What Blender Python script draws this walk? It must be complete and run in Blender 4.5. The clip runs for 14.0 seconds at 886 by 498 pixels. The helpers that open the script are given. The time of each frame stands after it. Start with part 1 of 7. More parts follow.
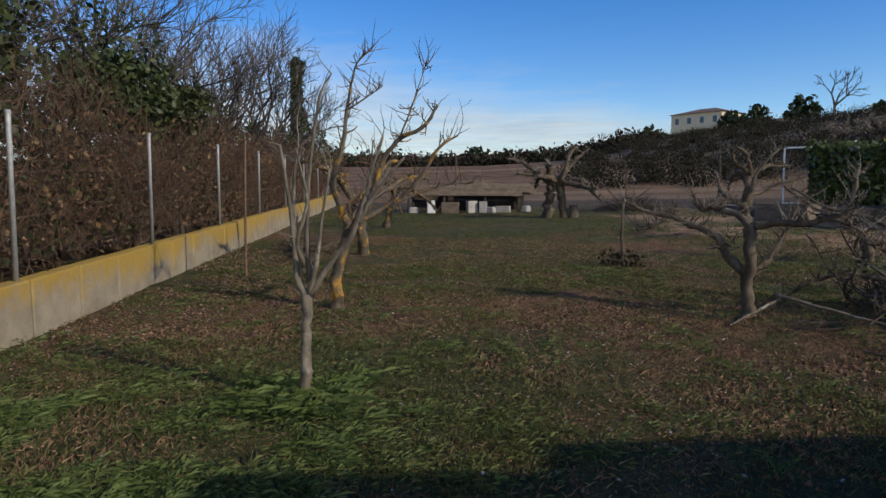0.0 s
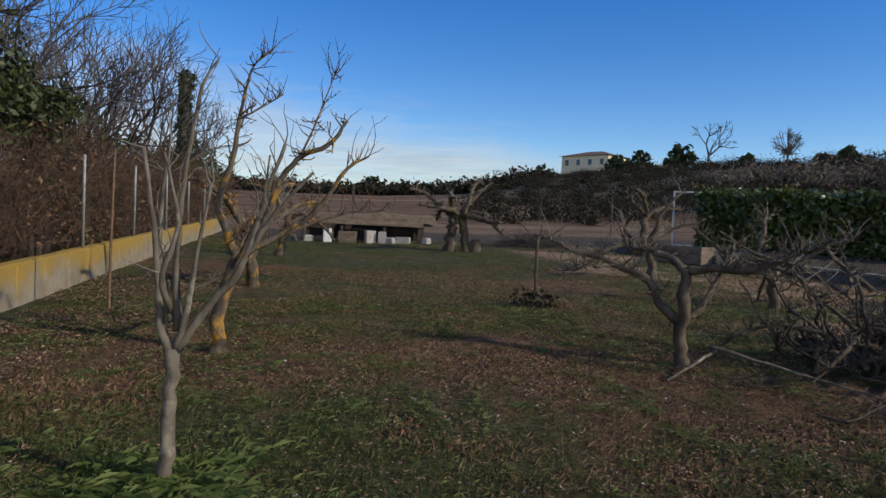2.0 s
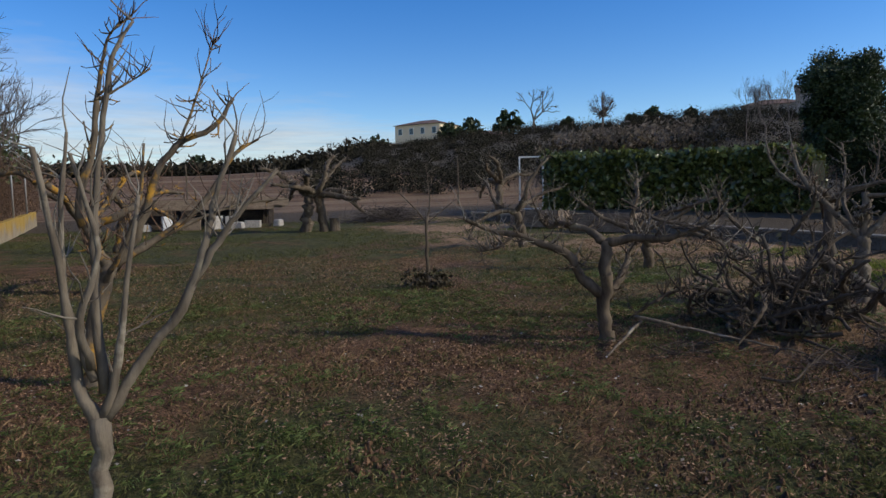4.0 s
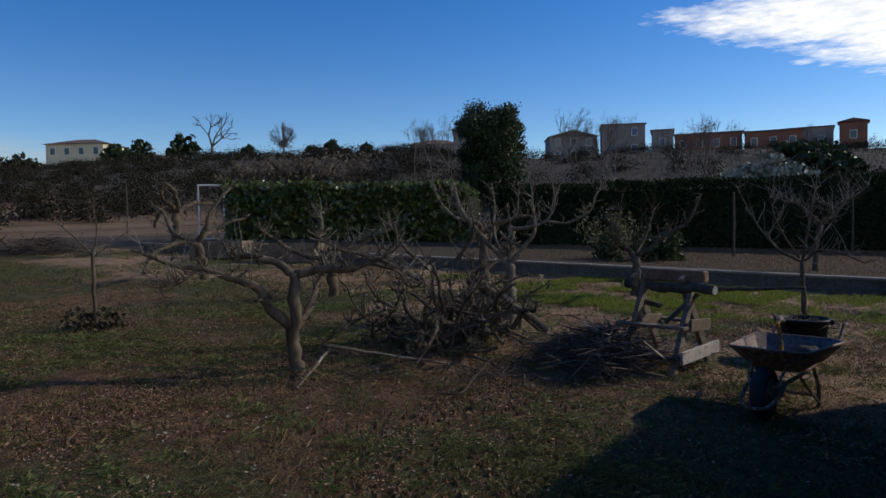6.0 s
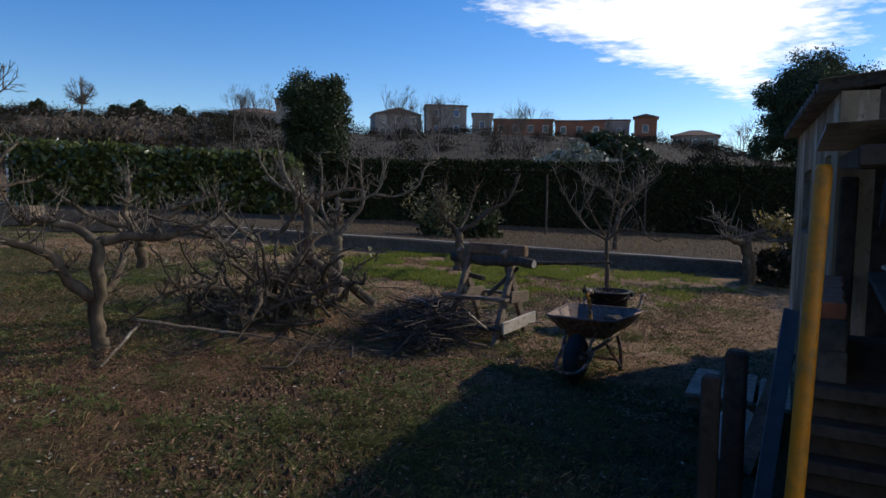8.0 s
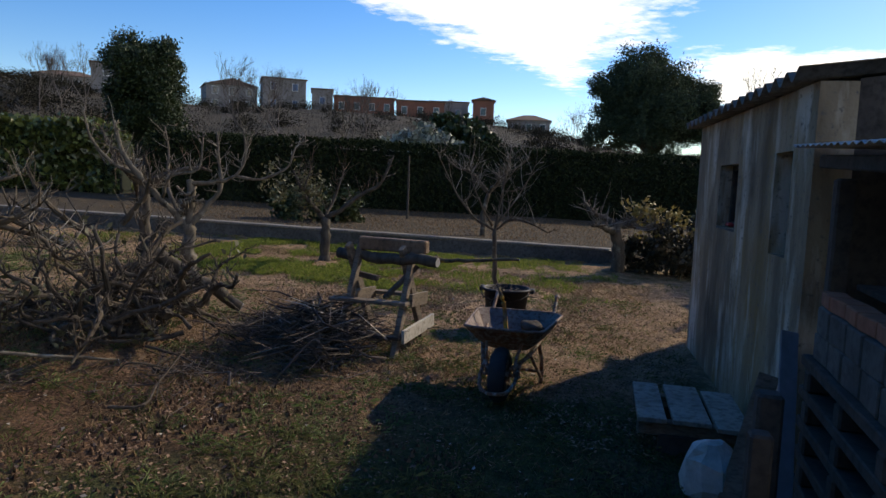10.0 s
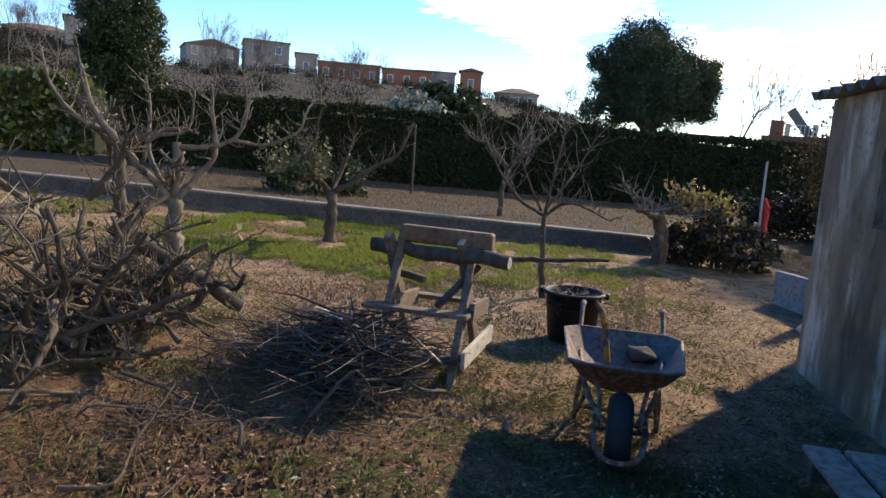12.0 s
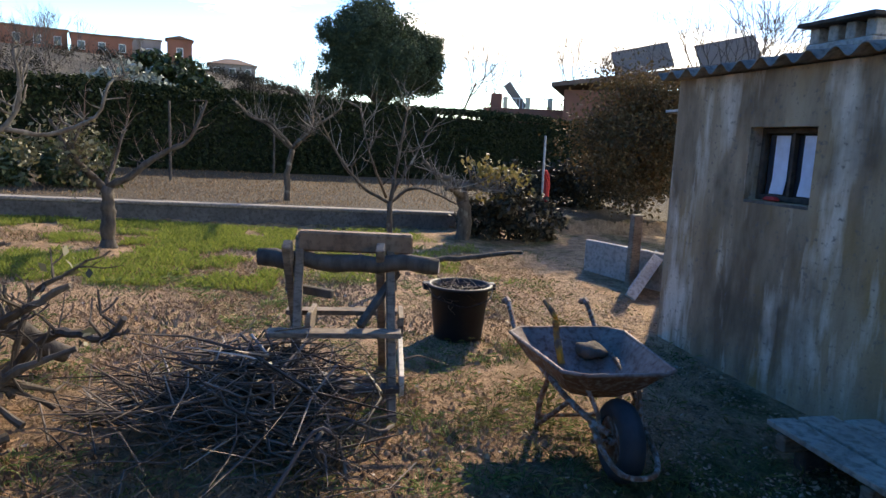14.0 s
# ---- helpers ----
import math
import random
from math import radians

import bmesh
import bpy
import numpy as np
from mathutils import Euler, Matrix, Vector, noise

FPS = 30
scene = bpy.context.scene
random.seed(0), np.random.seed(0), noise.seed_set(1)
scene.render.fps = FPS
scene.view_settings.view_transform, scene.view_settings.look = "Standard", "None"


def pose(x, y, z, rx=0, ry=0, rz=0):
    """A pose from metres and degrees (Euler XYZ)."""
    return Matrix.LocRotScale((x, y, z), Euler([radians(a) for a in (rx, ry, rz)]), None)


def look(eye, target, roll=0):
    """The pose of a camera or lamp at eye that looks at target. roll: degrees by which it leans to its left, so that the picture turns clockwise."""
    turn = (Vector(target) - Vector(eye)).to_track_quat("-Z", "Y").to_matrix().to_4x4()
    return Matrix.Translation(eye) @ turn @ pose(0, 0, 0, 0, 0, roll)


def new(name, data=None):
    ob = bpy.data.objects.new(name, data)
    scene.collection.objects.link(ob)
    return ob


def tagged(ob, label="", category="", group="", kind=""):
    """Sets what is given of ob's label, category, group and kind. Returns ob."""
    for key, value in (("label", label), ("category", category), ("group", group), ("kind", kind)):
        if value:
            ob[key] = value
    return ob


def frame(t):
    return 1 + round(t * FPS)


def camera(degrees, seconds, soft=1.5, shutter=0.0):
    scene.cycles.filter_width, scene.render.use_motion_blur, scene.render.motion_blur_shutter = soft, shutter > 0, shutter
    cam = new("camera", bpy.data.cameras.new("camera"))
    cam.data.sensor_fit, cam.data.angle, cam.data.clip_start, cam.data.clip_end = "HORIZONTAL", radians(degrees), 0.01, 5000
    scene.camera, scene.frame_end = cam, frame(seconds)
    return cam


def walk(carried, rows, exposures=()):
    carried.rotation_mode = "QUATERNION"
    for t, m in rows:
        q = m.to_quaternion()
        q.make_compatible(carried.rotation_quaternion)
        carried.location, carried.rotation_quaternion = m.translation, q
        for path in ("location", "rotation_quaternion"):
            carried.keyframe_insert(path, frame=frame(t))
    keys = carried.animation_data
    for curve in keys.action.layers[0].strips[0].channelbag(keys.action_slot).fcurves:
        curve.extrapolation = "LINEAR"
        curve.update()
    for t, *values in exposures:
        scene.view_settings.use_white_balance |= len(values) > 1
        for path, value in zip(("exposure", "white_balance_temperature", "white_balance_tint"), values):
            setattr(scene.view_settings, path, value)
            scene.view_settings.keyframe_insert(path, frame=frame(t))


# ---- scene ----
cam = camera(66.1, 14.0)
PATH = [
    (0, (-0.246, -0.292, 1.566), (-0.3653, 1.6976, 1.4041), 0.02),
    (0.5, (-0.196, -0.212, 1.553), (-0.3055, 1.7806, 1.4185), 1.41),
    (1, (-0.251, 0.089, 1.532), (-0.2309, 2.0834, 1.3843), 0.79),
    (1.5, (-0.349, 0.371, 1.569), (-0.2381, 2.3655, 1.4712), -0.20),
    (2, (-0.433, 0.701, 1.561), (-0.2413, 2.6910, 1.4946), 2.42),
    (4.5, (-1.148, 1.479, 1.687), (-0.2547, 3.2588, 1.5087), -0.91),
    (5, (-1.182, 1.457, 1.684), (-0.0170, 3.0761, 1.5451), 0.58),
    (5.5, (-1.160, 1.415, 1.701), (0.1410, 2.9310, 1.5997), -0.49),
    (6, (-1.134, 1.401, 1.709), (0.2889, 2.8044, 1.6317), -0.94),
    (6.5, (-1.135, 1.370, 1.712), (0.3531, 2.7051, 1.6575), -1.03),
    (7, (-1.126, 1.366, 1.709), (0.4453, 2.6023, 1.6545), -0.65),
    (7.5, (-1.118, 1.397, 1.679), (0.5340, 2.5168, 1.5549), 0.03),
    (8, (-1.107, 1.510, 1.662), (0.6253, 2.4989, 1.5146), 1.10),
    (8.5, (-0.989, 1.721, 1.689), (0.8162, 2.5738, 1.5787), 1.08),
    (9, (-0.963, 1.922, 1.741), (0.9088, 2.6166, 1.6224), 1.46),
    (11.5, (0.606, 3.160, 1.716), (2.5295, 3.6522, 1.4771), 3.01),
    (12, (0.770, 3.418, 1.712), (2.6906, 3.9038, 1.4383), 4.10),
    (12.5, (0.940, 3.778, 1.713), (2.8825, 4.1302, 1.3923), 2.21),
    (13, (1.087, 4.101, 1.707), (3.0513, 4.3378, 1.4141), 2.25),
    (13.5, (1.319, 4.363, 1.716), (3.2995, 4.3450, 1.4371), 4.84),
    (14, (1.329, 4.669, 1.744), (3.2824, 4.3680, 1.4396), 2.64),
]
walk(cam, [(t, look(eye, target, roll)) for t, eye, target, roll in PATH],
     [(0.0, -0.15, 6850, 9), (2.2, -0.20, 6750, 9), (5.0, -0.15, 6750, 9), (6.0, -0.52, 6650, 9), (6.5, -0.55, 6700, 9), (7.5, -0.50, 6800, 9), (8.0, -0.20, 7000, 9), (8.5, -0.38, 7150, 9), (9.0, -0.50, 7300, 9),
      (10.2, 0.2, 7600, 9), (11.5, 0.95, 7900, 10), (12.0, 0.95, 8000, 10), (12.5, 1.30, 8000, 10), (13.5, 1.42, 8000, 10), (14.0, 1.28, 8000, 10)])

# ---- sky, sun, exposure ----
SUN_BEARING, SUN_HEIGHT = 119.0, 29.5
world = bpy.data.worlds.new("world")
scene.world = world
world.use_nodes = True
wn = world.node_tree.nodes
sky = wn.new("ShaderNodeTexSky")
sky.sky_type, sky.sun_disc = "NISHITA", False
sky.sun_elevation, sky.sun_rotation = radians(SUN_HEIGHT), radians(SUN_BEARING)
sky.altitude, sky.air_density, sky.dust_density, sky.ozone_density = 600, 1.0, 0.2, 3.0
wn["Background"].inputs["Strength"].default_value = 0.178
rich = wn.new("ShaderNodeHueSaturation")
rich.inputs["Hue"].default_value, rich.inputs["Saturation"].default_value = 0.514, 1.38
world.node_tree.links.new(sky.outputs["Color"], rich.inputs["Color"])
world.node_tree.links.new(rich.outputs["Color"], wn["Background"].inputs["Color"])
sun_way = Vector((math.sin(radians(SUN_BEARING)) * math.cos(radians(SUN_HEIGHT)),
                  math.cos(radians(SUN_BEARING)) * math.cos(radians(SUN_HEIGHT)), math.sin(radians(SUN_HEIGHT))))
sun = new("sun", bpy.data.lights.new("sun", "SUN"))
sun.data.energy, sun.data.angle, sun.data.color = 3.8, radians(1.0), (1.0, 0.925, 0.80)
sun.matrix_world = look(sun_way * 60, (0, 0, 0))


# ---- materials ----
class Mat:
    """A small wrapper round a node material."""

    def __init__(self, name, rough=0.85, metal=0.0, spec=0.3):
        self.m = bpy.data.materials.new(name)
        self.m.use_nodes = True
        self.t = self.m.node_tree
        self.b = self.t.nodes["Principled BSDF"]
        self.b.inputs["Roughness"].default_value = rough
        self.b.inputs["Metallic"].default_value = metal
        self.b.inputs["Specular IOR Level"].default_value = spec
        self.geo = self.t.nodes.new("ShaderNodeNewGeometry")
        self.pos = self.geo.outputs["Position"]

    def link(self, a, b):
        self.t.links.new(a, b)

    def noise(self, scale, detail=4.0, rough=0.6, stretch=None, at=None):
        n = self.t.nodes.new("ShaderNodeTexNoise")
        n.inputs["Scale"].default_value, n.inputs["Detail"].default_value = scale, detail
        n.inputs["Roughness"].default_value = rough
        src = at or self.pos
        if stretch:
            mp = self.t.nodes.new("ShaderNodeMapping")
            mp.inputs["Scale"].default_value = stretch
            self.link(src, mp.inputs["Vector"])
            src = mp.outputs["Vector"]
        self.link(src, n.inputs["Vector"])
        return n.outputs["Fac"]

    def ramp(self, fac, lo, hi, a=(0, 0, 0), b=(1, 1, 1)):
        r = self.t.nodes.new("ShaderNodeValToRGB")
        r.color_ramp.elements[0].position, r.color_ramp.elements[1].position = lo, hi
        r.color_ramp.elements[0].color, r.color_ramp.elements[1].color = (*a, 1), (*b, 1)
        self.link(fac, r.inputs["Fac"])
        return r.outputs["Color"]

    def mix(self, fac, a, b, how="MIX"):
        n = self.t.nodes.new("ShaderNodeMix")
        n.data_type, n.blend_type = "RGBA", how
        for value, socket in ((fac, n.inputs[0]), (a, n.inputs[6]), (b, n.inputs[7])):
            if isinstance(value, (int, float)):
                socket.default_value = value
            elif isinstance(value, tuple):
                socket.default_value = (*value, 1)
            else:
                self.link(value, socket)
        return n.outputs[2]

    def math(self, how, a, b=0.0):
        n = self.t.nodes.new("ShaderNodeMath")
        n.operation = how
        for value, socket in ((a, n.inputs[0]), (b, n.inputs[1])):
            if isinstance(value, (int, float)):
                socket.default_value = value
            else:
                self.link(value, socket)
        return n.outputs[0]

    def xyz(self):
        n = self.t.nodes.new("ShaderNodeSeparateXYZ")
        self.link(self.pos, n.inputs[0])
        return n.outputs

    def color(self, c):
        if isinstance(c, tuple):
            self.b.inputs["Base Color"].default_value = (*c, 1)
        else:
            self.link(c, self.b.inputs["Base Color"])
        return self

    def bump(self, fac, strength=0.4, dist=0.02):
        n = self.t.nodes.new("ShaderNodeBump")
        n.inputs["Strength"].default_value, n.inputs["Distance"].default_value = strength, dist
        self.link(fac, n.inputs["Height"])
        self.link(n.outputs["Normal"], self.b.inputs["Normal"])
        return self

    def island(self):
        return self.geo.outputs["Random Per Island"]

    def rand(self):
        return self.t.nodes.new("ShaderNodeObjectInfo").outputs["Random"]


def speckled(name, a, b, c, coarse, fine, rough=0.9, bump=0.4, dist=0.01, stretch=None, metal=0.0):
    """A surface of three colours mixed at a coarse and a fine scale."""
    k = Mat(name, rough, metal)
    col = k.mix(k.ramp(k.noise(coarse, stretch=stretch), 0.35, 0.68), a, b)
    f = k.noise(fine, stretch=stretch)
    k.color(k.mix(k.ramp(f, 0.45, 0.72), col, c))
    k.bump(f, bump, dist)
    return k.m


def leafy(name, a, b, rough=0.6, spec=0.3, through_light=0.0):
    """Leaves that differ one from the other."""
    k = Mat(name, rough, 0.0, spec)
    k.color(k.mix(k.island(), a, b))
    if through_light:
        tr = k.t.nodes.new("ShaderNodeBsdfTranslucent")
        mx = k.t.nodes.new("ShaderNodeMixShader")
        mx.inputs[0].default_value = through_light
        k.link(k.mix(k.island(), a, b), tr.inputs["Color"])
        k.link(k.b.outputs[0], mx.inputs[1])
        k.link(tr.outputs[0], mx.inputs[2])
        k.link(mx.outputs[0], k.t.nodes["Material Output"].inputs["Surface"])
    return k.m


def ground_material():
    k = Mat("ground_soil_and_grass", 0.95, 0.0, 0.15)
    x, y, z = k.xyz()
    big, mid, fine = k.noise(0.28, 3), k.noise(1.6, 6, 0.7), k.noise(36, 6, 0.75)
    litter = k.mix(k.ramp(fine, 0.35, 0.7), (0.036, 0.020, 0.011), (0.31, 0.175, 0.095))
    turf = k.mix(k.ramp(fine, 0.3, 0.75), (0.024, 0.028, 0.010), (0.15, 0.145, 0.052))
    green = k.math("ADD", k.math("MULTIPLY", big, 1.0), k.math("MULTIPLY", mid, 0.55))
    front = k.math("MULTIPLY", k.ramp(k.math("MULTIPLY", y, 0.1), 0.48, 0.66, (1, 1, 1), (0, 0, 0)), k.ramp(k.math("ADD", k.math("MULTIPLY", x, 0.1), 0.5), 0.40, 0.56, (1, 1, 1), (0.3, 0.3, 0.3)))
    rear = k.ramp(k.math("MULTIPLY", y, 0.1), 0.78, 1.05)
    green = k.math("ADD", green, k.math("MULTIPLY", k.math("ADD", front, k.math("MULTIPLY", rear, 0.5)), 0.21))
    green = k.math("SUBTRACT", green, k.math("MULTIPLY", k.ramp(k.math("MULTIPLY", x, 0.1), 0.35, 0.6), 0.1))
    sand = k.mix(k.ramp(fine, 0.3, 0.7), (0.19, 0.115, 0.065), (0.46, 0.31, 0.185))
    litter = k.mix(k.ramp(k.math("ADD", k.math("MULTIPLY", x, 0.1), k.math("MULTIPLY", mid, 0.25)), 0.45, 0.68), litter, sand)
    garden = k.mix(k.ramp(green, 0.755, 0.885), litter, turf)
    blotch = k.ramp(k.noise(5.5, 5, 0.7), 0.42, 0.62, (1.12, 1.10, 1.08), (0.58, 0.56, 0.52))
    garden = k.mix(1.0, garden, blotch, "MULTIPLY")
    soil = k.mix(k.ramp(k.noise(9, 5), 0.3, 0.75), (0.062, 0.046, 0.029), (0.115, 0.089, 0.058))
    # terrace soil beyond the low wall
    line = k.math("ADD", x, k.math("MULTIPLY", y, 0.22))
    bed = k.math("GREATER_THAN", line, 13.8)
    near = k.mix(bed, garden, soil)
    # bare track and dry field further off
    tr = k.math("ADD", y, k.math("MULTIPLY", k.noise(0.3, 2), 3.0))
    track = k.ramp(k.math("MULTIPLY", tr, 0.01), 0.285, 0.305)
    near = k.mix(track, near, soil)
    field = k.mix(k.ramp(k.noise(0.5, 6), 0.35, 0.7), (0.10, 0.056, 0.030), (0.20, 0.118, 0.064))
    field = k.mix(k.ramp(k.noise(0.16, 4, 0.6, (0.12, 1.6, 1)), 0.5, 0.62), field, (0.24, 0.165, 0.095))
    fy = k.ramp(k.math("MULTIPLY", tr, 0.01), 0.36, 0.39)
    out = k.mix(fy, near, field)
    scrub = k.mix(k.ramp(k.noise(0.25, 6), 0.35, 0.7), (0.050, 0.043, 0.031), (0.098, 0.082, 0.060))
    far = k.math("ADD", k.math("MULTIPLY", x, 1.0), k.math("MULTIPLY", y, 0.35))
    out = k.mix(k.ramp(k.math("MULTIPLY", far, 0.01), 0.42, 0.52), out, scrub)
    k.color(out).bump(k.math("ADD", fine, k.math("MULTIPLY", k.noise(11, 5, 0.7), 1.6)), 0.9, 0.045)
    return k.m


def lichen_concrete():
    """Grey concrete with yellow lichen on and below its crown."""
    k = Mat("lichen_concrete", 0.92, 0.0, 0.2)
    base = k.mix(k.ramp(k.noise(3, 5), 0.3, 0.7), (0.20, 0.16, 0.105), (0.33, 0.275, 0.19))
    base = k.mix(k.ramp(k.noise(40, 3), 0.55, 0.75), base, (0.2, 0.18, 0.15))
    x, y, z = k.xyz()
    up = k.math("SUBTRACT", z, k.math("ADD", k.math("MULTIPLY", x, 0.014), k.math("MULTIPLY", y, 0.032)))
    patch = k.math("ADD", k.math("MULTIPLY", up, 1.0), k.math("ADD", k.math("MULTIPLY", k.noise(0.45, 3, 0.6), 1.3), k.math("MULTIPLY", k.noise(5.0, 7, 0.75), 0.9)))
    k.color(k.mix(k.ramp(k.math("MULTIPLY", patch, 0.5), 0.64, 0.80), base, k.mix(k.noise(18, 3), (0.30, 0.175, 0.03), (0.38, 0.26, 0.065))))
    k.bump(k.noise(60, 4), 0.35, 0.006)
    return k.m


def stained_render():
    """Old lime render, grey-brown with pale and dark streaks that run down it."""
    k = Mat("stained_render", 0.93, 0.0, 0.15)
    blot = k.noise(1.1, 5, 0.6)
    streak = k.noise(1.0, 5, 0.6, (3.0, 3.0, 0.8))
    fine = k.noise(1.0, 5, 0.65, (11, 11, 2.2))
    col = k.mix(k.ramp(streak, 0.36, 0.62), (0.165, 0.113, 0.068), (0.38, 0.278, 0.175))
    col = k.mix(k.ramp(k.noise(0.8, 4, 0.6, (1.6, 1.6, 0.7)), 0.50, 0.68), col, (0.30, 0.18, 0.07))
    col = k.mix(k.ramp(k.math("ADD", k.math("MULTIPLY", k.noise(1.0, 4, 0.55, (3.6, 3.6, 0.75)), 0.75), k.math("MULTIPLY", fine, 0.25)), 0.51, 0.62), col, (0.60, 0.50, 0.38))
    col = k.mix(k.ramp(k.math("ADD", k.math("MULTIPLY", blot, 0.75), k.math("MULTIPLY", fine, 0.25)), 0.52, 0.68), col, (0.105, 0.078, 0.05))
    col = k.mix(k.ramp(k.noise(24, 4), 0.58, 0.72), col, (0.15, 0.125, 0.10))
    k.color(col).bump(k.noise(35, 5), 0.5, 0.01)
    return k.m


def bark(name, a, b, lichen, amount):
    k = Mat(name, 0.92, 0.0, 0.15)
    col = k.mix(k.ramp(k.noise(14, 4, 0.6, (1, 1, 0.35)), 0.3, 0.7), a, b)
    k.color(k.mix(k.ramp(k.noise(6, 4), amount, amount + 0.14), col, lichen))
    k.bump(k.noise(45, 4, 0.6, (1, 1, 0.3)), 0.6, 0.01)
    return k.m


def plain(name, c, rough=0.6, metal=0.0, spec=0.3, wear=0.25, scale=12):
    k = Mat(name, rough, metal, spec)
    n = k.noise(scale, 5)
    dark = tuple(v * (1 - wear) for v in c)
    light = tuple(min(1, v * (1 + wear)) for v in c)
    k.color(k.mix(k.ramp(n, 0.3, 0.7), dark, light)).bump(n, 0.15, 0.004)
    return k.m


GROUND = ground_material()
CONCRETE = lichen_concrete()
GREY_CONCRETE = speckled("grey_concrete", (0.30, 0.28, 0.25), (0.42, 0.39, 0.34), (0.16, 0.15, 0.13), 2, 25)
RENDER = stained_render()
BARK_GREY = bark("grey_bark", (0.055, 0.041, 0.028), (0.15, 0.118, 0.084), (0.28, 0.245, 0.175), 0.60)
BARK_YOUNG = bark("young_grey_bark", (0.08, 0.064, 0.048), (0.20, 0.167, 0.125), (0.32, 0.285, 0.22), 0.58)
BARK_OCHRE = bark("lichened_bark", (0.05, 0.04, 0.03), (0.15, 0.12, 0.085), (0.42, 0.22, 0.03), 0.525)
BARK_DARK = bark("dark_bark", (0.05, 0.04, 0.03), (0.12, 0.10, 0.08), (0.2, 0.19, 0.16), 0.66)
TWIG_BROWN = leafy("brown_twigs", (0.05, 0.03, 0.02), (0.155, 0.095, 0.062), 0.9)
TWIG_GREY = leafy("grey_twigs", (0.08, 0.065, 0.05), (0.26, 0.225, 0.175), 0.8)
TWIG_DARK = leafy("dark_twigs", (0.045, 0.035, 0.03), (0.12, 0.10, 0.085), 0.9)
TWIG_FAR = leafy("far_twigs", (0.08, 0.062, 0.05), (0.15, 0.12, 0.10), 0.9)
TWIG_SCRUB = leafy("scrub_stems", (0.030, 0.025, 0.021), (0.065, 0.054, 0.045), 0.95, 0.1)
STICKS = leafy("cut_sticks", (0.022, 0.016, 0.012), (0.18, 0.138, 0.105), 0.75, 0.25)
PALE_STICKS = leafy("pale_cut_sticks", (0.16, 0.13, 0.10), (0.42, 0.37, 0.30), 0.6, 0.4)
GRASS = leafy("lawn_grass", (0.045, 0.055, 0.014), (0.165, 0.165, 0.055), 0.7, 0.2, 0.3)
TUFT = leafy("green_tufts", (0.05, 0.08, 0.018), (0.17, 0.21, 0.065), 0.65, 0.25, 0.35)
LUSH = leafy("lush_grass", (0.085, 0.115, 0.02), (0.25, 0.28, 0.06), 0.65, 0.2, 0.4)
STRAW = leafy("dry_grass", (0.10, 0.062, 0.032), (0.34, 0.225, 0.125), 0.85, 0.15, 0.25)
LITTER = leafy("fallen_leaves", (0.040, 0.020, 0.011), (0.42, 0.255, 0.15), 0.75, 0.3, 0.15)
EARTH = leafy("earth_clods", (0.04, 0.024, 0.014), (0.20, 0.12, 0.068), 0.95, 0.1)
SANDY = leafy("sandy_clods", (0.16, 0.095, 0.052), (0.42, 0.28, 0.165), 0.95, 0.1)
PALE_LITTER = leafy("pale_fallen_leaves", (0.18, 0.15, 0.11), (0.42, 0.38, 0.31), 0.7)
LAUREL = leafy("laurel_leaves", (0.02, 0.034, 0.008), (0.16, 0.185, 0.05), 0.3, 0.55, 0.25)
CYPRESS = leafy("cypress_sprays", (0.019, 0.025, 0.011), (0.034, 0.043, 0.018), 0.95, 0.05)
IVY = leafy("ivy_leaves", (0.02, 0.032, 0.01), (0.07, 0.085, 0.025), 0.55, 0.35, 0.1)
RUSSET = leafy("russet_leaves", (0.085, 0.045, 0.024), (0.24, 0.15, 0.075), 0.8, 0.2, 0.15)
OLIVE_GREEN = leafy("olive_green_leaves", (0.05, 0.05, 0.025), (0.2, 0.18, 0.09), 0.6, 0.3, 0.2)
RUSSET_GREEN = leafy("russet_green_leaves", (0.05, 0.042, 0.018), (0.14, 0.082, 0.034), 0.75, 0.2, 0.2)
RUSTY_DARK = leafy("dark_shrub_leaves", (0.02, 0.018, 0.01), (0.09, 0.065, 0.03), 0.7)
OLIVE = leafy("olive_leaves", (0.16, 0.17, 0.13), (0.34, 0.35, 0.28), 0.6, 0.3)
EVERGREEN = leafy("evergreen_leaves", (0.012, 0.024, 0.008), (0.045, 0.065, 0.02), 0.5, 0.35, 0.1)
PINE = leafy("pine_needles", (0.03, 0.045, 0.024), (0.075, 0.098, 0.05), 0.75, 0.2, 0.1)
SCRUB = leafy("scrub_leaves", (0.024, 0.023, 0.016), (0.046, 0.040, 0.029), 1.0, 0.0)
YELLOWING = leafy("yellowing_leaves", (0.10, 0.095, 0.03), (0.28, 0.20, 0.065), 0.6, 0.3, 0.3)
PLUME = leafy("reed_plumes", (0.10, 0.08, 0.06), (0.22, 0.18, 0.14), 0.9, 0.1, 0.3)
WOOD_BROWN = speckled("brown_timber", (0.14, 0.08, 0.045), (0.24, 0.15, 0.09), (0.08, 0.05, 0.03), 3, 22, 0.8, 0.4, 0.005)
WOOD_GREY = speckled("weathered_wood", (0.135, 0.10, 0.07), (0.26, 0.20, 0.145), (0.08, 0.058, 0.04), 3, 22, 0.85, 0.4, 0.005, (1, 1, 3))
WOOD_PALE = speckled("pale_boards", (0.42, 0.38, 0.32), (0.58, 0.54, 0.47), (0.25, 0.22, 0.18), 3, 26, 0.8)
BENCH_WOOD = speckled("grey_bench_boards", (0.25, 0.21, 0.165), (0.36, 0.31, 0.245), (0.12, 0.095, 0.07), 4, 20, 0.85)
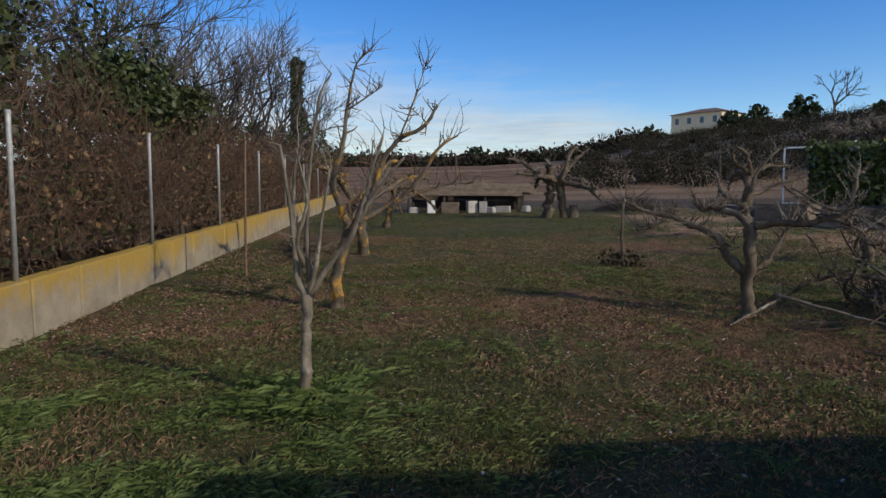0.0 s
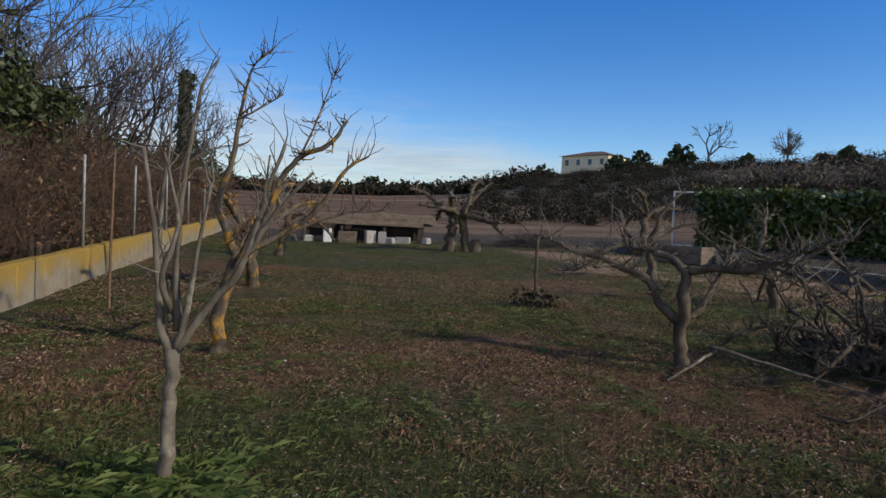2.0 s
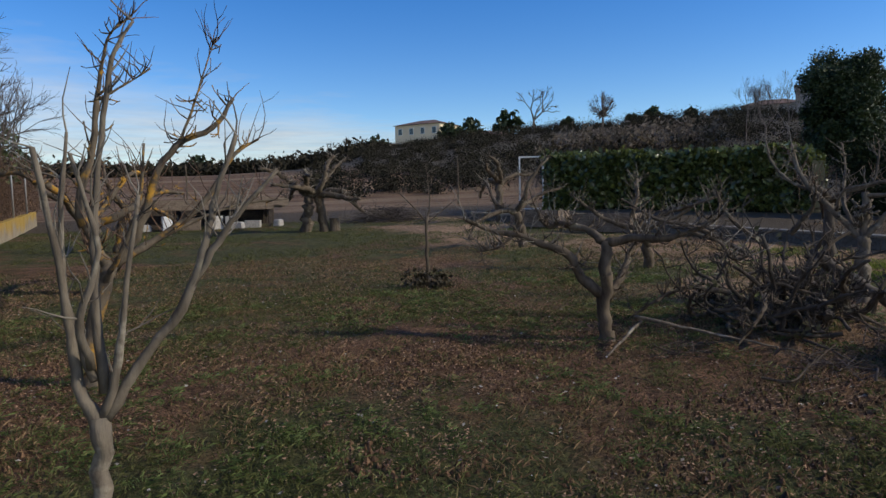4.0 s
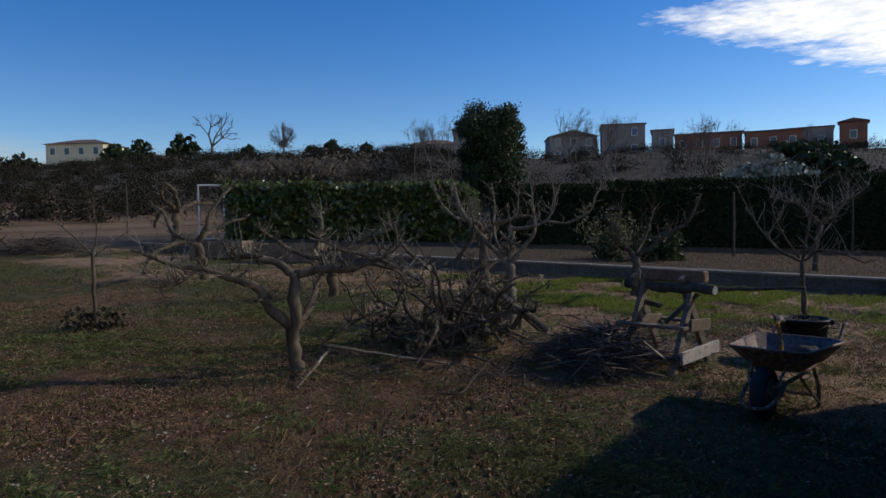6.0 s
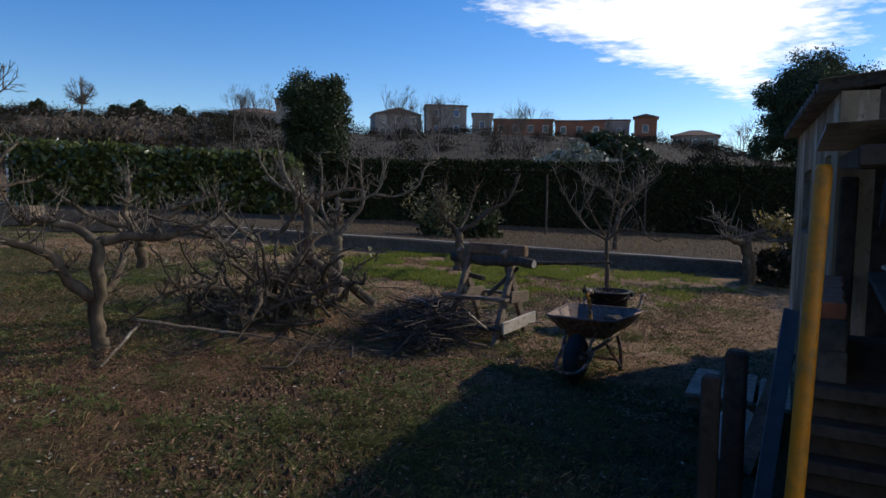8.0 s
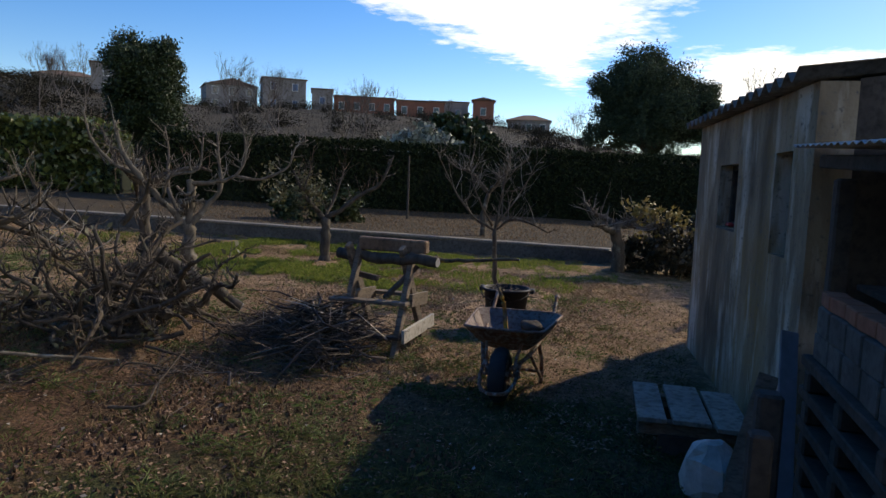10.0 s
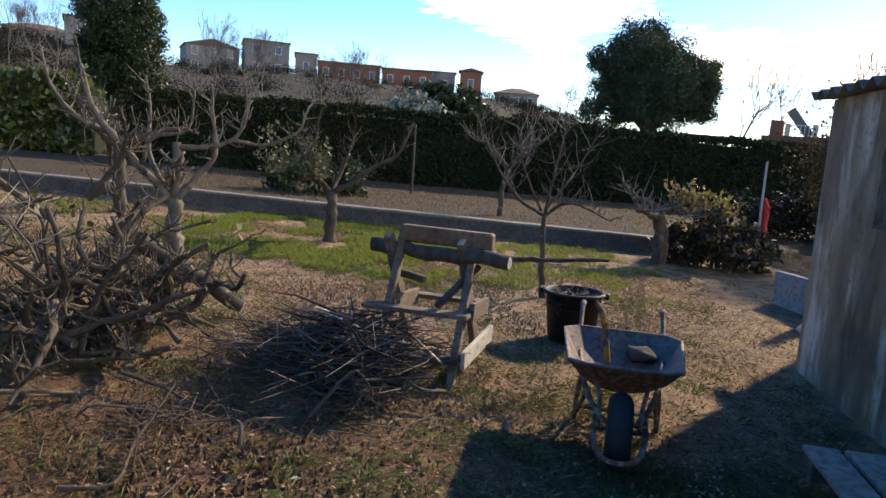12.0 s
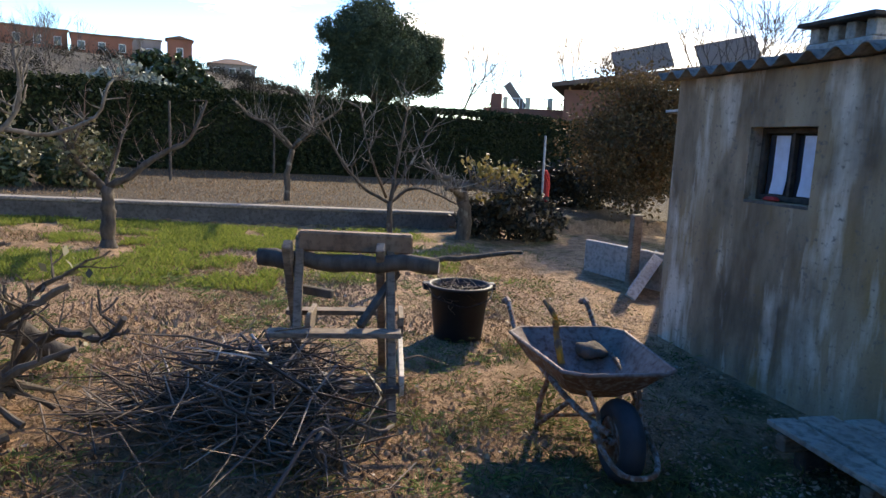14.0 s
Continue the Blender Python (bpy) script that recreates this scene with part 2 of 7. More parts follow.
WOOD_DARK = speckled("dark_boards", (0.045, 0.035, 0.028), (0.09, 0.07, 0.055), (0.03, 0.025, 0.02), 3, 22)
IRON_POST = plain("galvanised_post", (0.34, 0.33, 0.31), 0.6, 0.5)
RUST = speckled("rusty_steel", (0.10, 0.045, 0.022), (0.19, 0.085, 0.04), (0.30, 0.28, 0.25), 5, 30, 0.7, 0.3, 0.003)
ZINC = speckled("worn_zinc_tray", (0.15, 0.11, 0.092), (0.26, 0.195, 0.165), (0.09, 0.045, 0.03), 6, 30, 0.75, 0.2, 0.003, None, 0.1)
RUBBER = plain("tyre_rubber", (0.025, 0.027, 0.03), 0.75)
BLACK_PLASTIC = plain("black_plastic", (0.012, 0.013, 0.015), 0.6, 0.0, 0.3)
YELLOW_PAINT = speckled("yellow_paint", (0.60, 0.20, 0.010), (0.66, 0.25, 0.015), (0.30, 0.15, 0.03), 4, 20, 0.5)
ZINC_ROOF = speckled("corrugated_sheet", (0.30, 0.29, 0.28), (0.44, 0.43, 0.41), (0.18, 0.14, 0.11), 2, 18, 0.55, 0.2, 0.004, None, 0.3)
FIBRE_ROOF = speckled("fibre_cement_roof", (0.13, 0.12, 0.105), (0.24, 0.22, 0.19), (0.08, 0.07, 0.06), 2, 20)
BRICK = plain("red_brick", (0.30, 0.11, 0.06), 0.9, wear=0.3)
RED = plain("red_cloth", (0.45, 0.03, 0.02), 0.7)
WHITE_PAINT = plain("white_paint", (0.66, 0.65, 0.62), 0.6, wear=0.12)
BLUE_SHEET = plain("pale_blue_sheet", (0.17, 0.175, 0.185), 0.55, wear=0.2)
SACK = plain("grubby_sack", (0.42, 0.42, 0.37), 0.6, wear=0.3)
CURTAIN = plain("pale_curtain", (0.55, 0.60, 0.68), 0.9, wear=0.12)
CREAM_WALL = plain("cream_house_wall", (0.66, 0.54, 0.37), 0.9, wear=0.1, scale=0.4)
GREY_WALL = plain("grey_house_wall", (0.235, 0.21, 0.195), 0.9, wear=0.15, scale=0.4)
RED_WALL = plain("brick_red_house_wall", (0.24, 0.10, 0.065), 0.9, wear=0.15, scale=0.4)
ROOF_TILE = plain("brown_roof_tiles", (0.16, 0.10, 0.075), 0.9, wear=0.2, scale=0.8)
PANE = plain("dark_window_pane", (0.03, 0.035, 0.045), 0.12, 0.0, 0.6, wear=0.1)
BLUE_PANE = plain("blue_shutter", (0.10, 0.16, 0.27), 0.5, wear=0.1)
PANEL_BLUE = plain("dull_solar_panel", (0.19, 0.15, 0.12), 0.6, 0.0, 0.2, wear=0.15)


# ---- building helpers ----
def slope(x, y):
    return 0.014 * x + 0.032 * y


def smooth(v):
    v = np.clip(v, 0, 1)
    return v * v * (3 - 2 * v)


def wall_x(y):
    """The line of the low wall on the east side of the lawn."""
    return 13.55 - 0.222 * y


BEARINGS = (-180, -60, -17, -7, 0, 7, 13, 20, 30, 41, 53, 62, 70, 77, 81, 85, 92, 110, 180)
RISE = (0.5, 1.6, 2.0, 2.0, 2.1, 2.5, 3.9, 4.6, 5.2, 5.7, 4.9, 5.2, 5.0, 4.6, 4.0, 3.2, 2.4, 1.2, 0.5)


def height(x, y):
    """The lie of the land: a gentle slope, a low terrace in the east, and a ridge beyond the field."""
    x, y = np.asarray(x, float), np.asarray(y, float)
    d, b = np.hypot(x, y), np.degrees(np.arctan2(x, y))
    ridge = 1.6 + 150 * np.tan(np.radians(np.interp(b, BEARINGS, RISE)))
    k = smooth((d - 45) / 105)
    z = slope(x, y) * (1 - k) + ridge * k
    return z + 0.27 * smooth((x - wall_x(y)) / 0.2 - 0.2) * smooth((26 - y) / 3) * smooth((y + 8) / 2) * (1 - k)


def h(x, y):
    return float(height(x, y))


class Bits:
    """Gathers vertices and faces for one mesh."""

    def __init__(self):
        self.v, self.f = [], []

    def add(self, verts, faces):
        n = len(self.v)
        self.v.extend(tuple(p) for p in verts)
        self.f.extend(tuple(i + n for i in f) for f in faces)
        return self

    def box(self, c, s, m=None, taper=1.0, cut=0.0):
        """A box of size s round c, its edges cut off by a little, turned by the matrix m about c."""
        a, b, d = (v / 2 for v in s)
        e = cut or min(0.12 * min(s), 0.012)
        pts = []
        for sz in (-1, 1):
            k = taper if sz > 0 else 1.0
            ring = [(a - e, b), (e - a, b), (-a, b - e), (-a, e - b), (e - a, -b), (a - e, -b), (a, e - b), (a, b - e)]
            pts += [(px * k, py * k, sz * (d - e)) for px, py in ring]
            pts += [(px * k * (1 - e / a), py * k * (1 - e / b), sz * d) for px, py in ring]
        faces = []
        for i in range(8):
            j = (i + 1) % 8
            faces += [(i, j, 16 + j, 16 + i), (8 + i, 8 + j, j, i), (16 + i, 16 + j, 24 + j, 24 + i)]
        faces += [tuple(range(15, 7, -1)), tuple(range(24, 32))]
        m3 = m.to_3x3() if m else Matrix.Identity(3)
        return self.add([m3 @ Vector(p) + Vector(c) for p in pts], faces)

    def beam(self, a, b, w, t, roll=0.0):
        """A squared timber from a to b."""
        a, b = Vector(a), Vector(b)
        q = (b - a).to_track_quat("Z", "Y").to_matrix().to_4x4() @ pose(0, 0, 0, 0, 0, roll)
        return self.box((a + b) / 2, (w, t, (b - a).length), q)

    def tube(self, pts, radii, n=6, cap=True):
        pts = [Vector(p) for p in pts]
        ring, rows = [], len(pts)
        up = Vector((0.13, 0.31, 0.94))
        for i, p in enumerate(pts):
            d = (pts[min(i + 1, rows - 1)] - pts[max(i - 1, 0)])
            d = d.normalized() if d.length > 1e-6 else Vector((0, 0, 1))
            s = d.cross(up)
            s = s.normalized() if s.length > 0.05 else d.orthogonal().normalized()
            u = s.cross(d)
            r = radii[i] if hasattr(radii, "__len__") else radii
            ring += [p + r * (math.cos(6.2832 * j / n) * s + math.sin(6.2832 * j / n) * u) for j in range(n)]
        faces = [(i * n + j, i * n + (j + 1) % n, (i + 1) * n + (j + 1) % n, (i + 1) * n + j) for i in range(rows - 1) for j in range(n)]
        if cap:
            faces += [tuple(range(n - 1, -1, -1)), tuple(range((rows - 1) * n, rows * n))]
        return self.add(ring, faces)

    def crumple(self, amount, scale):
        """Dents every corner a little."""
        self.v = [tuple(Vector(p) + noise.noise_vector(Vector(p) * scale) * amount) for p in self.v]
        return self

    def lathe(self, c, profile, n=24, m=None):
        """A turned shape: profile is rows of (radius, height) about c."""
        m3 = m.to_3x3() if m else Matrix.Identity(3)
        pts = [Vector(c) + m3 @ Vector((r * math.cos(6.28319 * j / n), r * math.sin(6.28319 * j / n), z)) for r, z in profile for j in range(n)]
        return self.add(pts, [(i * n + j, i * n + (j + 1) % n, (i + 1) * n + (j + 1) % n, (i + 1) * n + j) for i in range(len(profile) - 1) for j in range(n)])

    def mesh(self, name, material, smooth_faces=False):
        me = bpy.data.meshes.new(name)
        me.from_pydata(self.v, [], self.f)
        me.materials.append(material)
        if smooth_faces:
            me.polygons.foreach_set("use_smooth", [True] * len(me.polygons))
        me.update()
        return me


LOOSE = ("twigs", "fine_growth", "brushwood", "crown", "foliage", "leaves", "stems", "plumes", "sticks", "ivy", "dead_leaves")


def part(name, bits, material, parent=None, label="", round_faces=False):
    me = bits if isinstance(bits, bpy.types.Mesh) else bits.mesh(name, material, round_faces)
    ob = new(name, me)
    ob.parent = parent
    if label:
        tagged(ob, label)
    if name in LOOSE:
        tagged(ob, kind="stuff")
    return ob


def thing(name, label, category, at=(0, 0, 0), turn=0.0, group="", kind=""):
    """An Empty at a thing's base, to hold its parts."""
    ob = new(name)
    ob.empty_display_size = 0.2
    ob.matrix_world = pose(*at, 0, 0, turn)
    return tagged(ob, label, category, group, kind)


def quick_mesh(name, verts, corners, material):
    """A mesh of many loose faces, all with the same number of corners."""
    verts = np.asarray(verts, np.float32).reshape(-1, 3)
    n = len(verts)
    me = bpy.data.meshes.new(name)
    me.vertices.add(n)
    me.vertices.foreach_set("co", verts.ravel())
    me.loops.add(n)
    me.loops.foreach_set("vertex_index", np.arange(n, dtype=np.int32))
    me.polygons.add(n // corners)
    me.polygons.foreach_set("loop_start", np.arange(0, n, corners, dtype=np.int32))
    me.materials.append(material)
    me.update(calc_edges=True)
    return me


def leaf_cloud(name, centres, size, material, rng, long=1.8, lift=0.0):
    """Many small leaves, one folded diamond each."""
    c = np.asarray(centres, float)
    n = len(c)
    a = rng.normal(size=(n, 3))
    a[:, 2] += lift
    a /= np.linalg.norm(a, axis=1)[:, None]
    b = np.cross(a, rng.normal(size=(n, 3)))
    b /= np.linalg.norm(b, axis=1)[:, None] + 1e-9
    s = (size * rng.uniform(0.6, 1.35, n))[:, None]
    fold = np.cross(a, b) * s * 0.12
    v = np.stack([c - a * s * long / 2, c + b * s / 2 + fold, c + a * s * long / 2, c - b * s / 2 + fold], 1)
    return quick_mesh(name, v, 4, material)


def flat_leaves(name, xy, size, material, rng, lift=0.012):
    """Leaves that lie on the ground, a little curled."""
    n = len(xy)
    t = rng.uniform(0, 6.283, n)
    s = size * rng.uniform(0.5, 1.4, n)
    z = height(xy[:, 0], xy[:, 1]) + lift
    out = []
    for k, (ln, wd) in enumerate(((-0.9, 0), (0, 0.5), (0.9, 0), (0, -0.5))):
        px = xy[:, 0] + s * (ln * np.cos(t) - wd * np.sin(t))
        py = xy[:, 1] + s * (ln * np.sin(t) + wd * np.cos(t))
        out.append(np.stack([px, py, z + s * rng.uniform(-0.15, 0.7, n)], 1))
    return quick_mesh(name, np.stack(out, 1), 4, material)


def blades(name, xy, tall, wide, material, rng, lean=0.5):
    """Blades of grass, each two joined faces drawn to a tip."""
    n = len(xy)
    t = rng.uniform(0, 6.283, n)
    hh = tall * rng.uniform(0.45, 1.4, n)
    ln = hh * lean * rng.uniform(0.1, 1.3, n)
    dx, dy = np.cos(t), np.sin(t)
    w = wide * rng.uniform(0.7, 1.3, n)
    z = height(xy[:, 0], xy[:, 1]) - 0.005
    p = lambda f, s, u: np.stack([xy[:, 0] + dx * ln * f - dy * w * s, xy[:, 1] + dy * ln * f + dx * w * s, z + hh * u], 1)
    quad = np.stack([p(0, -0.5, 0), p(0, 0.5, 0), p(0.4, 0.35, 0.62), p(1.0, 0.0, 0.95)], 1)
    return quick_mesh(name, quad, 4, material)


def twig_cloud(name, starts, ways, lengths, radius, material, rng, bend=0.25):
    """Many thin bent twigs, three-sided."""
    p, d = np.asarray(starts, float), np.asarray(ways, float)
    n = len(p)
    d /= np.linalg.norm(d, axis=1)[:, None]
    ln = np.broadcast_to(np.asarray(lengths, float), (n,))[:, None]
    s = np.cross(d, rng.normal(size=(n, 3)))
    s /= np.linalg.norm(s, axis=1)[:, None] + 1e-9
    u = np.cross(d, s)
    r = (np.broadcast_to(np.asarray(radius, float), (n,)) * rng.uniform(0.6, 1.3, n))[:, None]
    k = rng.normal(size=(n, 1)) * bend * ln
    mid, end = p + d * ln * 0.5 + s * k * 0.5, p + d * ln + u * k * 0.4
    rings = []
    for q, f in ((p, 1.0), (mid, 0.75), (end, 0.3)):
        rings.append(np.stack([q + r * f * (math.cos(g) * s + math.sin(g) * u) for g in (0, 2.094, 4.189)], 1))
    verts = np.concatenate(rings, 1)
    base = np.array([(i * 3 + j, i * 3 + (j + 1) % 3, i * 3 + 3 + (j + 1) % 3, i * 3 + 3 + j) for i in range(2) for j in range(3)])
    idx = (np.arange(n)[:, None, None] * 9 + base[None]).reshape(-1)
    me = bpy.data.meshes.new(name)
    me.vertices.add(n * 9)
    me.vertices.foreach_set("co", verts.astype(np.float32).ravel())
    me.loops.add(len(idx))
    me.loops.foreach_set("vertex_index", idx.astype(np.int32))
    me.polygons.add(len(idx) // 4)
    me.polygons.foreach_set("loop_start", np.arange(0, len(idx), 4, dtype=np.int32))
    me.materials.append(material)
    me.update(calc_edges=True)
    return me


# ---- ground ----
def spread_axis(lo, hi, near_lo, near_hi, step, grow):
    near = list(np.arange(near_lo, near_hi + 1e-6, step))
    out, s, v = [], step, near_hi
    while v < hi:
        s *= grow
        v += s
        out.append(v)
    back, s, v = [], step, near_lo
    while v > lo:
        s *= grow
        v -= s
        back.append(v)
    return np.array(back[::-1] + near + out)


def make_ground():
    xs = spread_axis(-1500, 1500, -6, 15, 0.16, 1.09)
    ys = spread_axis(-1500, 1500, -1, 17, 0.16, 1.09)
    gx, gy = np.meshgrid(xs, ys)
    z = height(gx, gy)
    bumps = np.array([noise.noise((a * 0.9, b * 0.9, 0)) * 0.025 + noise.noise((a * 3.1, b * 3.1, 4)) * 0.012 for a, b in zip(gx.ravel(), gy.ravel())]).reshape(gx.shape)
    z = z + bumps * (np.hypot(gx, gy) < 60)
    nx, ny = len(xs), len(ys)
    i = (np.arange(ny - 1)[:, None] * nx + np.arange(nx - 1)[None]).ravel()
    me = bpy.data.meshes.new("ground")
    me.from_pydata(np.stack([gx, gy, z], -1).reshape(-1, 3).tolist(), [], np.stack([i, i + 1, i + nx + 1, i + nx], 1).tolist())
    me.materials.append(GROUND)
    me.polygons.foreach_set("use_smooth", [True] * len(me.polygons))
    return tagged(new("ground", me), "lawn of worn grass and fallen leaves, dry field beyond", "ground", kind="structure")


make_ground()


# ---- west boundary: concrete wall, posts, wire ----
def west_x(y):
    return -4.10 - 0.105 * y


def west_wall():
    wall = thing("wall_west", "low grey concrete garden wall crusted with yellow lichen", "wall", (0, 0, 0), kind="structure")
    rng = random.Random(3)
    y = 1.2
    while y < 33:
        ln = 0.99
        x0, x1 = west_x(y), west_x(y + ln)
        a = math.degrees(math.atan2(x1 - x0, ln))
        zc = slope((x0 + x1) / 2, y + ln / 2)
        b = Bits().box((0, 0, 0), (0.20 + rng.uniform(-0.004, 0.004), ln - 0.012, 0.76), None, 1.0, 0.014)
        ob = part("concrete_panel", b, CONCRETE, wall)
        ob.matrix_world = pose((x0 + x1) / 2 - 0.1, y + ln / 2, zc + 0.2 + rng.uniform(-0.006, 0.006), 1.83, 0, -a)
        y += 1.0
    return wall


west_wall()


def fence_post(x, y, z0, tall, lean):
    ob = thing("fence_post", "thin grey galvanised fence post set in the wall", "post", (x, y, z0), group="fence posts along the wall")
    b = Bits()
    b.tube([(0, 0, -0.1), (0, 0, tall - 0.02), (0, 0, tall)], [0.027, 0.027, 0.018], 10)
    part("post", b, IRON_POST, ob, round_faces=True)
    c = Bits()
    c.lathe((0, 0, 0), [(0.0, tall + 0.012), (0.026, tall + 0.008), (0.032, tall), (0.032, tall - 0.03), (0.027, tall - 0.03)], 12)
    part("cap", c, IRON_POST, ob)
    ob.matrix_world = pose(x, y, z0, lean, lean * 0.5, 0)
    return ob


for i, yy in enumerate((6.1, 9.62, 13.2, 16.8, 20.4, 24.0, 27.6, 31.2)):
    xx = west_x(yy) - 0.1
    fence_post(xx, yy, slope(xx, yy) + 0.54, 1.70 - 0.02 * i, (-0.3, 0.5, -0.6, 0.8, -0.4)[i % 5])
wires = Bits()
for k in (0.15, 0.6, 1.05, 1.5):
    wires.tube([(west_x(y) - 0.1, y, slope(west_x(y), y) + 0.6 + k + 0.02 * math.sin(y)) for y in np.arange(1.2, 33, 1.3)], 0.0014, 3)
tagged(part("fence_wire", wires, RUST), "thin straining wires strung between the fence posts", "fence wire")


def stake(x, y, tall):
    ob = thing("garden_stake", "thin brown wooden stake standing in the grass", "stake", (x, y, h(x, y)))
    part("stake", Bits().tube([(0, 0, -0.1), (0.012, 0, tall * 0.5), (0.03, 0.01, tall)], [0.02, 0.018, 0.014], 7), WOOD_BROWN, ob)


stake(-3.96, 10.1, 2.15)


# ---- west thicket behind the wall ----
def thicket():
    rng = np.random.default_rng(11)
    n = 26000
    y = rng.uniform(0.5, 44, n) ** 1.0
    dx = rng.uniform(0.25, 2.3, n)
    zz = rng.uniform(0, 1, n) ** 0.8 * (2.3 + 0.5 * np.sin(y * 0.9))
    x = -4.45 - 0.105 * y - dx
    ways = rng.normal(size=(n, 3)) * (0.55, 0.55, 0.5) + (0.05, 0, 0.75)
    p = np.stack([x, y, height(x, y) + 0.25 + zz], 1)
    m = twig_cloud("bramble_twigs", p, ways, rng.uniform(0.3, 1.0, n), 0.0055, TWIG_BROWN, rng, 0.35)
    ob = thing("bramble_thicket", "dense brown bramble and dead-stem thicket behind the wall", "thicket", (0, 0, 0), kind="stuff")
    part("twigs", m, TWIG_BROWN, ob)
    n = 15000
    y = rng.uniform(0.5, 44, n)
    x = -4.6 - 0.105 * y - rng.uniform(0.0, 2.4, n)
    p = np.stack([x, y, height(x, y) + 0.3 + rng.uniform(0, 2.4, n)], 1)
    keep = np.array([noise.noise((a * 0.8, b * 0.8, c * 0.8)) > -0.12 for a, b, c in p])
    part("dead_leaves", leaf_cloud("dead_leaves", p[keep], 0.055, RUSSET, rng), RUSSET, ob, "withered russet leaves")
    n = 46000
    y = rng.uniform(-2, 34, n)
    x = -5.2 - 0.105 * y - rng.uniform(0, 2.6, n)
    top = 2.9 + 3.0 * np.exp(-((y - 6) / 7) ** 2)
    p = np.stack([x, y, height(x, y) + 0.5 + rng.uniform(0, 1, n) * top], 1)
    keep = np.array([noise.noise((a * 0.55, b * 0.55, c * 0.7 + 7)) > -0.02 - 0.3 * math.exp(-((b - 5) / 8) ** 2) for a, b, c in p])
    part("ivy", leaf_cloud("ivy", p[keep], 0.075, IVY, rng), IVY, ob, "dark green ivy and evergreen leaves")
    # Solid dark boxes that close off the view through the thicket.
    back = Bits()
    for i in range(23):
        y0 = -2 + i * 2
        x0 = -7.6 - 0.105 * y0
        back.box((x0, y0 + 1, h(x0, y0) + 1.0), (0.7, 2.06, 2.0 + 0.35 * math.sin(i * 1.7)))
    part("dark_backing", back, TWIG_DARK, ob, "row of solid dark boxes behind the brambles")


thicket()


# ---- trees ----
def catmull(pts, per=4):
    pts = [Vector(p) for p in pts]
    full = [pts[0] * 2 - pts[1]] + pts + [pts[-1] * 2 - pts[-2]]
    out = []
    for i in range(1, len(full) - 2):
        a, b, c, d = full[i - 1:i + 3]
        for s in range(per):
            t = s / per
            out.append(0.5 * ((2 * b) + (c - a) * t + (2 * a - 5 * b + 4 * c - d) * t * t + (3 * b - a - 3 * c + d) * t ** 3))
    return out + [pts[-1]]


def limb(bits, pts, r0, r1, rng, rough=0.15, n=8, per=4):
    """A crooked limb with knots along it."""
    line = catmull(pts, per)
    rad = []
    for i, p in enumerate(line):
        f = i / (len(line) - 1)
        r = r0 + (r1 - r0) * f
        r *= 1 + rng.uniform(-rough, rough)
        rad.append(r)
        if 0 < i < len(line) - 1:
            line[i] = p + Vector([rng.uniform(-1, 1) * r * 0.35 for _ in range(3)])
    bits.tube(line, rad, n)
    return line


def shoots(bits, line, rng, count, length, r, upward=0.8, start=0.3, fork=0.5):
    """Thin shoots that leave a limb, some with a side twig."""
    for _ in range(count):
        i = rng.randrange(int(len(line) * start), len(line))
        p = Vector(line[i])
        d = Vector((rng.gauss(0, 0.6), rng.gauss(0, 0.6), upward + rng.gauss(0, 0.35))).normalized()
        ln = length * rng.uniform(0.4, 1.3)
        pts, q = [p], p
        for s in range(4):
            d = (d + Vector((rng.gauss(0, 0.22), rng.gauss(0, 0.22), rng.gauss(0.08, 0.18)))).normalized()
            q = q + d * ln / 4
            pts.append(q)
        bits.tube(pts, [r, r * 0.85, r * 0.7, r * 0.5, r * 0.3], 5)
        if rng.random() < fork:
            d2 = (d + Vector((rng.gauss(0, 0.8), rng.gauss(0, 0.8), rng.gauss(0.2, 0.4)))).normalized()
            s = pts[rng.choice((1, 2, 3))]
            bits.tube([s, s + d2 * ln * 0.25, s + d2 * ln * 0.45 + Vector((0, 0, 0.06 * ln))], [r * 0.6, r * 0.45, r * 0.25], 4)


def spurs(bits, line, rng, count, r):
    """Short knotted fruiting spurs, each with one or two stubs."""
    for _ in range(count):
        p = Vector(line[rng.randrange(len(line) // 5, len(line))])
        d = Vector((rng.gauss(0, 0.8), rng.gauss(0, 0.8), rng.gauss(0.45, 0.6))).normalized()
        q = p + d * rng.uniform(0.05, 0.13)
        bits.tube([p, p.lerp(q, 0.5), q], [r, r * 1.15, r * 0.8], 5)
        for _ in range(rng.randint(1, 3)):
            e = (d + Vector((rng.gauss(0, 0.9), rng.gauss(0, 0.9), rng.gauss(0.4, 0.5)))).normalized()
            ln = rng.uniform(0.03, 0.14)
            bits.tube([q, q + e * ln * 0.6, q + e * ln + Vector((0, 0, ln * 0.2))], [r * 0.75, r * 0.6, r * 0.7], 4)


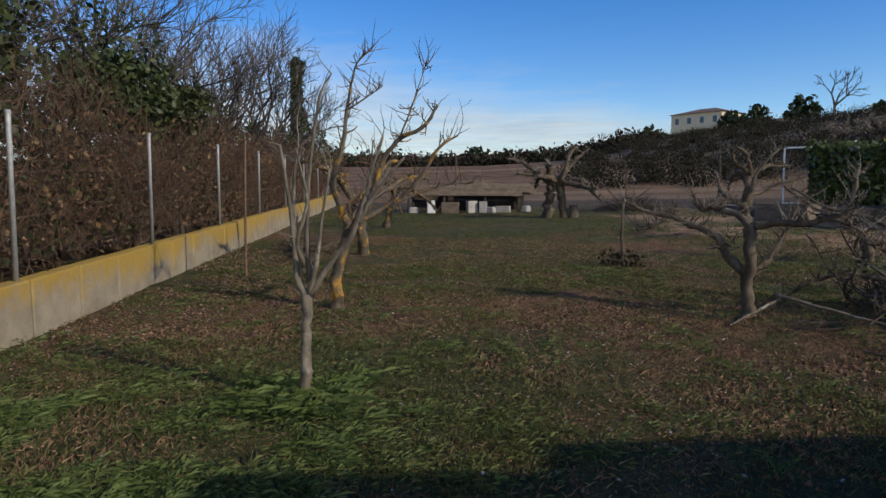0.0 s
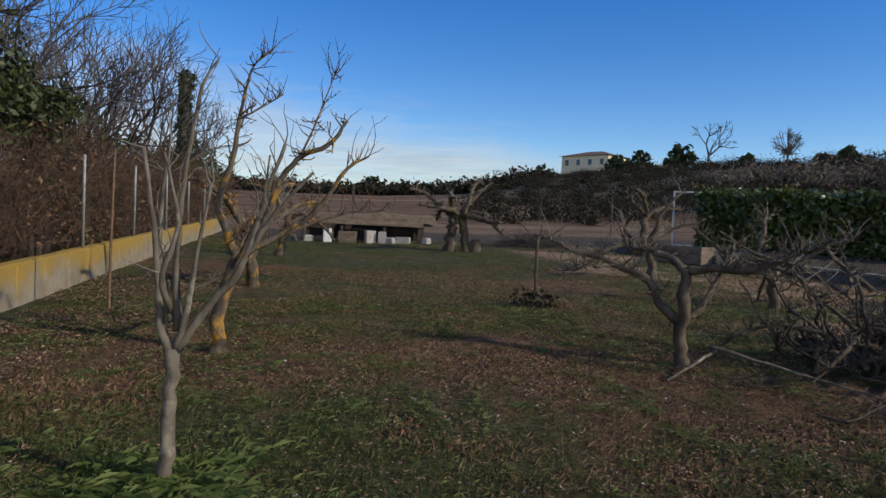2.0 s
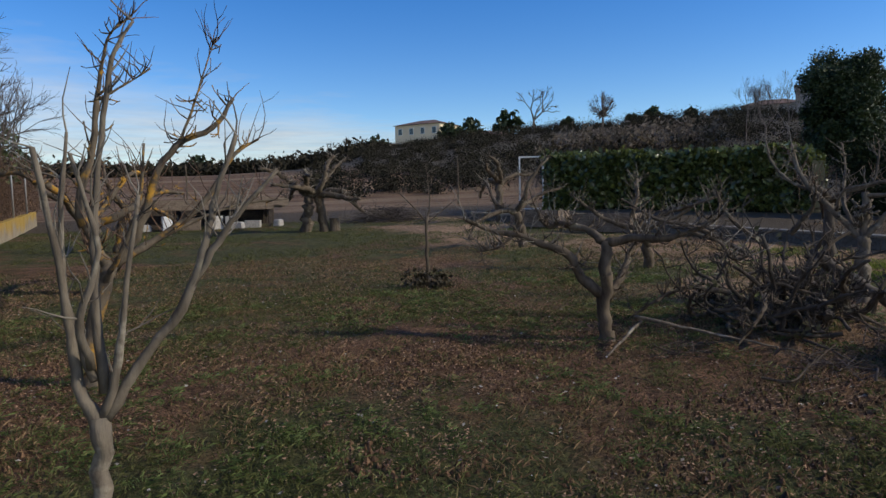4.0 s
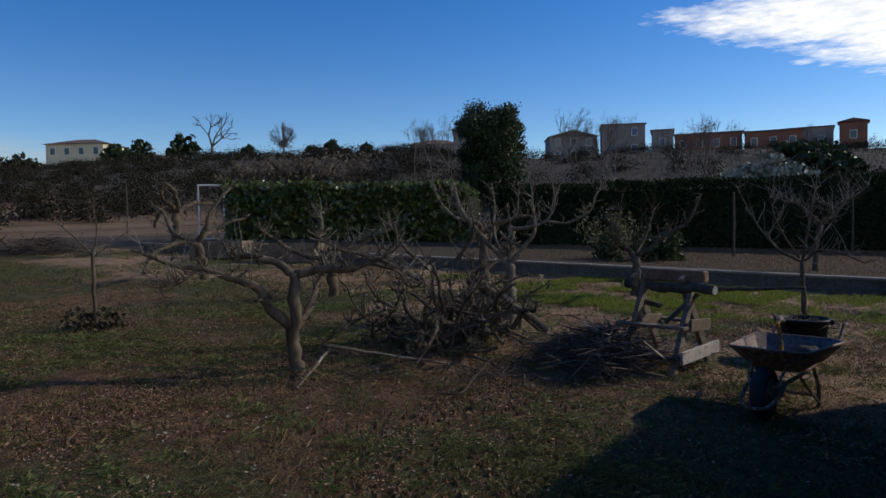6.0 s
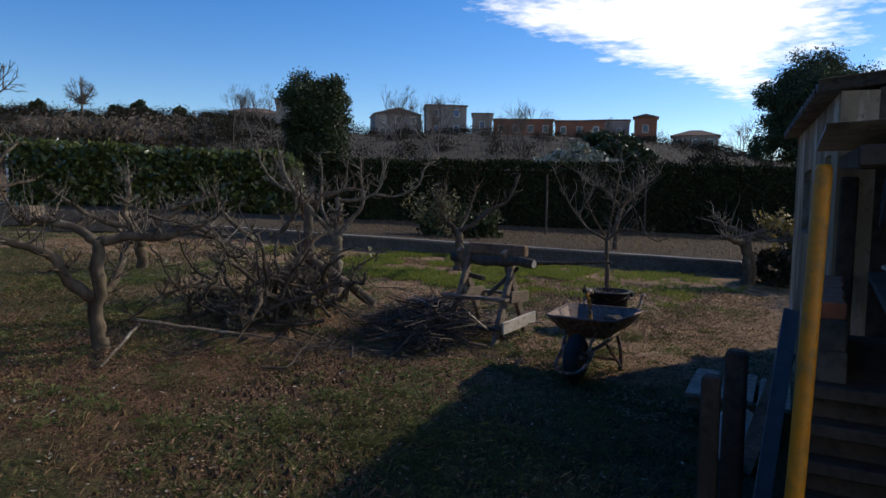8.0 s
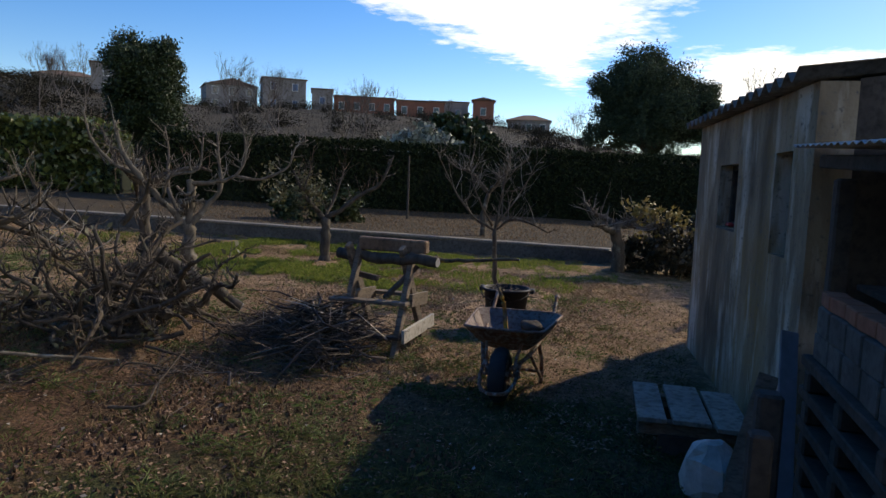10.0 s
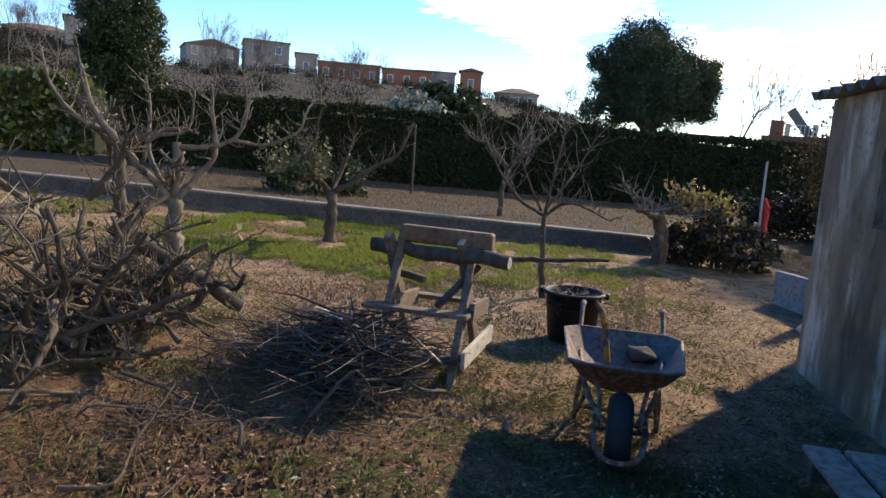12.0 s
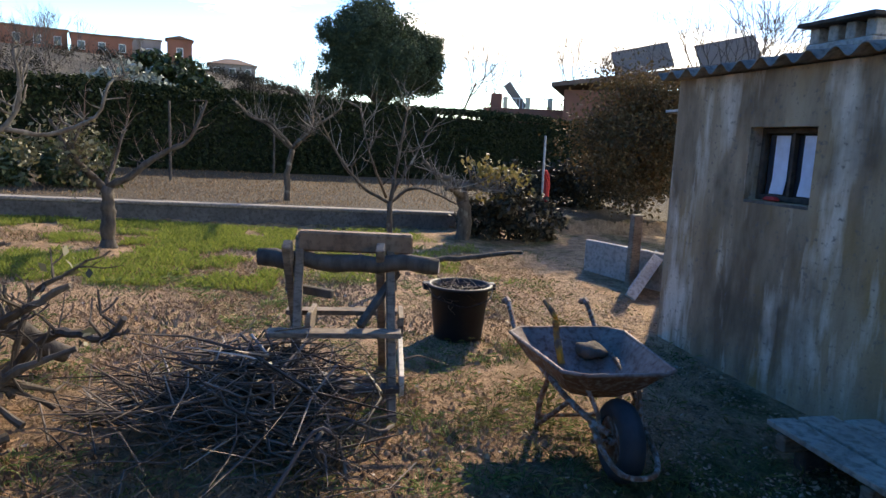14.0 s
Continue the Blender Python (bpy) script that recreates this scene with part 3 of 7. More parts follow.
def shaped_tree(name, label, x, y, facing, trunk, limbs, material, seed, twig=10, twig_len=0.35, twig_r=0.006, upward=0.8, group="", spur=0):
    """A pruned tree: trunk and limbs are rows of (across, away, up) seen by one who looks along the bearing."""
    rng = random.Random(seed)
    ca, sa = math.cos(radians(facing)), math.sin(radians(facing))
    turn = lambda p: (p[0] * ca + p[1] * sa, -p[0] * sa + p[1] * ca, p[2])
    ob = thing(name, label, "tree", (x, y, h(x, y)), group=group)
    pts, r0, r1 = trunk
    b = Bits()
    line = [turn(p) for p in pts]
    line[0] = (line[0][0], line[0][1], -0.08)
    limb(b, line, r0, r1, rng, 0.08, 10, 5)
    b.lathe((line[0][0], line[0][1], 0), [(r0 * 1.7, -0.07), (r0 * 1.3, 0.0), (r0 * 1.06, 0.05), (r0 * 0.9, 0.10)], 10)
    part("trunk", b, material, ob, round_faces=True)
    tw = Bits()
    for pts, r0, r1 in limbs:
        b = Bits()
        line = limb(b, [turn(p) for p in pts], r0, r1, rng)
        if spur:
            spurs(b, line, rng, spur, max(0.006, r1 * 0.5))
        part("limb", b, material, ob, round_faces=True)
        shoots(tw, line, rng, twig, twig_len, twig_r, upward)
    part("fine_growth", tw, TWIG_BROWN if material in (BARK_OCHRE, BARK_DARK) else TWIG_GREY, ob)
    return ob


def gnarled_tree(name, label, x, y, seed, tall, spread, count, r, material, twig=14, twig_len=0.4, upward=0.7, trunks=1, group="old fruit trees"):
    """An old fruit tree cut back hard, with crooked limbs of its own making."""
    rng = random.Random(seed)
    ob = thing(name, label, "tree", (x, y, h(x, y)), group=group)
    tw = Bits()
    for k in range(trunks):
        ox, lean = 0.55 * k, rng.uniform(-0.25, 0.25)
        b = Bits()
        top = Vector((ox + lean, rng.uniform(-0.1, 0.1), tall))
        limb(b, [(ox, 0, -0.1), (ox + lean * 0.3, 0, tall * 0.5), top], r * (1 - 0.3 * k), r * 0.75, rng, 0.1, 9, 4)
        part("trunk", b, material, ob, round_faces=True)
        for i in range(count):
            a = 6.283 * i / count + rng.uniform(-0.5, 0.5)
            pts, p = [top], top.copy()
            d = Vector((math.cos(a), math.sin(a), 0.8))
            for s in range(4):
                d = Vector((d.x + rng.gauss(0, 0.25), d.y + rng.gauss(0, 0.25), d.z + rng.gauss(-0.15, 0.35))).normalized()
                p = p + d * spread / 4
                pts.append(p.copy())
            b = Bits()
            line = limb(b, pts, r * 0.55, r * 0.22, rng, 0.2)
            spurs(b, line, rng, 16, r * 0.09)
            part("limb", b, material, ob, round_faces=True)
            shoots(tw, line, rng, twig, twig_len, r * 0.07, upward)
    part("fine_growth", tw, TWIG_BROWN if material in (BARK_OCHRE, BARK_DARK) else TWIG_GREY, ob)
    return ob


def grow(bits, p, d, ln, r, depth, rng, spread=0.55, up=0.15, kids=(2, 3), keep=0.72, sides=6, thin=0.62):
    """A bare crown by repeated forking."""
    pts, q, rad = [p], p.copy(), [r]
    for s in range(3):
        d = (d + Vector((rng.gauss(0, 0.10), rng.gauss(0, 0.10), rng.gauss(up * 0.3, 0.06)))).normalized()
        q = q + d * ln / 3
        pts.append(q.copy())
        rad.append(r * (1 - 0.12 * (s + 1)))
    bits.tube(pts, rad, max(3, sides), False)
    if depth <= 0:
        return
    for _ in range(rng.randint(*kids)):
        a = d.orthogonal().normalized()
        a.rotate(Matrix.Rotation(rng.uniform(0, 6.283), 3, d))
        d2 = (d + a * spread * rng.uniform(0.5, 1.3) + Vector((0, 0, up))).normalized()
        start = pts[rng.choice((2, 3, 3))]
        grow(bits, start.copy(), d2, ln * keep * rng.uniform(0.8, 1.15), r * thin, depth - 1, rng, spread, up, kids, keep, sides - 1, thin)


def bare_tree(name, label, x, y, tall, seed, material, depth=5, spread=0.5, up=0.2, stems=1, r=None, kids=(2, 3), group="", z=None, keep=0.72):
    rng = random.Random(seed)
    ob = thing(name, label, "tree", (x, y, h(x, y) if z is None else z), group=group)
    r = r or tall * 0.016
    trunk, crown = Bits(), Bits()
    for k in range(stems):
        base = Vector((rng.gauss(0, 0.12) * tall * 0.3 * (stems > 1), rng.gauss(0, 0.12) * tall * 0.3 * (stems > 1), -0.1))
        lean = Vector((rng.gauss(0, 0.05), rng.gauss(0, 0.05), 1))
        top = base + lean * tall * 0.26
        trunk.tube([base, base + lean * tall * 0.13, top], [r * 1.15, r, r * 0.9], 8)
        for _ in range(3):
            d = (lean + Vector((rng.gauss(0, spread), rng.gauss(0, spread), 0))).normalized()
            grow(crown, top.copy(), d, tall * 0.24, r * 0.75, depth - 1, rng, spread, up, kids, keep, 5, 0.66 if material is TWIG_FAR else 0.64)
    part("trunk", trunk, material, ob, round_faces=True)
    part("crown", crown, material, ob)
    return ob


def leafy_tree(name, label, x, y, trunk_h, crown, material, seed, leaf=0.16, count=9000, clumps=40, base_r=0.18, loose=0.17, shell=0.45, long=1.8):
    """A trunk, limbs and a crown of leaf clumps with gaps; crown is rows of (dx, dy, dz, radius)."""
    rng, gen = random.Random(seed), np.random.default_rng(seed)
    ob = thing(name, label, "tree", (x, y, h(x, y)))
    b = Bits().tube([(0, 0, -0.15), (0.05, 0, trunk_h * 0.6), (0, 0.05, trunk_h)], [base_r * 1.2, base_r, base_r * 0.8], 10)
    part("trunk", b, BARK_DARK, ob, round_faces=True)
    limbs, centres = Bits(), []
    for dx, dy, dz, rad in crown:
        limbs.tube([(0, 0, trunk_h * 0.7), (dx * 0.4, dy * 0.4, trunk_h + (dz - trunk_h) * 0.5), (dx, dy, dz)], [base_r * 0.5, base_r * 0.32, base_r * 0.12], 6)
        for _ in range(clumps):
            v = gen.normal(size=3)
            v *= rad * gen.uniform(shell, 1.1) / np.linalg.norm(v)
            c = np.array((dx, dy, dz)) + v * (1, 1, 0.9)
            k = max(8, int(count / (clumps * len(crown))))
            centres.append(c + gen.normal(size=(k, 3)) * rad * loose)
    part("limbs", limbs, BARK_DARK, ob)
    part("crown", leaf_cloud("crown", np.concatenate(centres), leaf, material, gen, long), material, ob)
    return ob


def lumps(seed, mid, size, n, r0, r1, tip=0.0):
    """Uneven lobes of a crown, set round an upright egg; tip draws its top in."""
    gen = np.random.default_rng(seed)
    out = []
    while len(out) < n:
        v = gen.normal(size=3)
        v /= np.linalg.norm(v)
        v *= gen.uniform(0.35, 0.9)
        k = 1 - tip * max(0, v[2])
        out.append((mid[0] + v[0] * size[0] * k, mid[1] + v[1] * size[1] * k, mid[2] + v[2] * size[2], gen.uniform(r0, r1)))
    return out


shaped_tree("young_tree", "young grey-barked fruit tree with upright pruned limbs", -1.48, 4.29, 0,
            ([(0, 0, 0), (0.01, 0, 0.4), (0.02, 0, 0.76)], 0.041, 0.036),
            [([(0.01, 0, 0.72), (-0.06, 0.03, 0.95), (-0.08, 0.02, 1.25), (-0.15, 0, 1.78)], 0.028, 0.009),
             ([(0.01, 0, 0.9), (-0.09, 0.12, 1.2), (-0.10, 0.15, 1.5), (-0.06, 0.15, 1.85)], 0.018, 0.007),
             ([(0.0, 0, 0.95), (-0.02, -0.08, 1.15), (0.06, -0.1, 1.4), (-0.01, -0.12, 1.75)], 0.02, 0.007),
             ([(0.03, 0, 0.74), (0.10, -0.03, 0.98), (0.13, -0.04, 1.2), (0.20, -0.05, 1.6)], 0.022, 0.007),
             ([(0.03, 0, 0.74), (0.20, 0.01, 0.99), (0.36, 0.0, 1.21), (0.43, -0.01, 1.42), (0.48, -0.02, 1.6), (0.56, -0.04, 1.83)], 0.025, 0.009),
             ([(0.37, 0.0, 1.24), (0.48, -0.03, 1.42), (0.58, -0.05, 1.55), (0.71, -0.08, 1.69)], 0.016, 0.007),
             ([(0.04, 0, 0.85), (0.03, 0.01, 1.26), (0.04, 0.02, 1.54), (0.08, 0.01, 1.82), (0.13, 0.01, 2.11), (0.21, 0.0, 2.25)], 0.02, 0.005)],
            BARK_YOUNG, 5, 7, 0.24, 0.0042)
shaped_tree("lichened_tree", "pruned fruit tree with orange lichen on dark crooked limbs", -1.98, 7.61, 0,
            ([(0, 0, 0), (0.02, 0, 0.45), (0.19, 0, 0.98)], 0.075, 0.06),
            [([(0.17, 0, 0.93), (0.06, 0, 1.2), (-0.02, 0, 1.5), (0.10, 0, 1.95), (0.15, 0, 2.35)], 0.05, 0.022),
             ([(0.14, 0, 2.3), (0.20, 0, 2.6), (0.27, 0, 2.85), (0.44, 0, 3.0)], 0.018, 0.005),
             ([(0.15, 0, 2.32), (0.3, 0.05, 2.42), (0.55, 0.1, 2.6)], 0.014, 0.005),
             ([(0.2, 0, 0.95), (0.42, 0, 1.3), (0.58, 0, 1.75), (0.78, 0, 2.0), (1.02, 0, 2.1), (1.2, 0, 2.36)], 0.045, 0.016),
             ([(0.74, 0, 1.95), (0.86, 0, 2.25), (0.98, 0.05, 2.6), (1.06, 0.05, 2.82)], 0.014, 0.004),
             ([(0.2, 0, 1.0), (0.5, 0.2, 1.15), (0.9, 0.3, 1.45), (1.2, 0.3, 1.9), (1.42, 0.35, 2.05)], 0.04, 0.012),
             ([(0.1, 0, 0.8), (0.28, -0.2, 1.1), (0.45, -0.3, 1.5), (0.5, -0.3, 1.95)], 0.026, 0.01),
             ([(0.3, 0.1, 1.05), (0.7, 0.4, 1.25), (1.2, 0.6, 1.45), (1.7, 0.7, 1.5)], 0.024, 0.008)],
            BARK_OCHRE, 8, 13, 0.36, 0.0055, 0.8, "", 10)
gnarled_tree("fruit_tree", "old fruit tree with orange lichen and bare crooked limbs", -2.56, 12.8, 21, 0.95, 1.7, 5, 0.12, BARK_OCHRE, 12, 0.5)
gnarled_tree("fruit_tree", "old fruit tree with orange lichen and bare crooked limbs", -3.07, 19.5, 22, 1.0, 1.7, 5, 0.12, BARK_OCHRE, 12, 0.5)
gnarled_tree("fruit_tree", "old twin-trunked fruit tree cut back to knotted limbs", 1.9, 22.8, 27, 1.1, 1.8, 4, 0.2, BARK_GREY, 10, 0.3, 0.4, 2)
shaped_tree("fruit_tree", "grey fruit tree with low spreading pruned limbs", 2.62, 7.16, 34,
            ([(0, 0, 0), (-0.02, 0, 0.4), (-0.01, 0, 0.97)], 0.07, 0.055),
            [([(-0.03, 0, 0.42), (-0.25, 0, 0.62), (-0.35, 0, 0.84), (-0.62, 0, 0.95), (-0.92, 0, 1.05), (-1.12, 0, 1.08), (-1.38, -0.1, 1.2)], 0.055, 0.018),
             ([(-0.01, 0, 0.95), (-0.2, 0.1, 1.08), (-0.45, 0.2, 1.15), (-0.6, 0.2, 1.11), (-0.72, 0.25, 1.3)], 0.045, 0.015),
             ([(-0.01, 0, 0.95), (0.25, 0, 1.0), (0.5, -0.1, 1.0), (0.74, -0.1, 1.06), (0.95, -0.15, 1.16)], 0.05, 0.02),
             ([(0.74, -0.1, 1.05), (0.98, -0.2, 0.98), (1.1, -0.25, 0.82), (1.25, -0.3, 0.86)], 0.02, 0.008),
             ([(0.0, 0, 0.4), (0.12, 0.2, 0.6), (0.24, 0.45, 0.88), (0.34, 0.6, 1.15)], 0.045, 0.018),
             ([(-0.9, 0, 1.04), (-1.05, -0.1, 0.92), (-1.22, -0.1, 0.88)], 0.016, 0.006)],
            BARK_GREY, 12, 17, 0.34, 0.0055, 0.5, "old fruit trees", 24)
shaped_tree("fruit_tree", "grey fruit tree with tall forked limbs and pale cut shoots", 6.38, 7.48, 55,
            ([(0, 0, 0), (-0.01, 0, 0.4), (-0.02, 0, 0.8)], 0.085, 0.07),
            [([(-0.02, 0, 0.75), (-0.2, 0, 0.95), (-0.55, 0, 1.35), (-0.72, 0, 1.62), (-0.8, 0, 1.95)], 0.05, 0.02),
             ([(-0.55, 0, 1.35), (-0.85, 0.1, 1.5), (-1.05, 0.1, 1.75), (-1.12, 0.1, 2.05)], 0.024, 0.01),
             ([(0, 0, 0.78), (0.02, 0, 1.05), (0.0, 0, 1.32)], 0.055, 0.045),
             ([(0.0, 0, 1.28), (0.25, 0, 1.3), (0.5, 0, 1.38), (0.62, 0, 1.6), (0.6, 0, 1.95)], 0.028, 0.012),
             ([(0.0, 0, 0.78), (0.18, 0, 1.0), (0.35, 0, 1.25), (0.32, 0.1, 1.55), (0.3, 0.1, 1.9)], 0.045, 0.014),
             ([(0.5, 0, 1.38), (0.8, 0, 1.35), (1.1, -0.1, 1.5), (1.2, -0.1, 1.75), (1.35, -0.1, 1.85)], 0.02, 0.009),
             ([(-0.1, 0, 0.9), (-0.25, 0.3, 1.2), (-0.25, 0.45, 1.6), (-0.3, 0.5, 1.95)], 0.03, 0.01),
             ([(-0.3, 0, 1.1), (-0.2, -0.2, 1.35), (0.1, -0.3, 1.45), (0.15, -0.3, 1.8)], 0.022, 0.009)],
            BARK_YOUNG, 14, 5, 0.26, 0.0065, 0.9, "old fruit trees", 13)
leafy_one = shaped_tree("fruit_tree", "dark fruit tree with forked crown and few leaves", 9.65, 7.33, 80,
            ([(0, 0, 0), (0.0, 0, 0.4), (0.02, 0, 0.72)], 0.085, 0.07),
            [([(0.0, 0, 0.68), (-0.22, 0, 0.9), (-0.38, 0, 1.1), (-0.55, 0, 1.45)], 0.05, 0.014),
             ([(0.02, 0, 0.7), (0.25, 0, 0.85), (0.6, 0, 1.12), (0.9, 0, 1.3), (1.1, 0, 1.75)], 0.05, 0.014),
             ([(0.0, 0, 0.7), (0.05, 0.3, 1.0), (0.2, 0.4, 1.5)], 0.035, 0.01),
             ([(-0.1, 0, 0.8), (-0.3, -0.2, 1.1), (-0.15, -0.3, 1.5)], 0.03, 0.01)],
            BARK_DARK, 15, 14, 0.42, 0.005, 0.8, "old fruit trees", 12)
gen_e = np.random.default_rng(82)
sprig = np.concatenate([gen_e.normal(size=(26, 3)) * 0.07 + gen_e.normal(size=3) * (0.16, 0.26, 0.2) + (-0.1, 0.42, 1.12) for _ in range(26)])
part("foliage", leaf_cloud("foliage", sprig, 0.04, OLIVE_GREEN, gen_e), OLIVE_GREEN, leafy_one, "clinging olive-green leaves")
shaped_tree("slender_tree", "slender bare fruit tree with thin spreading twigs", 8.1, 4.12, 87,
            ([(0, 0, 0), (-0.04, 0, 0.4), (-0.06, 0, 0.92)], 0.036, 0.028),
            [([(-0.06, 0, 0.9), (-0.3, 0, 1.02), (-0.55, 0, 1.3), (-0.72, 0, 1.6), (-0.85, 0, 1.85)], 0.02, 0.006),
             ([(-0.06, 0, 0.9), (0.15, 0, 1.05), (0.35, 0, 1.02), (0.62, 0, 0.9)], 0.018, 0.008),
             ([(-0.06, 0, 0.88), (0.0, 0, 1.3), (0.06, 0, 1.65), (0.1, 0, 1.95)], 0.02, 0.006),
             ([(-0.06, 0, 0.95), (0.2, 0.2, 1.35), (0.4, 0.2, 1.75)], 0.014, 0.005),
             ([(-0.1, 0, 0.95), (-0.3, -0.2, 1.4), (-0.4, -0.2, 1.8)], 0.014, 0.005)],
            BARK_GREY, 16, 13, 0.4, 0.004, 0.7, "", 5)
shaped_tree("sapling", "thin bare sapling in a ring of weeds", 2.03, 11.02, 10,
            ([(0, 0, 0), (-0.01, 0, 0.5), (0.0, 0, 1.05)], 0.03, 0.022),
            [([(0, 0, 0.95), (-0.2, 0, 1.2), (-0.4, 0, 1.4)], 0.012, 0.004),
             ([(0, 0, 1.0), (0.05, 0, 1.3), (0.0, 0, 1.8)], 0.014, 0.004),
             ([(0, 0, 0.95), (0.25, 0, 1.15), (0.45, 0, 1.3)], 0.012, 0.004)],
            BARK_GREY, 17, 8, 0.32, 0.003, 0.5)
gnarled_tree("fruit_tree", "old pruned fruit tree on the far lawn", 5.75, 15.4, 31, 0.8, 1.5, 4, 0.11, BARK_GREY, 10, 0.4)
gnarled_tree("fruit_tree", "low pruned fruit tree with pale spiky shoots", 6.05, 11.2, 32, 0.65, 1.3, 5, 0.09, BARK_GREY, 14, 0.4)
gnarled_tree("fruit_tree", "old pruned fruit tree on the far lawn", 8.5, 23.0, 33, 1.3, 1.6, 4, 0.17, BARK_GREY, 10, 0.4)
gnarled_tree("fruit_tree", "old pruned fruit tree before the low wall", 9.65, 10.85, 34, 1.0, 1.3, 5, 0.11, BARK_DARK, 12, 0.5)
gnarled_tree("fruit_tree", "thick grey fruit tree with a leafy side", 11.85, 2.72, 36, 0.8, 0.75, 4, 0.12, BARK_GREY, 14, 0.5, 0.3)
gnarled_tree("fruit_tree", "bare pruned fruit tree on the terrace", 13.6, 5.6, 37, 0.9, 1.2, 5, 0.06, BARK_GREY, 14, 0.5)


for wx, wy in ((2.1, 10.9), (1.85, 11.1)):
    leafy_tree("weed_clump", "low dark clump of weeds at a sapling's foot", wx, wy, 0.06, [(0, 0, 0.08, 0.2), (0.15, 0.05, 0.06, 0.15)], RUSTY_DARK, 64, 0.04, 420, 14, 0.008)
for fx, fy in ((12.6, 38.0), (-2.0, 42.0)):
    ob = thing("field_pole", "thin grey pole standing in the dry field", "pole", (fx, fy, h(fx, fy)))
    part("pole", Bits().tube([(0, 0, -0.2), (0.03, 0, 1.4), (0, 0, 2.6)], [0.05, 0.045, 0.04], 7), BARK_GREY, ob)


def stump(x, y, r, tall):
    ob = thing("tree_stump", "short pale sawn-off tree stump", "stump", (x, y, h(x, y)))
    part("stump", Bits().lathe((0, 0, 0), [(r * 1.25, -0.06), (r * 1.08, 0.06), (r, tall * 0.7), (r * 0.98, tall - 0.015), (r * 0.92, tall), (0.001, tall)], 14), BARK_GREY, ob)


stump(2.75, 22.7, 0.16, 0.42)

# ---- bare trees behind the west thicket ----
for i, (bx, by, bt, stems) in enumerate(((-8.3, 12.5, 7.0, 3), (-7.9, 16.5, 6.6, 3), (-8.8, 21.5, 7.4, 3), (-8.6, 26.0, 7.4, 3), (-9.6, 8.5, 7.4, 3), (-10.2, 15.5, 8.0, 3), (-8.1, 19.0, 6.8, 2), (-9.4, 31.0, 7.0, 2))):
    bare_tree("bare_tree", "tall leafless tree with a mass of fine twigs", bx, by, bt, 50 + i, TWIG_DARK, 6, 0.62, 0.07, stems, 0.08, (2, 3), "bare trees behind the wall")
leafy_tree("ivy_clad_trunk", "dead trunk smothered in dark ivy", -8.9, 31.0, 6.6, [(0.03 * (i % 3), 0.03 * (i % 2), 2.0 + 0.42 * i, 0.36 - 0.006 * i) for i in range(12)] + [(0.5, 0, 3.4, 0.7), (0.9, 0, 2.6, 0.8), (-0.4, 0, 2.4, 0.8)], IVY, 61, 0.085, 9000, 30, 0.2)
leafy_tree("holly_tree", "dark evergreen tree full of small glossy leaves", -6.9, 7.0, 2.4, [(0, 0, 3.2, 0.9), (0.2, -1.2, 3.4, 0.9), (-0.3, 1.3, 3.3, 0.9), (-0.6, 0.3, 4.1, 0.8)], IVY, 62, 0.075, 12000, 40, 0.12)
leafy_tree("holly_tree", "dark evergreen tree full of small glossy leaves", -7.3, 13.2, 2.6, [(0, 0, 3.3, 0.8), (0.3, 1.4, 3.0, 0.8), (-0.2, -1.1, 3.1, 0.7)], IVY, 63, 0.08, 8000, 40, 0.12)


# ---- east side: low wall, hedges, trees beyond ----
def east_wall():
    wall = thing("wall_east", "low dark retaining wall with a pale worn concrete coping", "wall", (0, 0, 0), kind="structure")
    y = 2.6
    rng = random.Random(9)
    while y < 24:
        ln = 1.2
        x0, x1 = wall_x(y), wall_x(y + ln)
        a = math.degrees(math.atan2(x1 - x0, ln))
        zc = slope(x0, y + ln / 2)
        m = pose((x0 + x1) / 2 + 0.14, y + ln / 2, zc, 1.83, 0, -a)
        ob = part("wall_block", Bits().box((0, 0, 0.02), (0.24, ln + 0.02, 0.46)), GREY_DARK, wall)
        ob.matrix_world = m
        cp = part("coping", Bits().box((0, 0, 0.275), (0.27 + rng.uniform(-0.006, 0.006), ln + 0.018, 0.05), None, 1, 0.012), COPING, wall, "pale worn coping slab")
        cp.matrix_world = m
        y += 1.2 * math.cos(radians(a))
    return wall


GREY_DARK = speckled("dark_concrete", (0.075, 0.07, 0.06), (0.14, 0.13, 0.11), (0.05, 0.045, 0.04), 3, 20)
COPING = speckled("worn_coping", (0.21, 0.18, 0.14), (0.31, 0.27, 0.21), (0.12, 0.10, 0.08), 2, 25)
east_wall()


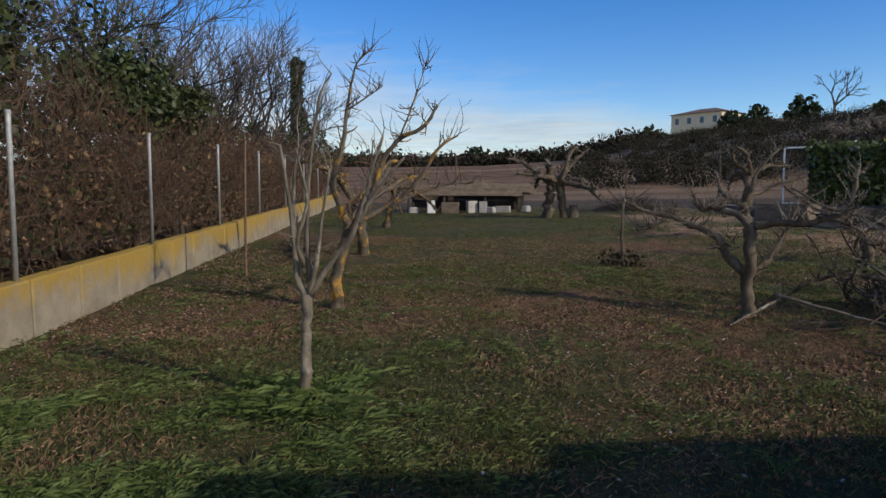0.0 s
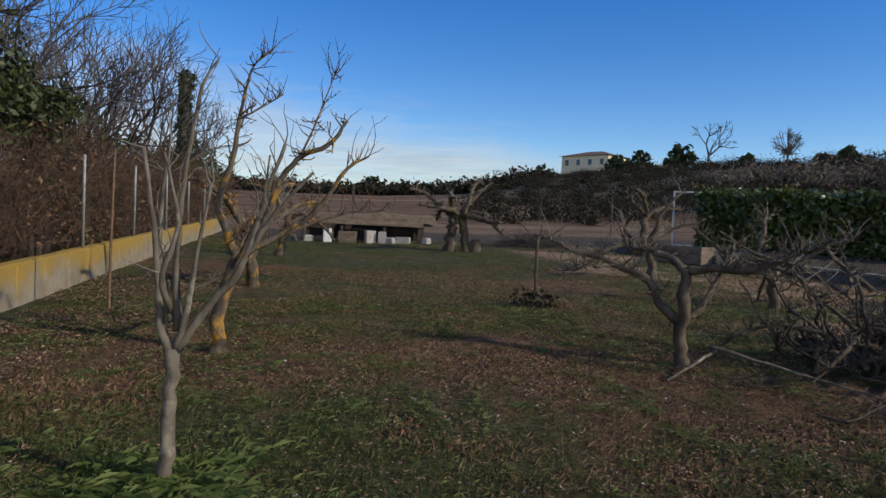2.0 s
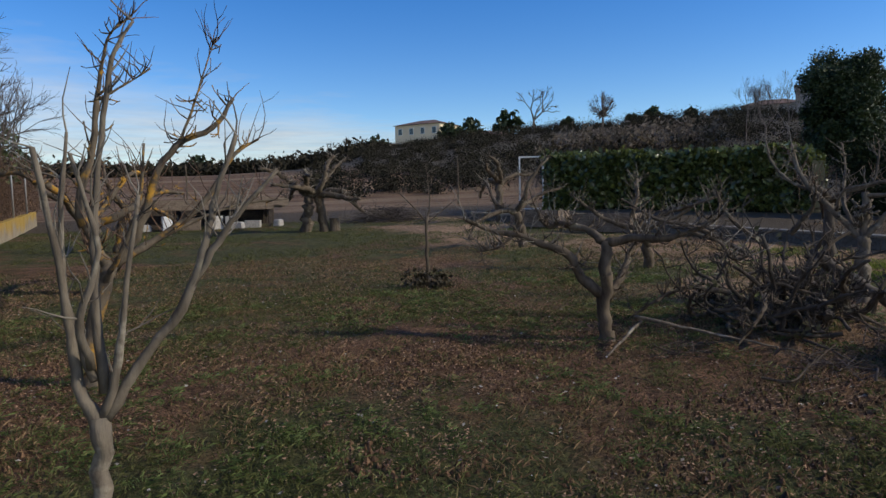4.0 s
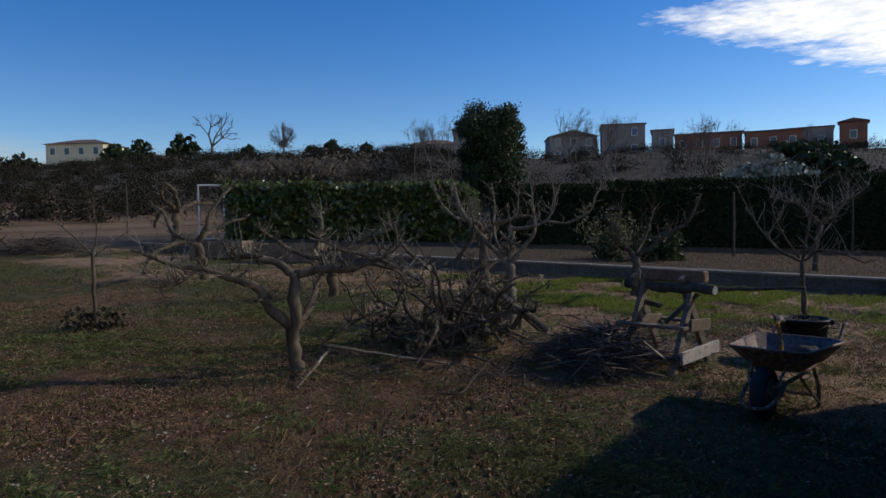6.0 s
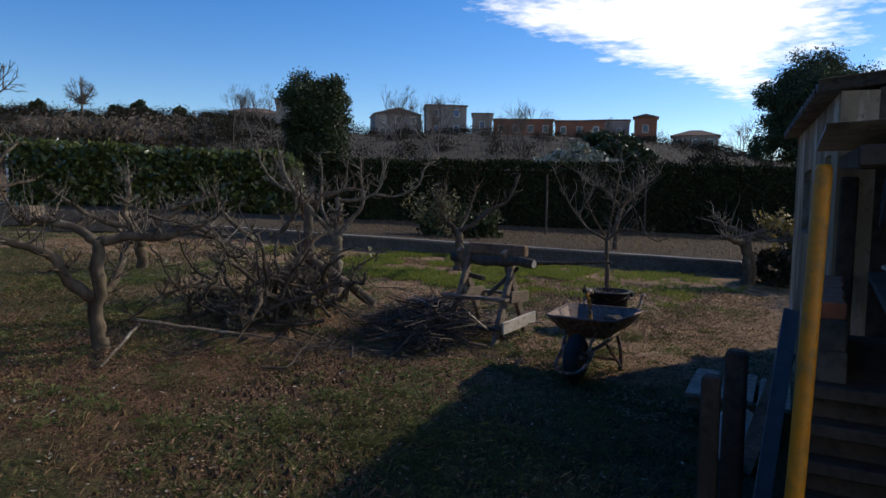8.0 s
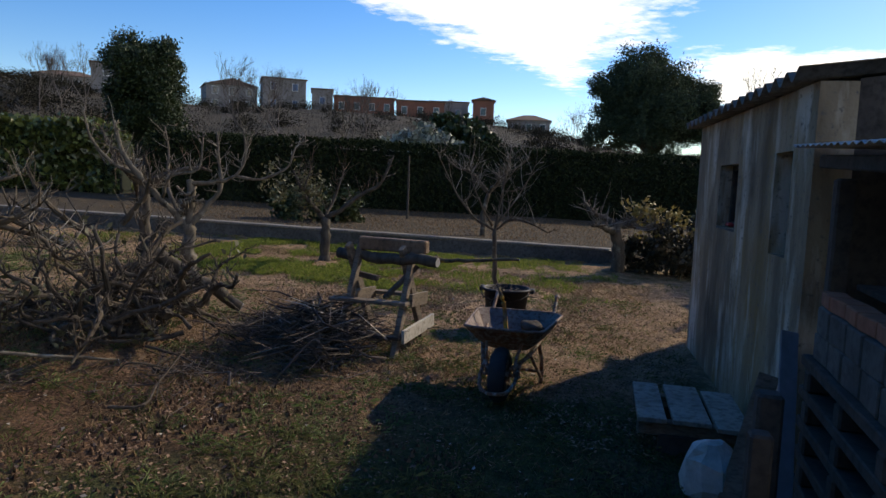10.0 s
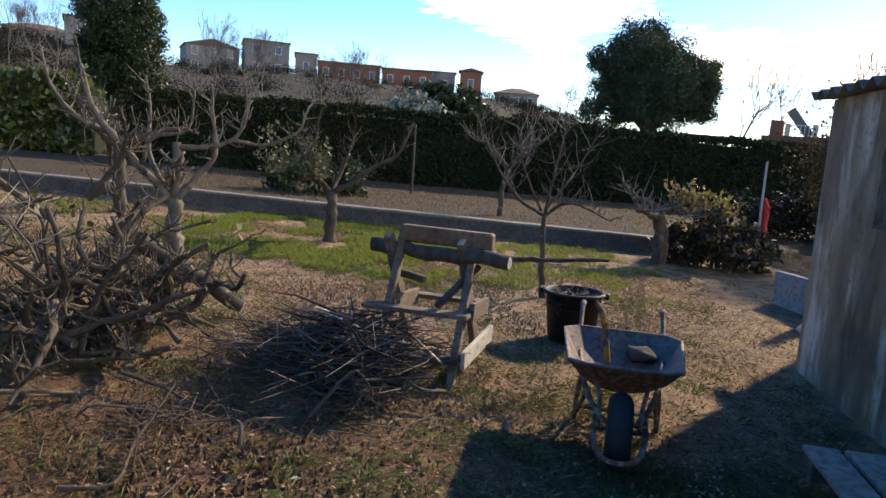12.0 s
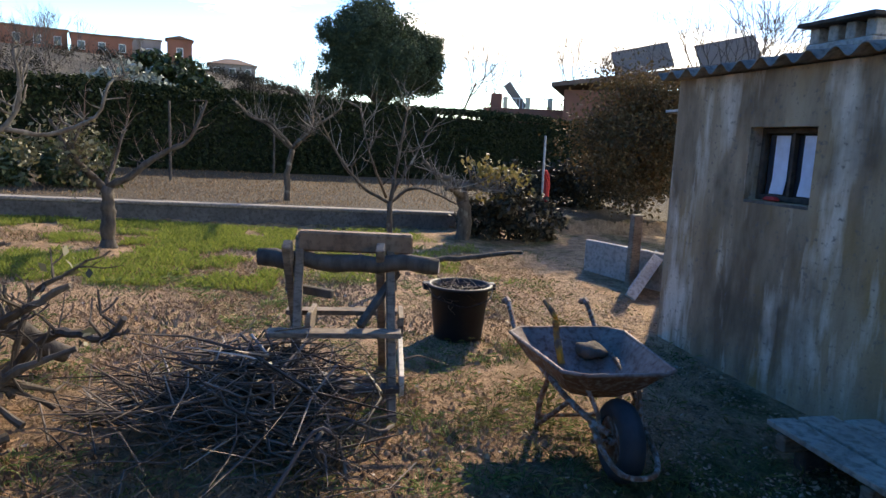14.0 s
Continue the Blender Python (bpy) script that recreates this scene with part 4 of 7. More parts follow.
def hedge(name, label, a, b, top, thick, leaf, count, material, seed, core, ragged=0.08):
    """A clipped hedge: leaves all over a solid core, coloured as dark as the shade inside."""
    gen = np.random.default_rng(seed)
    a, b = np.array(a, float), np.array(b, float)
    d = (b - a) / np.linalg.norm(b - a)
    n = np.array((-d[1], d[0]))
    ob = thing(name, label, "hedge", (0, 0, 0))
    steps = max(2, int(np.linalg.norm(b - a) / 1.0))
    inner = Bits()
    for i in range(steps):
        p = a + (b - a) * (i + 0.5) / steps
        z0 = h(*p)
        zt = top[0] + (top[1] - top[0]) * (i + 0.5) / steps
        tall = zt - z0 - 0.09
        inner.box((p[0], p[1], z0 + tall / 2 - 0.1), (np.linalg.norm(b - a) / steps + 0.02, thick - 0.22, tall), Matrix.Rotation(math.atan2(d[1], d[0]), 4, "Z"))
    part("shade_core", inner, core, ob)
    u = gen.uniform(0, 1, count)
    f = gen.uniform(0, 1, count)
    on_top = f < 0.28
    s = np.where(on_top, gen.uniform(-0.5, 0.5, count), np.where(gen.uniform(size=count) < 0.5, -0.5, 0.5)) * thick
    s = s + gen.normal(size=count) * 0.05 * (~on_top)
    p = a + (b - a) * u[:, None] + n * s[:, None]
    z0 = height(p[:, 0], p[:, 1])
    zt = top[0] + (top[1] - top[0]) * u
    z = np.where(on_top, zt + gen.normal(size=count) * ragged * 0.6, z0 + 0.05 + (zt - z0 - 0.05) * gen.uniform(0, 1, count))
    wob = np.array([noise.noise((q[0] * 0.7, q[1] * 0.7, w * 0.8)) for q, w in zip(p, z)]) * ragged * 1.6
    p = p + n * (wob * np.sign(s))[:, None]
    z = z + wob * on_top
    part("foliage", leaf_cloud("foliage", np.stack([p[:, 0], p[:, 1], z], 1), leaf, material, gen), material, ob)
    return ob


# Near-black for the hedge cores: the inner shade as a colour.
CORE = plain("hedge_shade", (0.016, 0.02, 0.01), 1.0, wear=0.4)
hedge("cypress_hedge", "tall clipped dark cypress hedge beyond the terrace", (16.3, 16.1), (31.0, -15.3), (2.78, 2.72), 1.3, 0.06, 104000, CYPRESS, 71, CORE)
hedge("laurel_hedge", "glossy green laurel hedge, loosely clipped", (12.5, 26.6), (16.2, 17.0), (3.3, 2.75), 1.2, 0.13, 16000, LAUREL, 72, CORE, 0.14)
leafy_tree("evergreen_tree", "dark round-topped evergreen tree behind the hedge", 21.75, 20.75, 2.6,
           lumps(173, (0, 0, 4.15), (1.75, 1.75, 1.6), 34, 0.34, 0.64, 0.3) + lumps(174, (0, 0, 2.6), (1.25, 1.25, 1.1), 12, 0.45, 0.75), EVERGREEN, 73, 0.055, 110000, 16, 0.2, 0.26, 0.45, 2.0)
leafy_tree("pine_tree", "broad dark umbrella pine beyond the hedge", 50.5, 2.0, 4.2,
           lumps(175, (0, 0, 6.7), (3.8, 5.9, 3.6), 78, 0.65, 1.3, 0.45) + [(0, 0, 6.2, 1.6), (0, 1.2, 5.2, 1.4), (0, -1.4, 5.4, 1.4), (0, 3.9, 4.6, 1.0), (0, -3.4, 4.6, 1.0), (0, 0.2, 8.2, 1.2)], PINE, 74, 0.08, 170000, 16, 0.32, 0.24, 0.45, 2.4)
leafy_tree("olive_tree", "silvery olive tree above the hedge", 45.8, 17.6, 1.8, [(0, 0, 3.0, 1.2), (0.5, -1.3, 2.7, 1.1), (-0.4, 1.3, 2.6, 1.1), (0, 0.4, 2.0, 1.4)], OLIVE, 75, 0.24, 3200, 26, 0.14)
leafy_tree("bushy_tree", "dark bushy tree beside the olive", 49.5, 15.6, 2.0, [(0, 0, 3.6, 1.3), (0, -1.4, 3.0, 1.2), (0, 1.2, 4.2, 1.2)], EVERGREEN, 76, 0.26, 3000, 26, 0.16)
leafy_tree("autumn_shrub", "tall shrub with small russet and olive leaves", 14.4, -1.3, 1.2, lumps(178, (0.1, 0.1, 1.35), (1.35, 1.9, 1.45), 46, 0.28, 0.6, 0.2), RUSSET_GREEN, 78, 0.04, 34000, 16, 0.05, 0.4, 0.2)
# Weeds plus the hedge's shadow, both built as one dark leaf mass.
leafy_tree("dark_leaf_mass", "low dark leaf mass for weeds and hedge shadow below the tall shrub", 16.2, -0.6, 0.3, lumps(179, (0, 0, 0.45), (0.9, 2.2, 0.45), 22, 0.3, 0.5), RUSTY_DARK, 180, 0.055, 9000, 16, 0.03)
leafy_tree("leafy_shrub", "low shrub with yellowing leaves on a dark base", 12.3, 2.15, 0.4, [(0, 0, 0.85, 0.42), (0.2, -0.35, 0.75, 0.4), (-0.1, 0.25, 1.1, 0.3)], YELLOWING, 79, 0.06, 420, 20, 0.03)
leafy_tree("dark_leaf_mass", "dense dark shrub by the end of the low wall", 12.2, 1.9, 0.3, [(0, 0, 0.4, 0.5), (0.1, 0.5, 0.35, 0.4), (0.1, -0.5, 0.35, 0.45)], RUSTY_DARK, 80, 0.055, 4200, 30, 0.03)
leafy_tree("dark_leaf_mass", "dense dark shrub on the terrace soil", 13.6, 9.4, 0.2, [(0, 0, 0.35, 0.45), (-0.3, 0.6, 0.3, 0.4), (0.2, -0.6, 0.3, 0.4)], IVY, 81, 0.06, 4200, 30, 0.03)


def reeds(seed):
    gen = np.random.default_rng(seed)
    ob = thing("reed_bed", "tall dry reeds with pale feathery plumes behind the hedge", "reeds", (0, 0, 0), kind="stuff")
    n = 300
    x, y = gen.uniform(13.6, 18.2, n), gen.uniform(27.5, 31, n)
    y = y - (x - 12) * 0.75
    p = np.stack([x, y, height(x, y)], 1)
    tall = gen.uniform(2.6, 3.5, n)
    ways = np.stack([gen.normal(0, 0.06, n), gen.normal(0, 0.06, n), np.ones(n)], 1)
    part("stems", twig_cloud("stems", p, ways, tall, 0.010, TWIG_BROWN, gen, 0.04), TWIG_BROWN, ob)
    up = gen.uniform(0.05, 0.95, (n, 14, 1)) * tall[:, None, None]
    lv = (p[:, None] + ways[:, None] * up).reshape(-1, 3) + gen.normal(size=(n * 14, 3)) * (0.08, 0.08, 0.05)
    part("leaves", leaf_cloud("leaves", lv, 0.09, RUSTY_DARK, gen, 4.0), RUSTY_DARK, ob, "withered reed leaves")
    top = p + ways * tall[:, None]
    pl = np.repeat(top, 7, 0) + gen.normal(size=(n * 7, 3)) * (0.05, 0.05, 0.14)
    part("plumes", leaf_cloud("plumes", pl, 0.075, PLUME, gen, 3.0), PLUME, ob)


reeds(83)


# ---- the ridge: scrub, trees and houses ----
def at_bearing(b, d, x0=-0.6, y0=1.4):
    x, y = x0 + d * math.sin(radians(b)), y0 + d * math.cos(radians(b))
    return x, y, h(x, y)


def scrub_belt():
    gen = np.random.default_rng(91)
    ob = thing("scrub", "dark scrub and brambles that cover the hillside", "scrub", (0, 0, 0), kind="stuff")
    cs, woods = [], []
    for _ in range(1150):
        b = gen.uniform(8, 96)
        d = gen.uniform(52, 152)
        if b > 50 and gen.uniform() < 0.62:
            continue
        r = gen.uniform(0.8, 2.2) * (0.68 if b < 20.5 and d > 70 else 1.0)
        x, y, z = at_bearing(b, d)
        cs.append(np.array((x, y, z + r * 0.35)) + gen.normal(size=(300, 3)) * (r * 0.5, r * 0.5, r * 0.28))
    for _ in range(520):
        b, d = gen.uniform(-30, 14), gen.uniform(122, 162)
        r = gen.uniform(1.0, 2.4)
        x, y, z = at_bearing(b, d)
        woods.append(np.array((x, y, z + r * 0.5)) + gen.normal(size=(90, 3)) * (r * 0.6, r * 0.5, r * 0.36))
    part("leaves", leaf_cloud("leaves", np.concatenate(cs), 0.135, SCRUB, gen), SCRUB, ob)
    part("crown", leaf_cloud("crown", np.concatenate(woods), 0.46, SCRUB, gen), SCRUB, ob, "dark line of far trees")
    n = 9000
    b, d = gen.uniform(12, 92, n), gen.uniform(55, 150, n)
    x, y = d * np.sin(np.radians(b)), d * np.cos(np.radians(b))
    p = np.stack([x, y, height(x, y)], 1)
    ways = np.stack([gen.normal(0, 0.35, n), gen.normal(0, 0.35, n), np.ones(n)], 1)
    part("stems", twig_cloud("stems", p, ways, gen.uniform(0.6, 2.2, n), 0.016, TWIG_SCRUB, gen, 0.2), TWIG_SCRUB, ob)


scrub_belt()


def house(name, label, b, d, w, deep, tall, wall, storeys, cols, turn=0.0, roof="hip", sink=0.6, pane=None, rise=None):
    """A far house that faces the garden, with its windows set in, and a roof."""
    x, y, z = at_bearing(b, d)
    ob = thing(name, label, "house", (x, y, (z if rise is None else rise) - sink), -b + turn)
    body = Bits().box((0, deep / 2, tall / 2), (w, deep, tall), None, 1, 0.05)
    part("wall", body, wall, ob)
    rf = Bits()
    if roof == "hip":
        e = 0.45
        rf.add([(-w / 2 - e, -e, tall), (w / 2 + e, -e, tall), (w / 2 + e, deep + e, tall), (-w / 2 - e, deep + e, tall), (-w / 2 + deep * 0.45, deep / 2, tall + 1.35), (w / 2 - deep * 0.45, deep / 2, tall + 1.35)],
               [(0, 1, 5, 4), (1, 2, 5), (2, 3, 4, 5), (3, 0, 4), (3, 2, 1, 0)])
    elif roof == "gable":
        e = 0.35
        rf.add([(-w / 2 - e, -e, tall), (w / 2 + e, -e, tall), (w / 2 + e, deep + e, tall), (-w / 2 - e, deep + e, tall), (0, -e, tall + w * 0.14), (0, deep + e, tall + w * 0.14)],
               [(0, 1, 4), (1, 2, 5, 4), (2, 3, 5), (3, 0, 4, 5), (3, 2, 1, 0)])
    else:
        rf.box((0, deep / 2, tall + 0.11), (w + 0.5, deep + 0.5, 0.22))
    part("roof", rf, ROOF_TILE, ob)
    for s in range(storeys):
        for c in range(cols):
            wx = -w / 2 + w * (c + 0.5) / cols
            wz = tall * (s + 0.55) / storeys
            win = part("window", Bits().box((wx, -0.03, wz), (1.15, 0.08, 1.5)), WHITE_PAINT, ob)
            part("pane", Bits().box((wx, -0.08, wz), (0.95, 0.05, 1.3)), pane or PANE, win)
    return ob


house("villa", "cream two-storey villa with a shallow brown roof on the ridge", 17.0, 156, 12.0, 9.0, 6.6, CREAM_WALL, 2, 4, -32, "hip", 0.6)
house("villa_wing", "low cream annexe with a red-brown roof beside the villa", 13.9, 160, 6.5, 7, 3.0, CREAM_WALL, 1, 2, 0, "gable", 0.2)
house("far_house", "small pale house half hidden by dark trees", 22.8, 170, 11, 8, 4.4, CREAM_WALL, 1, 3, 0, "hip", 1.0)
house("far_house", "long low dark house on the ridge", 44.8, 150, 11, 8, 3.6, GREY_WALL, 1, 4, 0, "hip", 0.6)
house("tower_house", "narrow brown house beside the evergreen tree", 47.3, 118, 4.4, 6, 5.0, GREY_WALL, 2, 1, 0, "flat", 0.4)
house("grey_house", "grey gabled house on the ridge", 56.2, 140, 9.5, 9, 5.0, GREY_WALL, 2, 3, 8, "gable", 0.8)
house("terraced_house", "grey flat-roofed house with a blue shuttered loggia", 60.2, 138, 8.2, 9, 6.4, GREY_WALL, 2, 2, 4, "flat", 0.8, BLUE_PANE)
house("small_house", "narrow pale house end on the ridge", 63.2, 139, 4.0, 7, 4.8, GREY_WALL, 1, 1, 0, "flat", 0.8, BLUE_PANE)
house("row_house", "long brick-red low house on the ridge", 66.6, 140, 12, 8, 4.0, RED_WALL, 1, 4, 0, "flat", 0.8)
house("row_house", "brick-red house with pale windows on the ridge", 71.2, 138, 9.5, 8, 4.0, RED_WALL, 1, 3, 0, "flat", 0.8)
house("row_house", "grey upper house behind the red row", 73.6, 146, 8, 8, 5.0, GREY_WALL, 1, 2, 0, "flat", 0.8)
house("tower_house", "small red tower-like house with a gable roof", 76.4, 138, 4.2, 5, 5.0, RED_WALL, 1, 1, 0, "gable", 0.3)
house("far_house", "low grey house at the end of the ridge", 80.2, 142, 8.5, 7, 3.2, GREY_WALL, 1, 3, 0, "hip", 0.8)
for i, (b, d, w) in enumerate(((-6.5, 165, 6), (-1.2, 168, 5), (0.8, 166, 5), (2.2, 172, 7), (4.5, 170, 6), (8.2, 168, 6), (-10.5, 166, 6), (-3.6, 172, 5))):
    house("town_house", "small white far-off house among trees", b, d, w * 0.8, 6, 2.6, WHITE_PAINT, 1, 2, -30 + 12 * (i % 5), ("hip", "gable")[i % 2], -0.7 + 0.35 * (i % 3))
gen_far = random.Random(93)
for i, (b, d, tall, sp, up) in enumerate(((26.6, 120, 9.0, 0.7, 0.05), (11.2, 150, 6.0, 0.5, 0.2), (9.9, 150, 6.0, 0.5, 0.2), (42.8, 80, 7.0, 0.42, 0.16), (44.2, 84, 7.0, 0.42, 0.16), (45.6, 82, 7.4, 0.42, 0.16), (57.3, 60, 8.4, 0.55, 0.10), (59.3, 64, 8.6, 0.55, 0.10), (66.4, 58, 7.6, 0.42, 0.18), (64.9, 60, 6.6, 0.42, 0.18), (73.5, 120, 4.0, 0.4, 0.2), (84.8, 62, 6.5, 0.45, 0.12), (95.8, 58, 9.6, 0.5, 0.14), (98.0, 62, 8.4, 0.5, 0.14))):
    x, y, z = at_bearing(b, d)
    dark = i < 3
    bare_tree("far_bare_tree", "leafless tree against the sky on the ridge", x, y, tall, 100 + i, TWIG_DARK if dark else TWIG_FAR, 5 if dark else 7, sp, up, 1, tall * (0.025 if dark else 0.0105), (2, 3), "bare trees on the ridge", None, 0.72 if dark else 0.76)
x, y, z = at_bearing(32.2, 120)
rng_ball = random.Random(121)
ob = thing("round_tree", "bare round-crowned tree alone on the ridge", "tree", (x, y, z))
part("trunk", Bits().tube([(0, 0, -0.3), (0.06, 0, 0.9), (0, 0.03, 1.9)], [0.24, 0.19, 0.15], 7), TWIG_FAR, ob)
ball = Bits()
for _ in range(60):
    d = Vector((rng_ball.gauss(0, 1), rng_ball.gauss(0, 1), rng_ball.gauss(0.25, 1))).normalized()
    tip = Vector((0, 0, 3.7)) + d * 2.3 * rng_ball.uniform(0.75, 1.05)
    root = Vector((0, 0, rng_ball.uniform(1.6, 2.6)))
    bend = root.lerp(tip, 0.55) + Vector((d.x, d.y, 0)) * 0.35
    ball.tube(catmull([root, bend, tip], 3), [0.075, 0.062, 0.05, 0.042, 0.036, 0.03, 0.022], 4, False)
    for _ in range(7):
        p0 = bend.lerp(tip, rng_ball.uniform(0.0, 0.85))
        e = (d + Vector((rng_ball.gauss(0, 0.7), rng_ball.gauss(0, 0.7), rng_ball.gauss(0.1, 0.6)))).normalized() * rng_ball.uniform(0.35, 0.9)
        ball.tube([p0, p0 + e * 0.5, p0 + e], [0.028, 0.022, 0.014], 3, False)
part("crown", ball, TWIG_FAR, ob)
for i, (b, d, r) in enumerate(((-0.6, 150, 2.4), (13.7, 152, 1.9), (5.6, 152, 1.3), (7.3, 150, 1.2), (21.5, 140, 2.2), (24.5, 135, 2.4), (29.5, 130, 1.1), (34.5, 130, 0.9), (36.1, 134, 1.3), (39.0, 130, 0.8), (50.5, 120, 2.0), (19.6, 132, 1.6), (-8.5, 140, 1.6), (-12, 140, 1.8), (-4.5, 150, 1.3), (3.4, 150, 1.2))):
    x, y, z = at_bearing(b, d)
    leafy_tree("far_evergreen", "dark evergreen tree on the skyline", x, y, r * 0.8, [(0, 0, r * 1.3, r * 0.8), (r * 0.5, 0, r * 0.9, r * 0.7), (-r * 0.6, 0, r * 0.9, r * 0.7)], EVERGREEN, 130 + i, 0.55, 620, 16, 0.14)


# ---- far end of the lawn ----
def rubbish_shelter(x, y):
    z = h(x, y)
    ob = thing("lean_to_stack", "low stack of old boards over clutter at the lawn's end", "shelter", (x, y, z))
    rng = random.Random(41)
    for i in range(5):
        part("board", Bits().beam((-2.6 + rng.uniform(0, 0.5), -0.9 + i * 0.45, 0.80 + 0.02 * i), (2.3 + rng.uniform(-0.4, 0.6), -0.9 + i * 0.45, 0.78 + rng.uniform(-0.03, 0.06)), 0.30, 0.028, 90), WOOD_GREY, ob)
    for i in range(4):
        part("board", Bits().beam((0.2, -0.7 + i * 0.4, 1.0 + 0.03 * i), (2.7, -0.6 + i * 0.4, 0.84 + 0.03 * i), 0.22, 0.03, 90), WOOD_GREY, ob)
    for px in (-2.3, -0.9, 0.7, 2.0):
        for py in (-0.8, 0.8):
            part("post", Bits().box((px, py, 0.36), (0.1, 0.1, 0.8)), WOOD_DARK, ob)
    part("back_board", Bits().box((0, 0.95, 0.38), (4.6, 0.04, 0.74)), WOOD_DARK, ob)


rubbish_shelter(-0.9, 27.2)


def crate(x, y, w, d, t, mat, label, turn):
    ob = thing("crate", label, "crate", (x, y, h(x, y)), turn)
    part("base", Bits().box((0, 0, 0.02), (w, d, 0.04)), mat, ob)
    for sx, sy, ww, dd in ((0, d / 2, w, 0.03), (0, -d / 2, w, 0.03), (w / 2, 0, 0.03, d), (-w / 2, 0, 0.03, d)):
        part("side", Bits().box((sx, sy, t / 2), (ww, dd, t)), mat, ob)


crate(-2.3, 26.2, 0.28, 0.4, 0.50, WHITE_PAINT, "weathered white crate under the board stack", 8)
crate(-1.55, 26.15, 0.62, 0.4, 0.42, WOOD_GREY, "pale wooden crate under the board stack", -6)
crate(-0.72, 26.1, 0.34, 0.35, 0.46, WOOD_PALE, "old pale box under the board stack", 15)
crate(-0.28, 26.0, 0.26, 0.3, 0.44, GREY_CONCRETE, "grey crate of slats under the board stack", -4)
crate(0.5, 26.2, 0.5, 0.4, 0.25, GREY_CONCRETE, "grey trough beside the board stack", -12)
for sx, sy, st in ((-3.0, 26.3, 20), (0.0, 25.9, -30), (1.4, 26.4, 60)):
    ob = thing("stone_block", "broken pale stone block in the grass", "stone", (sx, sy, h(sx, sy)), st)
    part("clod", Bits().box((0, 0, 0.11), (0.42, 0.26, 0.26), None, 0.85, 0.04), GREY_CONCRETE, ob)


def goal_frame(x, y):
    ob = thing("goal", "white rectangular metal goal standing by the hedge", "goal", (x, y, h(x, y)), -24)
    w, t = 1.05, 2.35
    part("upright", Bits().box((-w / 2, 0, t / 2 - 0.05), (0.07, 0.07, t + 0.1)), WHITE_PAINT, ob)
    part("upright", Bits().box((w / 2, 0, t / 2 - 0.05), (0.07, 0.07, t + 0.1)), WHITE_PAINT, ob)
    part("top_bar", Bits().box((0, 0, t + 0.03), (w + 0.07, 0.07, 0.07)), WHITE_PAINT, ob)
    part("bottom_bar", Bits().box((0, 0, 0.06), (w - 0.07, 0.06, 0.06)), WHITE_PAINT, ob)


goal_frame(12.9, 29.3)


def planter(x, y, turn):
    ob = thing("wooden_planter", "pale wooden planter box at the end of the wall", "planter", (x, y, h(x, y)), turn)
    for i in range(3):
        part("board", Bits().box((0, -0.3, 0.09 + 0.17 * i), (1.7, 0.035, 0.16)), WOOD_GREY, ob)
        part("board", Bits().box((0, 0.3, 0.09 + 0.17 * i), (1.7, 0.035, 0.16)), WOOD_GREY, ob)
    for sx in (-0.86, 0.86):
        part("end_board", Bits().box((sx, 0, 0.26), (0.04, 0.62, 0.5)), WOOD_GREY, ob)
    part("soil", Bits().box((0, 0, 0.2), (1.64, 0.54, 0.36)), TWIG_DARK, ob)


planter(9.3, 17.6, -62)
planter(8.6, 20.2, -62)


def ash_heap(x, y):
    gen = np.random.default_rng(44)
    n = 800
    a, r = gen.uniform(0, 6.283, n), np.abs(gen.normal(0, 0.55, n))
    px, py = x + r * np.cos(a) * 1.6, y + r * np.sin(a)
    p = np.stack([px, py, height(px, py) + np.maximum(0.02, 0.5 - r * 0.45) * gen.uniform(0, 1, n)], 1)
    ways = gen.normal(size=(n, 3)) * (1, 1, 0.25)
    ob = thing("brushwood_heap", "low dark heap of brushwood at the edge of the field", "brush heap", (0, 0, 0), kind="stuff")
    part("sticks", twig_cloud("sticks", p, ways, gen.uniform(0.4, 1.1, n), 0.012, TWIG_DARK, gen), TWIG_DARK, ob)


ash_heap(5.3, 26.2)


